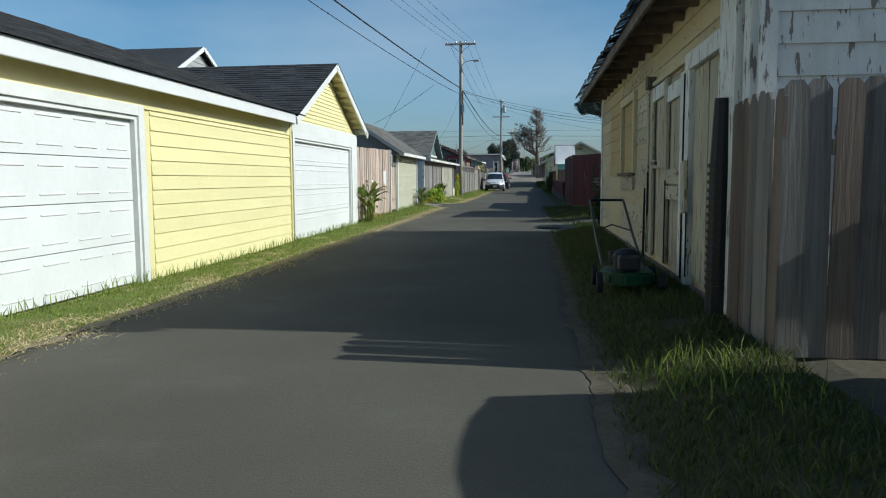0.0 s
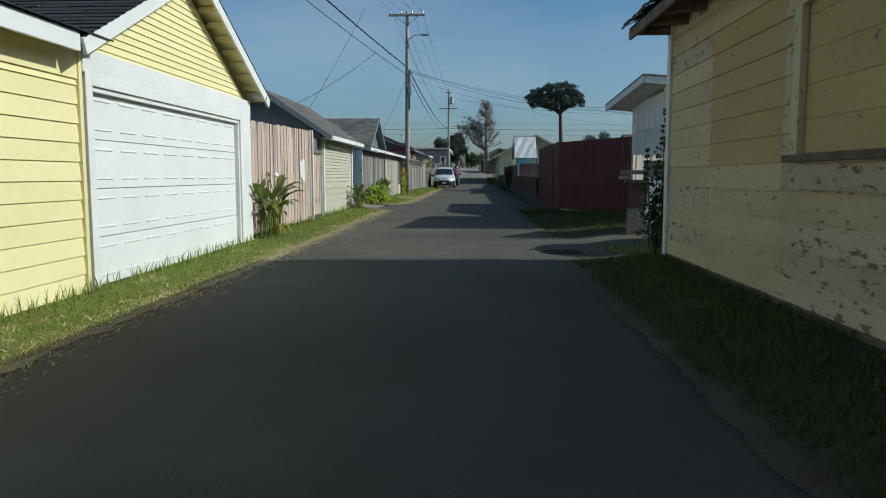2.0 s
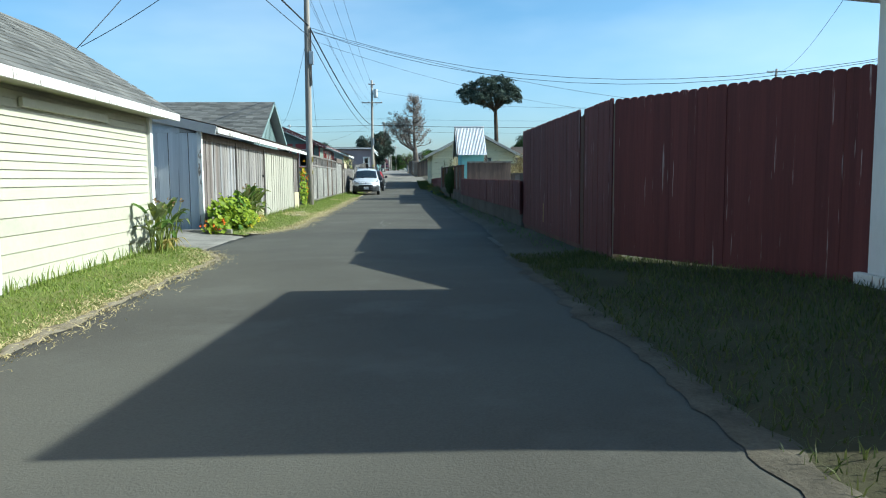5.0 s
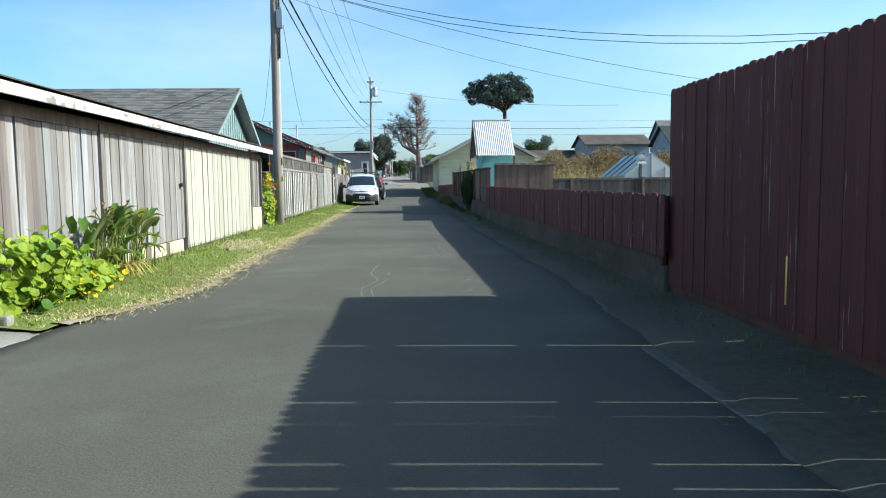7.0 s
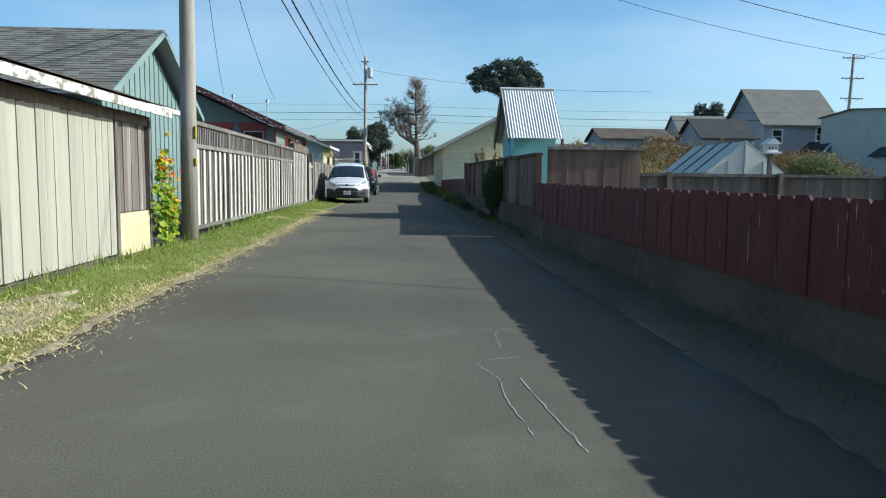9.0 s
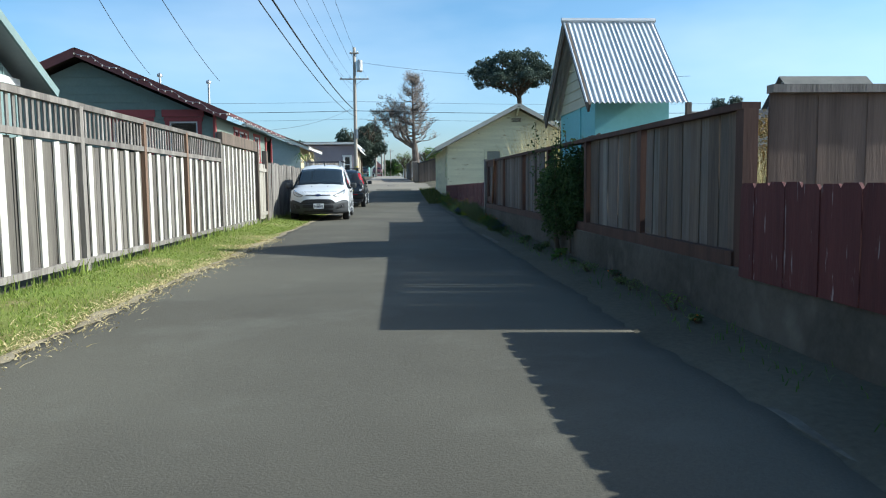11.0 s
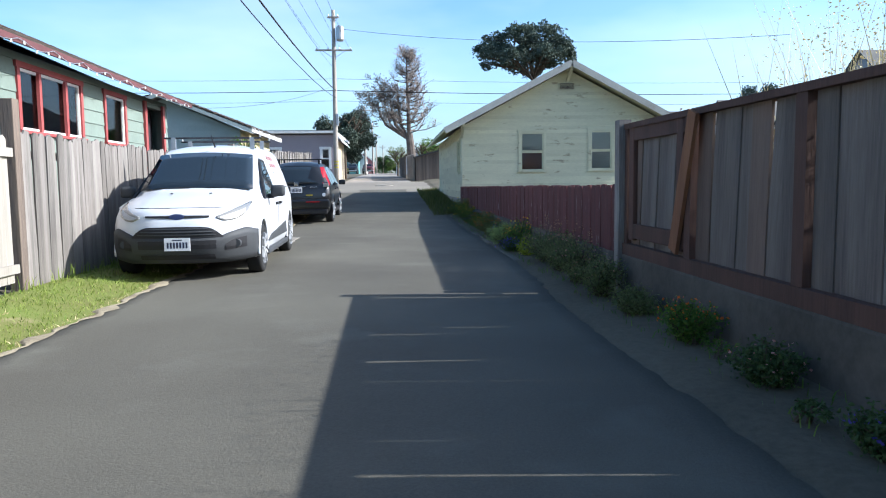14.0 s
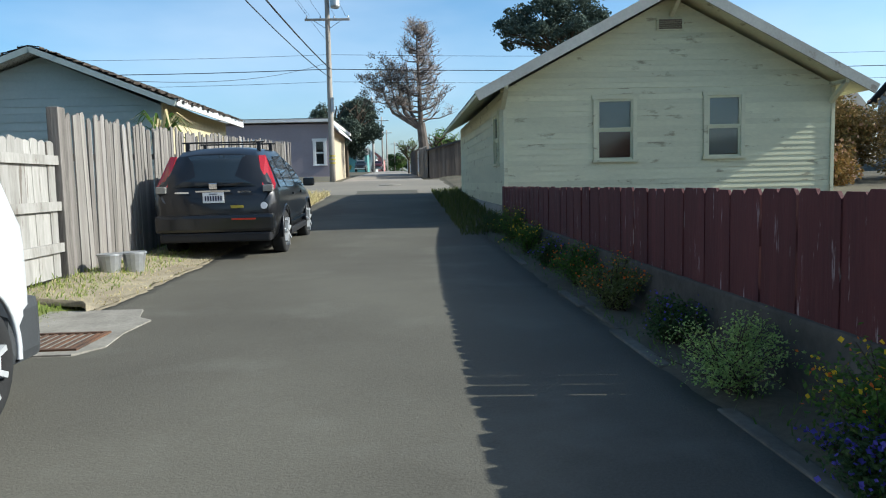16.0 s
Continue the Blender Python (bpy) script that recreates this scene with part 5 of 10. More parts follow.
siding(g3, "y", 87.9, -10.3, -4.5, 0.6, 3.15, 0.2, teal_pale, face=-1)
siding(g3, "y", 87.9, -10.3, -4.5, 3.15, 4.25, 0.2, teal_pale, top=lambda z: (-10.3 + (z - 3.15) * 2.7, -4.5 - (z - 3.15) * 2.35), face=-1)
part("wall", boxed(-4.5, -4.47, 87.9, 94.2, 0.5, 3.2), cream_clean, g3, "cream painted side wall")
for e in (-4.0, -10.6):
    slab(g3, "roof_deck", [(e, 87.4, 3.18), (e, 94.5, 3.25), (-7.2, 94.5, 4.5), (-7.2, 87.4, 4.45)], 0.06, worn_white)
    shingles(g3, (e, 87.35, 3.2), (e, 94.55, 3.27), (-7.2, 87.35, 4.48), (-7.2, 94.55, 4.53), shingle_brown, 0.2, 0.25, thick=0.05, ragged=0.5)
    bm = bmesh.new()
    beam(bm, (e, 87.36, 3.11), (-7.2, 87.36, 4.39), 0.04, 0.13)
    part("barge_board", bm, teal_pale, g3)
part("fascia", boxed(-4.02, -3.97, 87.4, 94.5, 3.08, 3.24), white_trim, g3)

# ---- right side: sheds, fences and the house by the street ----
nf = thing("fence", (3.2, 5, 0.1), "old tall fence of dark weathered dog-eared boards", "fence", "fences along the lane")
boards(nf, (3.2, 6.3), (8.0, 6.34), 0.08, 1.68, 0.135, grey_wood, "ear", 0.006, 0.02, 0.008, 0.02, mats=[grey_wood, dark_wood, silver_wood])
boards(nf, (3.2, 6.3), (3.2, 7.35), 0.08, 1.64, 0.135, grey_wood, "ear", 0.006, 0.02, 0.008, 0.02, mats=[grey_wood, dark_wood, silver_wood])
for z in (0.4, 1.25):
    part("rail", boxed(3.23, 8.0, 6.36, 6.42, z, z + 0.09), grey_wood, nf)
part("rail", boxed(3.75, 4.6, 6.22, 6.28, 0.86, 0.95), grey_wood, nf)
pp = thing("pipe_post", (3.17, 7.55, 0.1), "black ribbed pipe standing against the fence end", "post")
part("pipe", tubed([(3.17, 7.55, 0.05), (3.17, 7.53, 1.2), (3.18, 7.55, 1.7)], [0.085, 0.08, 0.06], 10), black_plastic, pp)
for i in range(16):
    part("rib", tubed([(3.17, 7.545, 0.3 + i * 0.06), (3.17, 7.545, 0.325 + i * 0.06)], 0.092, 10), black_plastic, pp)

shed = thing("shed", (3.3, 13, 0.1), "old cream shed with peeling paint and a sagging shingle eave", "shed")
DOOR = (7.75, 11.35, 0.2, 2.15)
WIN = (12.9, 14.4, 1.22, 2.26)
bm = bmesh.new()
box(bm, 3.3, 9.3, 7.2, 18.05, 0.0, 2.82)
part("wall", bm, cream_worn, shed)
bm = bmesh.new()
prism(bm, [(3.3, 2.82), (9.3, 2.82), (6.3, 4.55)], "y", 7.2, 18.05)
part("gable_wall", bm, cream_worn, shed)
siding(shed, "x", 3.3, 16.45, 17.98, 0.085, 2.86, 0.215, cream_worn, face=-1, mats=[cream_worn, cream_worn, cream_worn, cream_bald])
siding(shed, "x", 3.3, 14.7, 16.45, 0.085, 1.16, 0.215, cream_worn, face=-1, mats=[cream_worn, cream_worn, cream_bald])
siding(shed, "x", 3.3, 14.7, 16.45, 1.16, 2.45, 0.215, cream_ochre, face=-1)
siding(shed, "x", 3.3, 14.7, 16.45, 2.45, 2.86, 0.215, cream_worn, face=-1)
siding(shed, "x", 3.3, 11.5, 14.7, 0.085, 2.86, 0.215, cream_worn, holes=(WIN,), face=-1, mats=[cream_bald, cream_bald, cream_worn])
siding(shed, "x", 3.3, 7.35, 11.5, 2.2, 2.86, 0.215, cream_worn, face=-1)
siding(shed, "y", 7.2, 3.35, 9.3, 0.3, 2.82, 0.215, worn_white, face=-1)
siding(shed, "y", 7.2, 3.35, 9.3, 2.82, 4.5, 0.215, worn_white, top=lambda z: (3.3 + (z - 2.82) * 1.68, 9.3 - (z - 2.82) * 1.68), face=-1)
part("footing", boxed(3.26, 3.3, 7.2, 18.03, -0.05, 0.12, bevel=0.01), dark_wood, shed)
for a, b in ((7.16, 7.34), (17.96, 18.1)):
    part("corner_board", boxed(3.255, 3.32, a, b, 0.1, 2.82), worn_white, shed)
part("corner_board", boxed(3.3, 3.42, 7.13, 7.18, 0.1, 2.82), worn_white, shed)
# boarded-up window
part("window_frame", boxed(3.235, 3.29, 12.84, 12.98, 1.2, 2.34, bevel=0.006), cream_clean, shed)
part("window_frame", boxed(3.235, 3.29, 14.33, 14.45, 1.2, 2.34, bevel=0.006), cream_clean, shed)
part("window_frame", boxed(3.23, 3.29, 12.82, 14.47, 2.26, 2.38, bevel=0.006), cream_clean, shed)
part("window_sill", boxed(3.2, 3.29, 12.95, 14.5, 1.16, 1.21), dark_wood, shed)
siding(shed, "x", 3.3, 12.98, 14.33, 1.22, 2.26, 0.24, cream_ochre, face=-1, thick=0.012)
part("apron_board", boxed(3.245, 3.29, 12.98, 14.45, 0.96, 1.14, bevel=0.005), cream_bald, shed)
# a flat plank door and a framed door beside it, both out of true
boards(shed, (3.278, 7.85), (3.278, 8.95), 0.2, 2.1, 0.55, cream_streak, "flat", 0.004, 0.02, 0.002, 0.002, name="door_plank")
boards(shed, (3.285, 9.2), (3.285, 11.3), 0.2, 2.18, 0.7, cream_streak, "flat", 0.004, 0.02, 0.002, 0.002, name="door_panel")
for u0, u1, v0, v1, d, m in ((11.08, 11.28, 0.18, 2.2, 0.0, cream_streak), (10.12, 10.3, 0.18, 2.2, 0.004, cream_streak), (9.17, 9.42, 0.16, 2.14, 0.0, worn_white), (10.3, 11.08, 2.03, 2.19, 0.0, worn_white), (9.42, 10.12, 1.93, 2.1, 0.0, worn_white), (9.42, 10.12, 0.9, 1.04, 0.0, cream_bald), (9.42, 10.12, 1.06, 1.22, 0.003, cream_bald), (10.3, 11.08, 1.24, 1.34, 0.003, cream_streak)):
    part("door_rail", boxed(3.228 - d, 3.262, u0 + 0.003, u1 - 0.003, v0, v1, bevel=0.006), m, shed)
part("jamb", boxed(3.22, 3.29, 8.97, 9.14, 0.12, 2.12, bevel=0.006), worn_white, shed)
bm = bmesh.new()
beam(bm, (3.2, 8.98, 0.8), (3.2, 9.04, 1.28), 0.03, 0.16, up=(0, 1, 0))
part("patch_board", bm, cream_streak, shed)
part("trim", boxed(3.215, 3.29, 7.85, 9.16, 2.115, 2.27, bevel=0.006), worn_white, shed)
part("trim", boxed(3.225, 3.29, 9.17, 11.5, 2.215, 2.27, bevel=0.006), cream_clean, shed)
part("trim", boxed(3.215, 3.29, 11.31, 11.46, 0.2, 2.2, bevel=0.006), cream_bald, shed)
part("trim", boxed(3.205, 3.29, 7.36, 7.82, 0.12, 2.84, bevel=0.006), worn_white, shed)
part("bracket", boxed(3.17, 3.27, 11.12, 11.3, 2.2, 2.34), dark_wood, shed)
part("hinge", boxed(3.2, 3.226, 10.7, 10.98, 1.28, 1.32), dark_metal, shed)
# doors ajar: dark strips over their edges stand for shade in the gaps
gap_shade = material("gap_shade", (0.02, 0.018, 0.015), rough=0.9)
for (y0, z0), (y1, z1), w in (((9.13, 2.1), (9.17, 0.16), 0.02), ((11.3, 1.2), (11.33, 0.2), 0.02), ((10.09, 1.1), (10.1, 0.2), 0.012), ((8.96, 1.2), (8.95, 0.2), 0.012), ((11.5, 1.0), (11.58, 0.12), 0.03)):
    bm = bmesh.new()
    beam(bm, (3.216, y0, z0), (3.216, y1, z1), 0.012, w, up=(1, 0, 0))
    part("door_gap", bm, gap_shade, shed)
# roof
for e in (2.8, 9.8):
    slab(shed, "roof_deck", [(e, 6.9, 2.77), (e, 18.14, 2.83), (6.3, 18.14, 4.75), (6.3, 6.9, 4.7)], 0.05, dark_wood)
    shingles(shed, (e - (0.05 if e < 5 else -0.05), 6.85, 2.78), (e - (0.05 if e < 5 else -0.05), 18.18, 2.84), (6.3, 6.85, 4.74), (6.3, 18.18, 4.79), shingle_brown, 0.18, 0.16, thick=0.028, ragged=0.3)
bm = bmesh.new()
beam(bm, (2.81, 6.9, 2.68), (2.81, 18.14, 2.75), 0.03, 0.11)
part("fascia", bm, dark_wood, shed)
for i in range(18):
    y = 7.0 + i * 0.647
    part("rafter_tail", boxed(2.83, 3.3, y - 0.025, y + 0.025, 2.66 + i * 0.004, 2.74 + i * 0.004), dark_wood, shed)
slab(shed, "soffit", [(2.8, 6.9, 2.76), (2.8, 18.14, 2.83), (3.34, 18.14, 2.86), (3.34, 6.9, 2.79)], 0.03, dark_wood)
mower = thing("lawn_mower", (2.7, 9.2, 0.1), "old green push mower with a bent black handle in the grass", "lawn mower")
bm = bmesh.new()
prism(bm, [(2.47, 8.95), (2.52, 8.82), (2.64, 8.76), (2.78, 8.76), (2.9, 8.82), (2.95, 8.95), (2.95, 9.3), (2.88, 9.4), (2.54, 9.4), (2.47, 9.3)], "z", 0.13, 0.25)
bmesh.ops.bevel(bm, geom=list(bm.edges), offset=0.02, segments=2, affect="EDGES")
part("deck", bm, mower_green, mower)
part("engine", tubed([(2.7, 9.08, 0.25), (2.7, 9.08, 0.38), (2.7, 9.08, 0.42), (2.7, 9.08, 0.45)], [0.13, 0.14, 0.12, 0.06], 14), black_plastic, mower)
part("cylinder_head", boxed(2.6, 2.8, 8.84, 8.98, 0.27, 0.4, bevel=0.02), dark_metal, mower)
part("fuel_cap", tubed([(2.58, 9.16, 0.3), (2.58, 9.16, 0.42)], 0.05), black_plastic, mower)
for x in (2.42, 2.98):
    for y in (8.8, 9.35):
        part("wheel", tubed([(x - 0.025, y, 0.16), (x + 0.025, y, 0.16)], 0.1, 12), rubber, mower)
for x in (2.5, 2.9):
    part("handle", tubed([(x, 9.35, 0.24), (x, 10.2, 0.5), (x, 11.0, 0.82), (x, 11.15, 0.86)], 0.014, 6), dark_metal, mower)
part("grip", tubed([(2.5, 11.15, 0.86), (2.9, 11.15, 0.86)], 0.016, 6), black_plastic, mower)
part("brace", tubed([(2.5, 10.3, 0.54), (2.7, 10.45, 0.6), (2.9, 10.3, 0.54)], 0.008, 6), dark_metal, mower)

# stub fence by the driveway
st = thing("fence", (4.0, 21.6, 0.1), "grey dog-eared board fence on a low rotten plank wall", "fence", "fences along the lane")
boards(st, (3.8, 21.66), (9.0, 21.66), 0.98, 1.32, 0.145, grey_wood, "ear", 0.005, 0.02, 0.005, 0.012)
boards(st, (3.64, 21.8), (4.5, 23.1), 0.1, 1.43, 0.13, pale_board, "tooth", 0.008, 0.02, 0.008, 0.015)
boards(st, (3.55, 21.68), (9.0, 21.68), 0.08, 0.94, 0.42, dark_wood, "flat", 0.005, 0.03, 0.003, 0.0)
part("rail", boxed(3.48, 9.0, 21.56, 21.72, 0.94, 0.99, bevel=0.006), grey_wood, st)
part("rail", boxed(3.4, 4.0, 21.52, 21.62, 1.08, 1.15), grey_wood, st)
part("rail", boxed(3.36, 3.55, 21.5, 21.6, 1.0, 1.06), grey_wood, st)
boards(st, (3.53, 21.64), (3.95, 21.64), 0.05, 0.5, 0.2, silver_wood, "flat", 0.005, 0.05, 0.003, 0.0)

# white shed
shed_white = material("shed_white", (0.66, 0.66, 0.61), (0.54, 0.535, 0.485), rough=0.75, s=(1.5, 20), bump=0.2, peel=((0.26, 0.23, 0.19), 0.645, 3.0, 0.04), stretch=(6, 6, 1.0))
ws = thing("shed", (4.7, 25, 0.1), "white board shed with a flat overhanging roof and plank door", "shed")
bm = bmesh.new()
box(bm, 4.74, 9.5, 23.62, 27.1, 0.1, 2.6)
part("wall", bm, white_trim, ws)
boards(ws, (4.72, 23.7), (4.72, 24.1), 0.2, 2.84, 0.22, white_trim, "flat", 0.004, 0.02, 0.001, 0)
boards(ws, (4.72, 26.6), (4.72, 27.05), 0.2, 2.74, 0.22, white_trim, "flat", 0.004, 0.02, 0.001, 0)
boards(ws, (4.72, 24.1), (4.72, 26.6), 2.08, 2.74, 0.25, white_trim, "flat", 0.008, 0.02, 0.001, 0)
boards(ws, (4.71, 24.12), (4.71, 25.32), 0.24, 2.04, 0.2, shed_white, "flat", 0.004, 0.025, 0.002, 0, name="door_plank")
boards(ws, (4.71, 25.36), (4.71, 26.58), 0.24, 2.04, 0.2, shed_white, "flat", 0.004, 0.025, 0.002, 0, name="door_plank")
boards(ws, (4.9, 23.59), (9.4, 23.59), 0.2, 2.55, 0.4, white_trim, "flat", 0.004, 0.018, 0.001, 0)
part("corner_board", boxed(4.68, 4.9, 23.57, 23.7, 0.15, 2.86), white_trim, ws)
part("footing", boxed(4.64, 4.72, 23.58, 27.15, -0.02, 0.24, bevel=0.015), worn_white, ws)
part("knob", tubed([(4.69, 25.26, 1.2), (4.64, 25.26, 1.2)], 0.03), dark_metal, ws)
bm = bmesh.new()
prism(bm, [(4.9, 2.5), (9.45, 2.45), (9.45, 2.55), (4.9, 2.92)], "y", 23.6, 23.64)
part("wall", bm, white_trim, ws)
slab(ws, "roof_deck", [(4.2, 23.54, 2.98), (9.8, 23.54, 2.52), (9.8, 27.6, 2.32), (4.2, 27.6, 2.78)], 0.1, worn_white)
bm = bmesh.new()
beam(bm, (4.18, 23.52, 2.93), (4.18, 27.62, 2.73), 0.04, 0.17)
part("fascia", bm, white_trim, ws)
bm = bmesh.new()
beam(bm, (4.2, 23.52, 2.93), (9.8, 23.52, 2.47), 0.04, 0.17)
part("fascia", bm, white_trim, ws)
slab(ws, "roofing", [(4.15, 23.49, 3.01), (9.8, 23.49, 2.55), (9.8, 27.65, 2.35), (4.15, 27.65, 2.81)], 0.03, shingle_grey)

# tall red fence
rf = thing("fence", (3.3, 32, 0.1), "tall dark red dog-eared board fence in shade", "fence", "fences along the lane")
boards(rf, (4.78, 26.98), (3.32, 29.85), 0.14, 2.0, 0.126, red_board, "soft", -0.003, 0.02, 0.0006, 0.005)
boards(rf, (3.3, 29.9), (3.3, 31.3), 0.1, 2.02, 0.126, red_board, "soft", -0.003, 0.02, 0.0006, 0.005)
boards(rf, (3.28, 31.45), (3.28, 34.12), 0.12, 2.03, 0.126, red_board, "soft", -0.003, 0.02, 0.0006, 0.006, slits=(31.72, 31.97, 32.56, 32.83))
boards(rf, (3.28, 34.142), (3.28, 36.4), 0.12, 2.03, 0.126, red_board, "soft", -0.003, 0.02, 0.0006, 0.006)
part("post", boxed(3.285, 3.34, 31.27, 31.48, 0.05, 1.93, bevel=0.008), brown_stain, rf)
# yellow strip paints the sun that catches a bare board edge
sunlit_pine = material("sunlit_pine", (0.62, 0.5, 0.16), (0.5, 0.38, 0.1), rough=0.8, s=(1, 14), bump=0.2)
part("bare_edge", boxed(3.268, 3.292, 34.139, 34.147, 0.28, 0.62), sunlit_pine, rf, "bare edge of a split board, coloured yellow as if sunlit")
part("post", boxed(3.21, 3.3, 36.41, 36.49, 0.3, 1.0, bevel=0.008), red_board, rf)
for z in (0.35, 1.1, 1.75):
    part("rail", boxed(3.32, 3.38, 29.9, 36.4, z, z + 0.09), dark_wood, rf)
for y in (29.9, 31.38, 33.9, 36.36):
    part("post", boxed(3.31, 3.42, y - 0.05, y + 0.05, 0.0, 1.95), dark_wood, rf)
part("footing", boxed(3.295, 3.36, 27.4 + 2.5, 36.4, -0.05, 0.22), brown_stain, rf)

# low wall with red pickets
wall_concrete = material("wall_concrete", (0.125, 0.115, 0.1), (0.07, 0.065, 0.056), rough=0.97, s=(0.8, 12), bump=0.6, spec=0.1, peel=((0.19, 0.175, 0.15), 0.6, 1.5, 0.15))
lw = tagged(part("low_wall", boxed(3.23, 3.46, 36.41, 85.6, -0.1, 0.45, bevel=0.02), wall_concrete, None), "low stained concrete retaining wall under the fences", "retaining wall", kind="structure")
lr = thing("fence", (3.3, 44, 0.4), "low dark red dog-eared picket fence on the wall", "fence", "fences along the lane")
boards(lr, (3.19, 36.3), (3.22, 52.2), 0.4, lambda y: 1.02 + 0.003 * (y - 36), 0.192, red_board, "tooth", 0.006, 0.02, 0.004, 0.008)
for z in (0.5, 0.85):
    part("rail", boxed(3.235, 3.265, 36.5, 52.2, z, z + 0.08), dark_wood, lr)

brown_fade = material("brown_fade", (0.19, 0.135, 0.105), (0.11, 0.08, 0.064), rough=0.9, s=(0.6, 6), stretch=GRAIN, bump=0.4, rnd=0.14)
rust_wood = material("rust_wood", (0.26, 0.12, 0.055), (0.17, 0.075, 0.04), rough=0.85, s=(0.6, 6), stretch=GRAIN, bump=0.4)
fence_umber = material("fence_umber", (0.2, 0.168, 0.145), (0.1, 0.084, 0.074), rough=0.92, s=(0.6, 5.5), stretch=GRAIN, bump=0.7, rnd=0.12, peel=((0.3, 0.27, 0.25), 0.66, 0.9, 0.1))
bf = thing("fence", (3.3, 60, 0.5), "brown stained fence of weathered boards between posts on a wall", "fence", "fences along the lane")
BP = [52.35, 54.6, 56.8, 59.3, 61.8, 64.5, 66.1, 67.65]
tops = lambda y: min(1.69, 1.61 + 0.009 * (y - 53))
for y in BP:
    part("post", boxed(3.26, 3.37, y - 0.06, y + 0.06, 0.4, tops(y)), brown_stain, bf)
for a, b in zip(BP, BP[1:]):
    if 56 < a < 59:
        continue
    a2, b2 = (a + 0.5, b - 0.07) if 59 < a < 60 else (a + 0.07, b - 0.07)
    tilt = 0.0 if a < 64 else 0.07
    for i in range(max(1, round((b2 - a2) / 0.2))):
        n = max(1, round((b2 - a2) / 0.2))
        y = a2 + (i + 0.5) * (b2 - a2) / n
        m = R.choice([fence_umber, fence_umber, dark_wood, grey_wood]) if a < 64 else R.choice([brown_fade, fence_umber])
        piece("board", board_mesh("flat", m, (b2 - a2) / n + (0.03 if a > 64 else 0.008 if R.random() < 0.6 else -0.005), 0.02, i % 6), m, bf, (3.32 + 0.011 * (i % 2), y, 0.55), (R.gauss(tilt, 0.01 + tilt * 0.4), 0, 0), (1, 1, tops(y) - 0.55))
    part("rail", boxed(3.33, 3.4, a, b, 0.62, 0.72), brown_stain, bf)
bm = bmesh.new()
beam(bm, (3.32, 52.3, tops(52.3) + 0.02), (3.32, 67.7, tops(67.7) + 0.02), 0.14, 0.05)
part("top_rail", bm, brown_stain, bf)
# unseen boards behind the shrub, added to stop sunlight through the open bay
boards(bf, (3.5, 56.84), (3.5, 59.26), 0.42, 1.32, 0.2, dark_wood, "flat", 0.002, 0.02, 0.004, 0.02)
boards(bf, (3.46, 56.84), (3.46, 57.75), 0.42, 1.74, 0.2, dark_wood, "flat", 0.002, 0.02, 0.004, 0.02)
part("bottom_rail", boxed(3.24, 3.32, 52.4, 67.7, 0.44, 0.56), brown_stain, bf)
for z in (0.62, 1.56):
    part("rail", boxed(3.27, 3.31, 66.2, 67.55, z, z + 0.14, bevel=0.008), brown_stain, bf)
for y in (66.22, 67.42):
    part("stile", boxed(3.265, 3.31, y, y + 0.13, 0.6, 1.7, bevel=0.008), brown_stain, bf)
bm = bmesh.new()
beam(bm, (3.24, 65.95, 1.7), (3.24, 66.32, 0.6), 0.03, 0.15)
part("loose_board", bm, rust_wood, bf, "orange-brown board leaning on the fence")
part("post", boxed(3.2, 3.32, 67.66, 67.8, 0.05, 1.78), grey_wood, bf)
# fences across the gardens
cf = thing("fence", (4.4, 52.4, 0.5), "brown board panel across the garden", "fence", "garden fences")
boards(cf, (3.5, 52.4), (5.36, 52.4), 0.45, 1.72, 0.19, dark_wood, "flat", 0.004, 0.02, 0.003, 0.005, mats=[brown_fade])
part("top_rail", boxed(3.5, 5.4, 52.34, 52.44, 1.72, 1.78), grey_wood, cf)
cg = thing("fence", (8, 52.6, 0.5), "low grey-brown board fence between gardens", "fence", "garden fences")
boards(cg, (5.4, 52.6), (16.0, 52.6), 0.4, 1.22, 0.19, dark_wood, "flat", 0.004, 0.02, 0.003, 0.005, mats=[grey_wood, dark_wood])
bm = bmesh.new()
box(bm, 5.4, 16.0, 52.52, 52.6, 1.22, 1.28)
part("top_rail", bm, grey_wood, cg)
for x in (6.0, 8.3, 10.6, 12.9):
    part("post", boxed(x - 0.05, x + 0.05, 52.48, 52.58, 0.4, 1.3), dark_wood, cg)

lp = thing("fence", (3.3, 76, 0.4), "low dark red picket fence with rounded tops on the wall", "fence", "fences along the lane")
boards(lp, (3.25, 67.85), (3.29, 85.5), 0.42, lambda y: 1.14 - 0.0055 * (y - 68), 0.192, red_board, "tooth", 0.006, 0.02, 0.004, 0.008, slits=(69.42, 69.78, 70.02, 70.26, 70.72, 73.7))
for z in (0.5, 0.85):
    part("rail", boxed(3.32, 3.38, 67.8, 85.5, z, z + 0.08), dark_wood, lp)

# turquoise hut
hut = thing("hut", (4.3, 59, 0.4), "small turquoise hut with a corrugated metal roof", "hut")
part("wall", boxed(3.72, 4.84, 58.02, 60.32, 0.3, 2.35), teal_paint, hut)
bm = bmesh.new()
prism(bm, [(58.02, 2.35), (60.32, 2.35), (59.02, 3.5)], "x", 3.72, 4.84)
part("gable_wall", bm, cream_clean, hut)
siding(hut, "x", 3.72, 58.02, 60.32, 2.28, 3.48, 0.16, beige_paint, top=lambda z: (58.02 + (z - 2.3) * 1.08, 60.32 - (z - 2.3) * 1.0), face=-1)
part("batten", boxed(3.7, 3.72, 58.85, 58.93, 0.4, 2.28), teal_paint, hut)
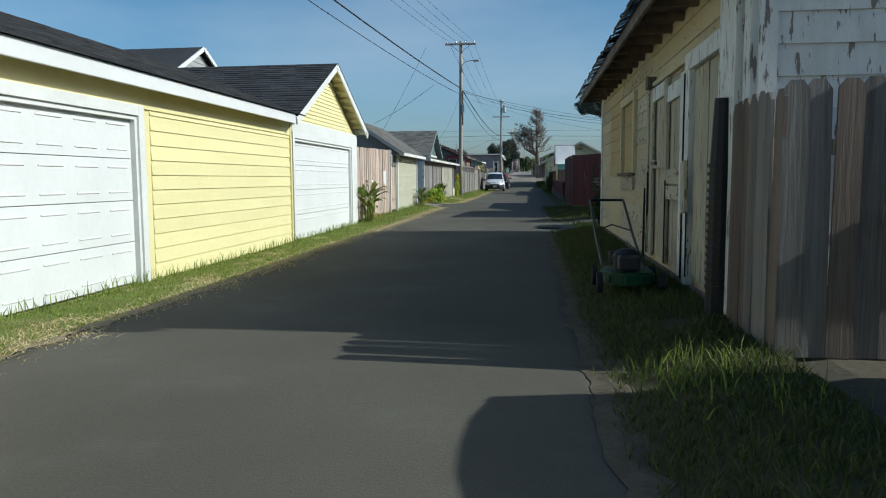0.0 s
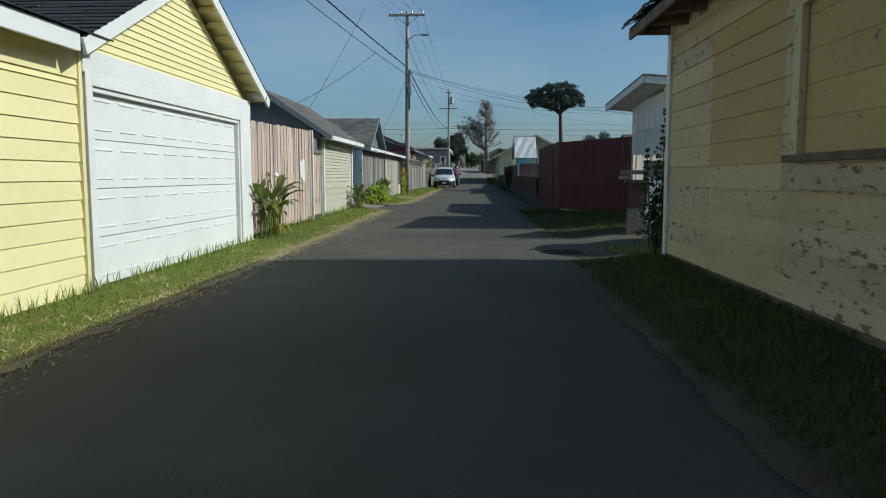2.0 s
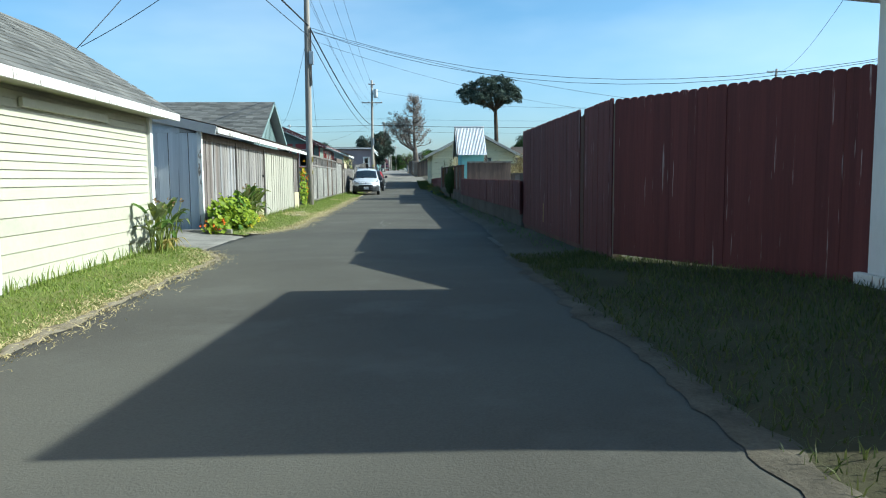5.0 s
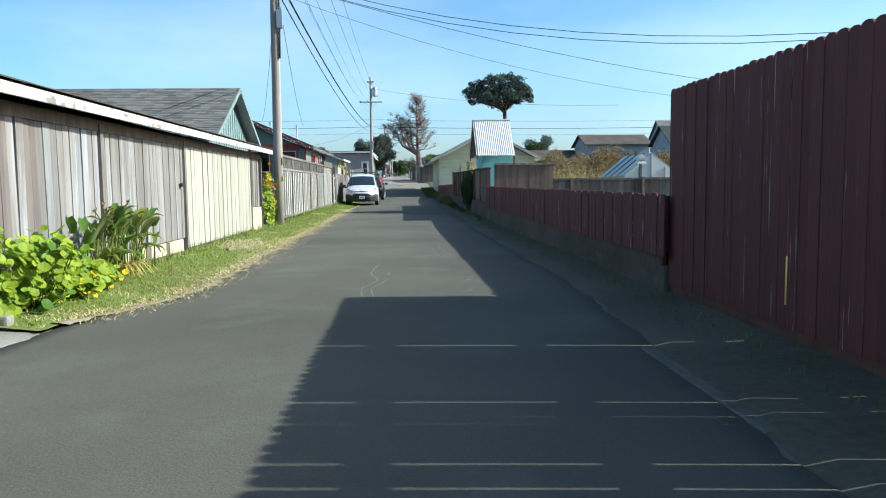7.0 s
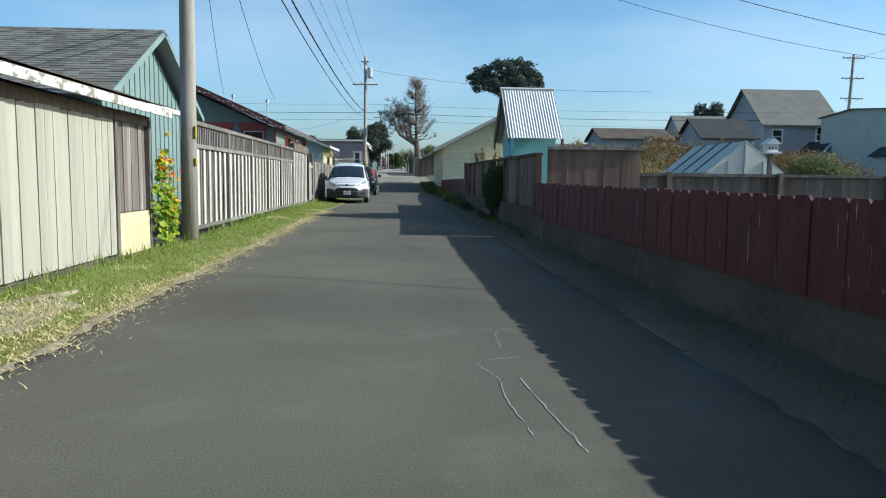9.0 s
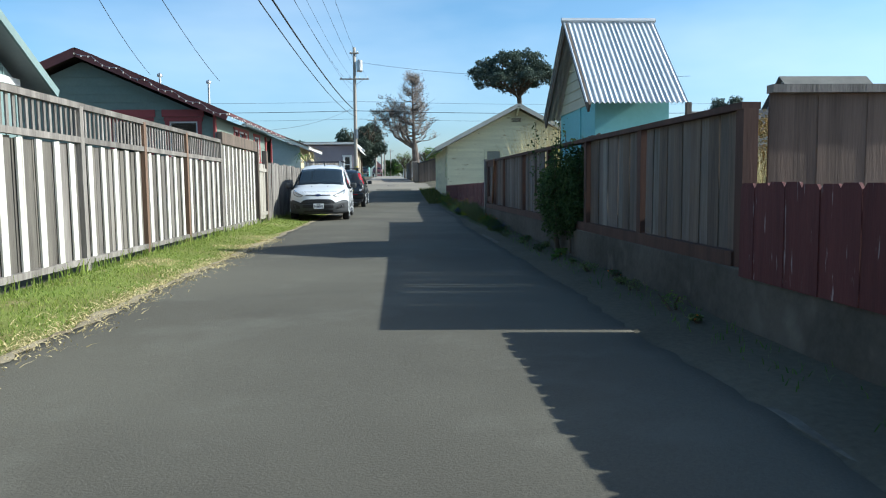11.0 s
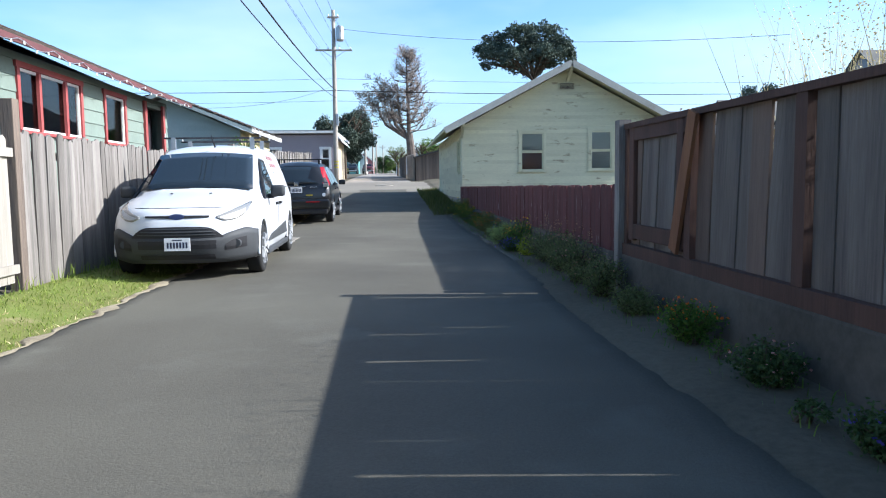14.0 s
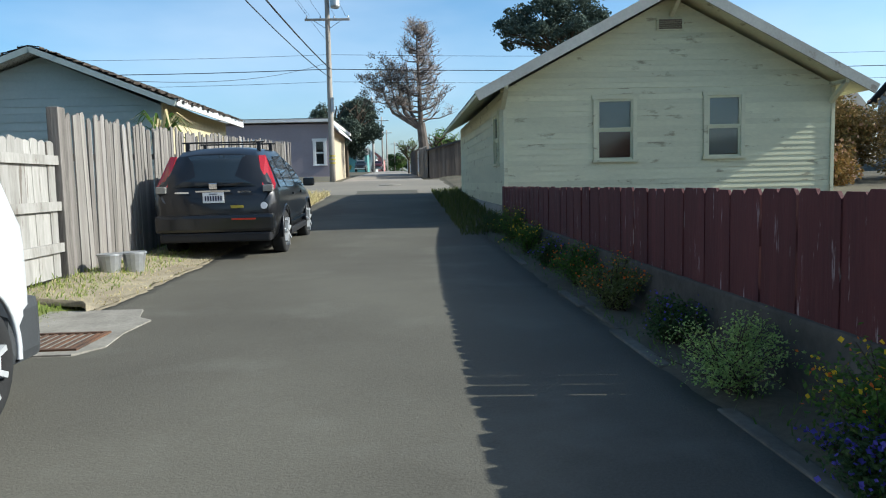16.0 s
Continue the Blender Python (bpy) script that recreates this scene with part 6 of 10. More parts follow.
for e in (57.52, 60.6):
    vs, fs = [], []
    n = 84
    for i in range(n + 1):
        x = 3.45 + (4.94 - 3.45) * i / n
        d = 0.016 * math.sin(i * 2 * math.pi / 4.2)
        vs += [(x, e, 2.22 + d), (x, 59.02, 3.66 + d)]
    for i in range(n):
        fs.append((2 * i, 2 * i + 2, 2 * i + 3, 2 * i + 1))
    sheet = pydata("roof_sheet", vs, fs, corrugated, hut, smooth=False)
    so = sheet.modifiers.new("thickness", "SOLIDIFY")
    so.thickness = 0.006
    bm = bmesh.new()
    beam(bm, (3.5, e, 2.14), (3.5, 59.02, 3.58), 0.03, 0.13)
    part("barge_board", bm, dark_wood, hut)
part("ridge_cap", tubed([(3.43, 59.02, 3.68), (4.96, 59.02, 3.68)], 0.045, 6), corrugated, hut)
part("post", boxed(4.85, 4.92, 57.35, 57.42, 0.4, 2.2), dark_wood, hut)

# house by the street
hs = thing("house", (7, 92, 0.5), "pale cream clapboard house with two windows and a low gable roof", "house")
red_curtain = material("red_curtain", (0.3, 0.13, 0.1), (0.22, 0.1, 0.08), rough=0.95, bump=0.1)
worn_trim = material("worn_trim", (0.46, 0.46, 0.41), (0.34, 0.335, 0.295), rough=0.8, s=(1.5, 18), bump=0.2, peel=((0.25, 0.22, 0.18), 0.62, 3.0, 0.05))
HW1, HW2 = (5.34, 6.3, 1.56, 2.86), (7.78, 8.7, 1.58, 2.9)
shell(hs, 3.4, 10.7, 85.84, 98.0, 0.2, 3.1, house_cream, south=(HW1, HW2), west=((86.65, 87.55, 1.55, 2.65),))
bm = bmesh.new()
prism(bm, [(3.4, 3.1), (10.7, 3.1), (7.05, 5.0)], "y", 85.84, 98.0)
part("gable_wall", bm, house_cream, hs)
siding(hs, "y", 85.84, 3.44, 10.66, 0.55, 3.1, 0.115, house_cream, holes=(HW1, HW2), face=-1, thick=0.015)
siding(hs, "y", 85.84, 3.4, 10.7, 3.1, 4.95, 0.115, house_cream, top=lambda z: (3.4 + (z - 3.1) * 1.92, 10.7 - (z - 3.1) * 1.92), face=-1, thick=0.015)
siding(hs, "x", 3.4, 85.9, 97.95, 0.65, 3.1, 0.23, house_cream, holes=((86.65, 87.55, 1.55, 2.65),), face=-1, thick=0.014)
part("footing", boxed(3.34, 3.4, 85.8, 98.0, 0.1, 0.62, bevel=0.02), concrete, hs)
for x in (3.38, 10.64):
    part("corner_board", boxed(x, x + 0.08, 85.8, 85.87, 0.5, 3.1), house_cream, hs)
for w in (HW1, HW2):
    window(hs, "y", 85.84, *w, -1, house_cream, trim=0.09)
part("curtain", boxed(5.45, 6.2, 85.9, 85.91, 1.62, 2.2), red_curtain, hs)
# pale sheets behind the panes stand for sky reflected in the glass
part("blind", boxed(5.45, 6.2, 85.92, 85.93, 2.2, 2.86), curtain, hs)
part("blind", boxed(7.9, 8.68, 85.9, 85.91, 1.64, 2.86), curtain, hs)
window(hs, "x", 3.4, 86.65, 87.55, 1.55, 2.65, -1, house_cream, trim=0.1)
bm = bmesh.new()
box(bm, 6.72, 7.32, 85.79, 85.83, 4.3, 4.55)
vent = part("vent_frame", bm, house_cream, hs)
for i in range(5):
    part("slat", boxed(6.77, 7.27, 85.765, 85.785, 4.33 + i * 0.042, 4.355 + i * 0.042), dark_wood, vent)
for e in (2.75, 11.25):
    slab(hs, "roof_deck", [(e, 85.2, 2.98), (e, 98.5, 2.98), (7.05, 98.5, 5.2), (7.05, 85.2, 5.2)], 0.07, house_cream)
    shingles(hs, (e, 85.15, 3.0), (e, 98.55, 3.0), (7.05, 85.15, 5.22), (7.05, 98.55, 5.22), shingle_grey)
    bm = bmesh.new()
    beam(bm, (e, 85.16, 2.91), (7.05, 85.16, 5.13), 0.045, 0.21)
    part("barge_board", bm, worn_trim, hs)
    bm = bmesh.new()
    s = 1 if e < 7 else -1
    beam(bm, (e + s * 0.62, 85.2, 3.1), (e + s * 0.62, 85.82, 3.1), 0.09, 0.09)
    beam(bm, (e + s * 0.62, 85.25, 3.08), (e + s * 0.62, 85.82, 2.72), 0.09, 0.09)
    part("knee_brace", bm, house_cream, hs)
bm = bmesh.new()
beam(bm, (7.05, 85.2, 4.98), (7.05, 85.82, 4.98), 0.09, 0.09)
beam(bm, (7.05, 85.25, 4.95), (7.05, 85.82, 4.62), 0.09, 0.09)
part("knee_brace", bm, house_cream, hs)

# greenhouse in the garden
gh = thing("greenhouse", (11.07, 60.5, 0.5), "small greenhouse with cloudy panes and white bars", "greenhouse")
cloudy = material("cloudy_pane", (0.5, 0.52, 0.48), (0.36, 0.38, 0.34), rough=0.55, bump=0.05, spec=0.5)
bm = bmesh.new()
prism(bm, [(9.97, 0.5), (12.27, 0.5), (12.27, 1.42), (11.09, 2.32), (9.97, 1.42)], "y", 59.98, 60.0)
part("end_wall", bm, petal_white, gh)
part("side_wall", boxed(9.97, 12.27, 60.02, 63.9, 0.4, 1.4), cloudy, gh)
for i in range(4):
    y = 60 + i * 0.97
    for x in (9.92, 12.32):
        slab(gh, "pane", [(x, y + 0.03, 1.4), (x, y + 0.94, 1.4), (11.09, y + 0.94, 2.35), (11.09, y + 0.03, 2.35)], 0.01, cloudy)
        bm = bmesh.new()
        beam(bm, (x, y, 1.4), (11.09, y, 2.36), 0.045, 0.045)
        part("bar", bm, dark_metal if i else galvanised, gh)
for x in (10.57, 11.09, 11.67):
    part("bar", boxed(x - 0.02, x + 0.02, 59.94, 59.98, 0.5, 1.75 if x != 11.09 else 2.32), galvanised, gh)

# bird feeder in the garden
bf2 = thing("bird_house", (8.46, 53.3, 0.4), "small white bird house with green roof on a post", "bird house")
part("post", boxed(8.42, 8.50, 53.26, 53.34, 0.3, 1.72), grey_wood, bf2)
part("tray", boxed(8.28, 8.64, 53.16, 53.44, 1.72, 1.76, bevel=0.008), white_trim, bf2)
part("box", boxed(8.34, 8.58, 53.2, 53.4, 1.76, 1.92), white_trim, bf2)
for x in (8.39, 8.46, 8.53):
    part("hole", tubed([(x, 53.205, 1.84), (x, 53.192, 1.84)], 0.022, 8), black_plastic, bf2)
bm = bmesh.new()
prism(bm, [(8.29, 1.92), (8.63, 1.92), (8.46, 2.05)], "y", 53.15, 53.45)
part("roof", bm, white_trim, bf2)

# ---- vehicles ----
def loft(stations, nose=True):
    """A closed body from cross-sections. Each: distance along, list of (half width, height) from the underside's middle round to the roof's middle."""
    bm = bmesh.new()
    rings = []
    for s, prof in stations:
        right = [bm.verts.new((w, s, z)) for w, z in prof]
        left = [right[0] if prof[0][0] == 0 else None] + [bm.verts.new((-w, s, z)) for w, z in prof[1:-1]] + [right[-1]]
        rings.append(right + left[1:-1][::-1])
    n = len(rings[0])
    for a, b in zip(rings, rings[1:]):
        for k in range(n):
            bm.faces.new((a[k], a[(k + 1) % n], b[(k + 1) % n], b[k]))
    bm.faces.new(rings[0])
    bm.faces.new(rings[-1][::-1])
    bmesh.ops.recalc_face_normals(bm, faces=bm.faces)
    return bm


def section(wb, zb, wm, wbelt, zbelt, wtop, ztop, crown=0.03):
    return [(0, zb), (wb * 0.9, zb), (wb, zb + 0.1), (wm, (zb + zbelt) * 0.52), (wm * 0.995, zbelt - 0.12), (wbelt, zbelt), ((wbelt + wtop) / 2 + 0.012, (zbelt + ztop) / 2), (wtop, ztop - 0.07), (wtop * 0.9, ztop - 0.015), (wtop * 0.5, ztop + crown * 0.7), (0, ztop + crown)]


def patch(corners, nu=6, nv=4, bulge=0.0, axis=(0, -1, 0)):
    """A curved sheet between four corners, pushed out along axis in its middle."""
    c = [Vector(p) for p in corners]
    a = Vector(axis)
    bm = bmesh.new()
    g = [[bm.verts.new(c[0].lerp(c[1], i / nu).lerp(c[3].lerp(c[2], i / nu), j / nv) + a * bulge * (1 - (2 * i / nu - 1) ** 2)) for i in range(nu + 1)] for j in range(nv + 1)]
    for j in range(nv):
        for i in range(nu):
            bm.faces.new((g[j][i], g[j][i + 1], g[j + 1][i + 1], g[j + 1][i]))
    r = bmesh.ops.extrude_face_region(bm, geom=list(bm.faces))
    for v in r["geom"]:
        if isinstance(v, bmesh.types.BMVert):
            v.co += a * 0.012
    return bm


def plate(parent, x, y, z, face, w=0.305, h=0.152):
    """A number plate with plain bars in place of its characters."""
    p = part("number_plate", boxed(x - w / 2, x + w / 2, y - 0.006, y + 0.006, z - h / 2, z + h / 2), plate_white, parent, "white number plate with dark bars", local=True)
    for i in range(7):
        u = x - w / 2 + 0.03 + i * 0.037
        part("bar", boxed(u, u + 0.022, y + face * 0.0065 - 0.001, y + face * 0.0065 + 0.001, z - 0.045, z + 0.025), ink, p, local=True)
    part("bar", boxed(x - 0.06, x + 0.06, y + face * 0.0065 - 0.001, y + face * 0.0065 + 0.001, z + 0.045, z + 0.058), ink, p, local=True)
    return p


def wheel(parent, x, y, r, side, spokes=7, rim_mat=None, width=0.2):
    """A wheel on the side given: tyre, rim and spokes; axle along x."""
    bm = bmesh.new()
    prof = [(0.62, -0.5), (0.9, -0.5), (0.97, -0.42), (1.0, -0.3), (1.0, 0.3), (0.97, 0.42), (0.9, 0.5), (0.66, 0.5), (0.62, 0.4)]
    n = 28
    rings = [[bm.verts.new((x + side * width * q, y + r * k * math.cos(2 * math.pi * i / n), r + r * k * math.sin(2 * math.pi * i / n))) for k, q in prof] for i in range(n)]
    for i in range(n):
        for j in range(len(prof) - 1):
            bm.faces.new((rings[i][j], rings[(i + 1) % n][j], rings[(i + 1) % n][j + 1], rings[i][j + 1]))
    w = part("wheel", bm, rubber, parent, "black tyre on a silver rim", local=True, smooth=True)
    o = x + side * width * 0.36
    bm = bmesh.new()
    tube(bm, [(o - side * 0.06, y, r), (o - side * 0.03, y, r)], r * 0.63, 24)
    part("rim_back", bm, hub_dark, w, local=True)
    bm = bmesh.new()
    tube(bm, [(o, y, r), (o + side * 0.02, y, r)], [r * 0.26, r * 0.19], 16)
    for i in range(spokes):
        a = 2 * math.pi * i / spokes + 0.3
        ca, sa = math.cos(a), math.sin(a)
        beam(bm, (o - side * 0.005, y + r * 0.1 * ca, r + r * 0.1 * sa), (o + side * 0.005, y + r * 0.64 * ca, r + r * 0.64 * sa), 0.03, r * 2.5 / spokes, up=(0, ca, sa))
    ring = []
    for i in range(28):
        a = 2 * math.pi * i / 28
        ring.append((math.cos(a), math.sin(a)))
    for i in range(28):
        (c0, s0), (c1, s1) = ring[i], ring[(i + 1) % 28]
        q = [bm.verts.new((o + side * d, y + r * k * c, r + r * k * s)) for c, s, k, d in ((c0, s0, 0.56, 0.005), (c1, s1, 0.56, 0.005), (c1, s1, 0.67, 0.016), (c0, s0, 0.67, 0.016))]
        bm.faces.new(q)
    part("rim", bm, rim_mat or hub_silver, w, local=True)
    return w


def arch(parent, x, y, r, side, mat, lip=0.028):
    """The dark liner inside a wheel opening, and the rolled lip round it."""
    zc = r * 0.92
    n = 20
    deep = x - side * 0.3
    vs, fs = [], []
    for i in range(n + 1):
        a = math.pi * (1.12 * i / n - 0.06)
        c, q = (r + 0.004) * math.cos(a), (r + 0.004) * math.sin(a)
        vs += [(x - side * 0.004, y + c, zc + q), (deep, y + c, zc + q)]
    for i in range(n):
        fs.append((2 * i, 2 * i + 2, 2 * i + 3, 2 * i + 1))
    fs.append(tuple(2 * i + 1 for i in range(n + 1)))
    w = pydata("wheel_arch", vs, fs, black_plastic, parent, local=True)
    bm = bmesh.new()
    rings = []
    for i in range(n + 1):
        a = math.pi * (1.1 * i / n - 0.05)
        rings.append([bm.verts.new((x + side * d, y + k * math.cos(a), zc + k * math.sin(a))) for k, d in ((r - 0.002, -0.02), (r - 0.002, 0.008), (r + lip, 0.004), (r + lip, -0.02))])
    for p, q in zip(rings, rings[1:]):
        for j in range(4):
            bm.faces.new((p[j], q[j], q[(j + 1) % 4], p[(j + 1) % 4]))
    part("arch_lip", bm, mat, parent, local=True, smooth=True)


# the van's rounded nose, as one surface: how far back it lies at each place across and each height
NOSE = [(0.2, 0.12), (0.3, 0.05), (0.42, 0.0), (0.6, 0.0), (0.7, 0.03), (0.8, 0.08), (0.86, 0.14), (0.9, 0.24), (0.94, 0.4), (1.0, 0.64), (1.08, 1.02)]

TAIL = [(0.22, 0.14), (0.34, 0.03), (0.45, 0.0), (0.56, 0.0), (0.62, 0.035), (0.86, 0.05), (0.93, 0.055), (0.99, 0.07), (1.02, 0.2), (1.06, 0.62)]


def nose_at(x, z, prof=NOSE):
    y = prof[0][1]
    for (za, ya), (zb, yb) in zip(prof, prof[1:]):
        if z >= za:
            y = ya + (yb - ya) * min(1, (z - za) / (zb - za))
    return y + (0.55 if prof is NOSE else 0.42) * (abs(x) / 0.9) ** 3.2


def hood_at(y, prof=NOSE):
    z = prof[3][0]
    for (za, ya), (zb, yb) in zip(prof[3:], prof[4:]):
        if y >= ya:
            z = za + (zb - za) * min(1, (y - ya) / (yb - ya))
    return z


def nose_patch(x0, x1, lo, hi, out=0.012, nu=12, nv=4, deep=0.05, prof=NOSE):
    """A sheet that lies on the van's nose between two heights, each given for a place across."""
    bm = bmesh.new()
    g = []
    for i in range(nu + 1):
        x = x0 + (x1 - x0) * i / nu
        a, b = lo(abs(x)), hi(abs(x))
        g.append([bm.verts.new((x * (1 + out * 0.5), nose_at(x, a + (b - a) * j / nv, prof) - out, a + (b - a) * j / nv)) for j in range(nv + 1)])
    for i in range(nu):
        for j in range(nv):
            bm.faces.new((g[i][j], g[i + 1][j], g[i + 1][j + 1], g[i][j + 1]))
    r = bmesh.ops.extrude_face_region(bm, geom=list(bm.faces))
    for q in r["geom"]:
        if isinstance(q, bmesh.types.BMVert):
            q.co.y += deep
            q.co.x *= 0.985
    return bm


def between(*pts):
    """A height that runs from point to point."""
    def at(x):
        z = pts[0][1]
        for (xa, za), (xb, zb) in zip(pts, pts[1:]):
            if x >= xa:
                z = za + (zb - za) * min(1, (x - xa) / (xb - xa))
        return z
    return at


def cut_wheels(body, places, r, inner, outer):
    """Cuts the wheel openings out of a body."""
    bm = bmesh.new()
    for y in places:
        for s in (-1, 1):
            tube(bm, [(s * inner, y, r * 0.92), (s * outer, y, r * 0.92)], r, 32)
    bmesh.ops.recalc_face_normals(bm, faces=bm.faces)
    me = bpy.data.meshes.new("cutter")
    bm.to_mesh(me)
    bm.free()
    cutter = new("cutter", me)
    cutter.matrix_world = body.parent.matrix_world
    bpy.context.view_layer.update()
    b = body.modifiers.new("wheels", "BOOLEAN")
    b.object, b.operation, b.solver = cutter, "DIFFERENCE", "EXACT"
    made = bpy.data.meshes.new_from_object(body.evaluated_get(bpy.context.evaluated_depsgraph_get()))
    body.modifiers.clear()
    body.data = made
    made.set_sharp_from_angle(angle=radians(32))
    bpy.data.objects.remove(cutter)


ink_red = material("ink_red", (0.3, 0.16, 0.16), (0.24, 0.12, 0.12), rough=0.5)


def van():
    v = thing("van", (-1.62, 69.36, 0.03), "white cargo van with grey plastic bumper and ladder rack, parked", "van", turn=1.5)
    S = []
    for y in (0.012, 0.04, 0.08, 0.13, 0.2, 0.3, 0.42, 0.56, 0.72, 0.88, 1.0):
        top = hood_at(y)
        low = 0.42 if y < 0.1 else (0.32 if y < 0.25 else 0.24)
        ring = [(0, low)]
        for f in (0.0, 0.12, 0.26, 0.42, 0.58, 0.72, 0.83, 0.9, 0.95, 0.985, 1.0):
            z = low + (top - low) * f
            w = 0.905 * clamp((y - nose_at(0, z)) / 0.55, 0.0, 1) ** (1 / 3.2)
            ring.append((0 if f == 1.0 else max(w, 0.02), z + 0.0))
        S.append((y, ring))

    def cab(y, wtop, ztop, pinch=0.0, belt=0.98):
        k = 1 - pinch
        zs = [belt + (ztop - 0.08 - belt) * q for q in (0.0, 0.5, 1.0)]
        ws = [0.9 + (wtop + 0.015 - 0.9) * q for q in (0.0, 0.5, 1.0)]
        ws[1] += 0.012
        return (y, [(0, 0.24), (0.84 * k, 0.24), (0.895 * k, 0.33), (0.912 * k, 0.5), (0.912 * k, 0.7), (0.91 * k, 0.87), (ws[0] * k, zs[0]), (ws[1] * k, zs[1]), (ws[2] * k, zs[2]), (wtop * 0.93 * k, ztop - 0.02), (wtop * 0.6 * k, ztop + 0.02), (0, ztop + 0.035)])
    S += [cab(1.2, 0.75, 1.1, belt=0.95), cab(1.5, 0.72, 1.3), cab(1.86, 0.68, 1.55), cab(2.0, 0.665, 1.63), cab(2.22, 0.65, 1.69), cab(2.7, 0.65, 1.73), cab(3.6, 0.65, 1.74), cab(4.38, 0.64, 1.73), cab(4.58, 0.63, 1.7, 0.02), cab(4.66, 0.6, 1.64, 0.06)]
    body = part("body", loft(S), car_white, v, local=True, smooth=True)
    cut_wheels(body, (0.93, 4.05), 0.37, 0.6, 1.2)
    bumper = part("bumper", nose_patch(-0.9, 0.9, between((0, 0.22), (0.6, 0.22), (0.9, 0.25)), between((0, 0.54), (0.5, 0.545), (0.58, 0.58), (0.78, 0.645), (0.9, 0.6)), 0.022, 34, 5), grey_plastic, v, "grey plastic bumper", local=True, smooth=True)
    gr = part("grille", nose_patch(-0.54, 0.54, between((0, 0.535), (0.54, 0.535)), between((0, 0.665), (0.36, 0.66), (0.46, 0.62), (0.54, 0.545)), 0.026, 20, 3), black_plastic, v, "black slatted grille", local=True)
    for z, w in ((0.565, 0.46), (0.6, 0.42), (0.635, 0.37)):
        part("slat", nose_patch(-w, w, lambda x: z, lambda x: z + 0.012, 0.034, 14, 1, 0.02), grey_plastic, gr, local=True)
    for a, b, w in ((0.4, 0.5, 0.46), (0.27, 0.33, 0.44)):
        part("lower_grille", nose_patch(-w, w, lambda x: a, lambda x: b, 0.026, 14, 2), black_plastic, bumper, local=True)
    part("bar", nose_patch(-0.38, 0.38, between((0, 0.765), (0.38, 0.772)), between((0, 0.8), (0.38, 0.795)), 0.01, 14, 1), black_plastic, v, local=True)
    bm = bmesh.new()
    tube(bm, [(0, nose_at(0, 0.782) + 0.01, 0.782), (0, nose_at(0, 0.782) - 0.02, 0.782)], [0.05, 0.046], 24)
    for q in bm.verts:
        q.co.x *= 1.9
        q.co.z = 0.782 + (q.co.z - 0.782) * 0.75
    part("badge", bm, badge_blue, v, "blue oval badge", local=True)
    plate(v, 0.02, -0.035, 0.46, -1)
    seam = [(x, nose_at(x, 0.885) - 0.002, 0.885) for x in (-0.56, -0.45, -0.3, -0.15, 0, 0.15, 0.3, 0.45, 0.56)]
    part("bonnet_seam", tubed(seam, 0.005, 5), dark_metal, v, local=True)
    for s in (-1, 1):
        lamp = part("headlight", nose_patch(s * 0.46, s * 0.8, between((0.46, 0.765), (0.55, 0.725), (0.66, 0.735), (0.75, 0.785), (0.8, 0.86)), between((0.46, 0.785), (0.6, 0.845), (0.7, 0.9), (0.77, 0.945), (0.8, 0.95)), 0.012, 14, 5, 0.03), lamp_clear, v, "large clear headlight", local=True, smooth=True)
        part("reflector", nose_patch(s * 0.5, s * 0.76, between((0.5, 0.765), (0.58, 0.745), (0.68, 0.76), (0.76, 0.83)), between((0.5, 0.775), (0.6, 0.8), (0.7, 0.84), (0.76, 0.87)), 0.015, 10, 2, 0.02), hub_silver, lamp, local=True)
        pocket = part("lamp_recess", nose_patch(s * 0.56, s * 0.78, between((0.56, 0.375), (0.78, 0.4)), between((0.56, 0.45), (0.66, 0.51), (0.78, 0.53)), 0.027, 8, 3), black_plastic, bumper, local=True)
        y = nose_at(0.68, 0.45)
        part("fog_lamp", tubed([(s * 0.68, y + 0.02, 0.45), (s * 0.683, y - 0.035, 0.45)], [0.06, 0.048], 16), grey_plastic, bumper, local=True)

        def side(name, pts, mat, out=0.006):
            """A sheet on the van's flank, following its lean."""
            def wide(z):
                return 0.912 if z < 0.87 else 0.9 if z < 0.98 else 0.9 - (z - 0.98) * 0.36 + 0.012 * (1 - abs((z - 1.32) / 0.34))
            bm = bmesh.new()
            f = bm.faces.new([bm.verts.new((s * (wide(z) + out), y, z)) for y, z in pts])
            r = bmesh.ops.extrude_face_region(bm, geom=[f])
            for q in r["geom"]:
                if isinstance(q, bmesh.types.BMVert):
                    q.co.x -= s * 0.03
            return part(name, bm, mat, v, local=True)
        side("window_seal", ((1.22, 0.965), (2.5, 0.965), (2.44, 1.53), (2.12, 1.54), (1.96, 1.48), (1.54, 1.2)), black_plastic)
        side("side_window", ((1.36, 0.99), (2.47, 0.99), (2.41, 1.51), (2.13, 1.515), (1.98, 1.45), (1.58, 1.19)), car_glass, 0.012)
        side("side_moulding", ((1.36, 0.38), (3.5, 0.38), (3.42, 0.56), (1.72, 0.46)), grey_plastic, 0.012)
        m = part("mirror", (lambda b: (box(b, min(s * 0.94, s * 1.14), max(s * 0.94, s * 1.14), 1.5, 1.64, 0.99, 1.15, bevel=0.045), b)[1])(bmesh.new()), grey_plastic, v, "dark door mirror", local=True, smooth=True)
        part("mirror_arm", boxed(min(s * 0.88, s * 0.98), max(s * 0.88, s * 0.98), 1.53, 1.62, 0.965, 1.03, bevel=0.015), black_plastic, m, local=True)
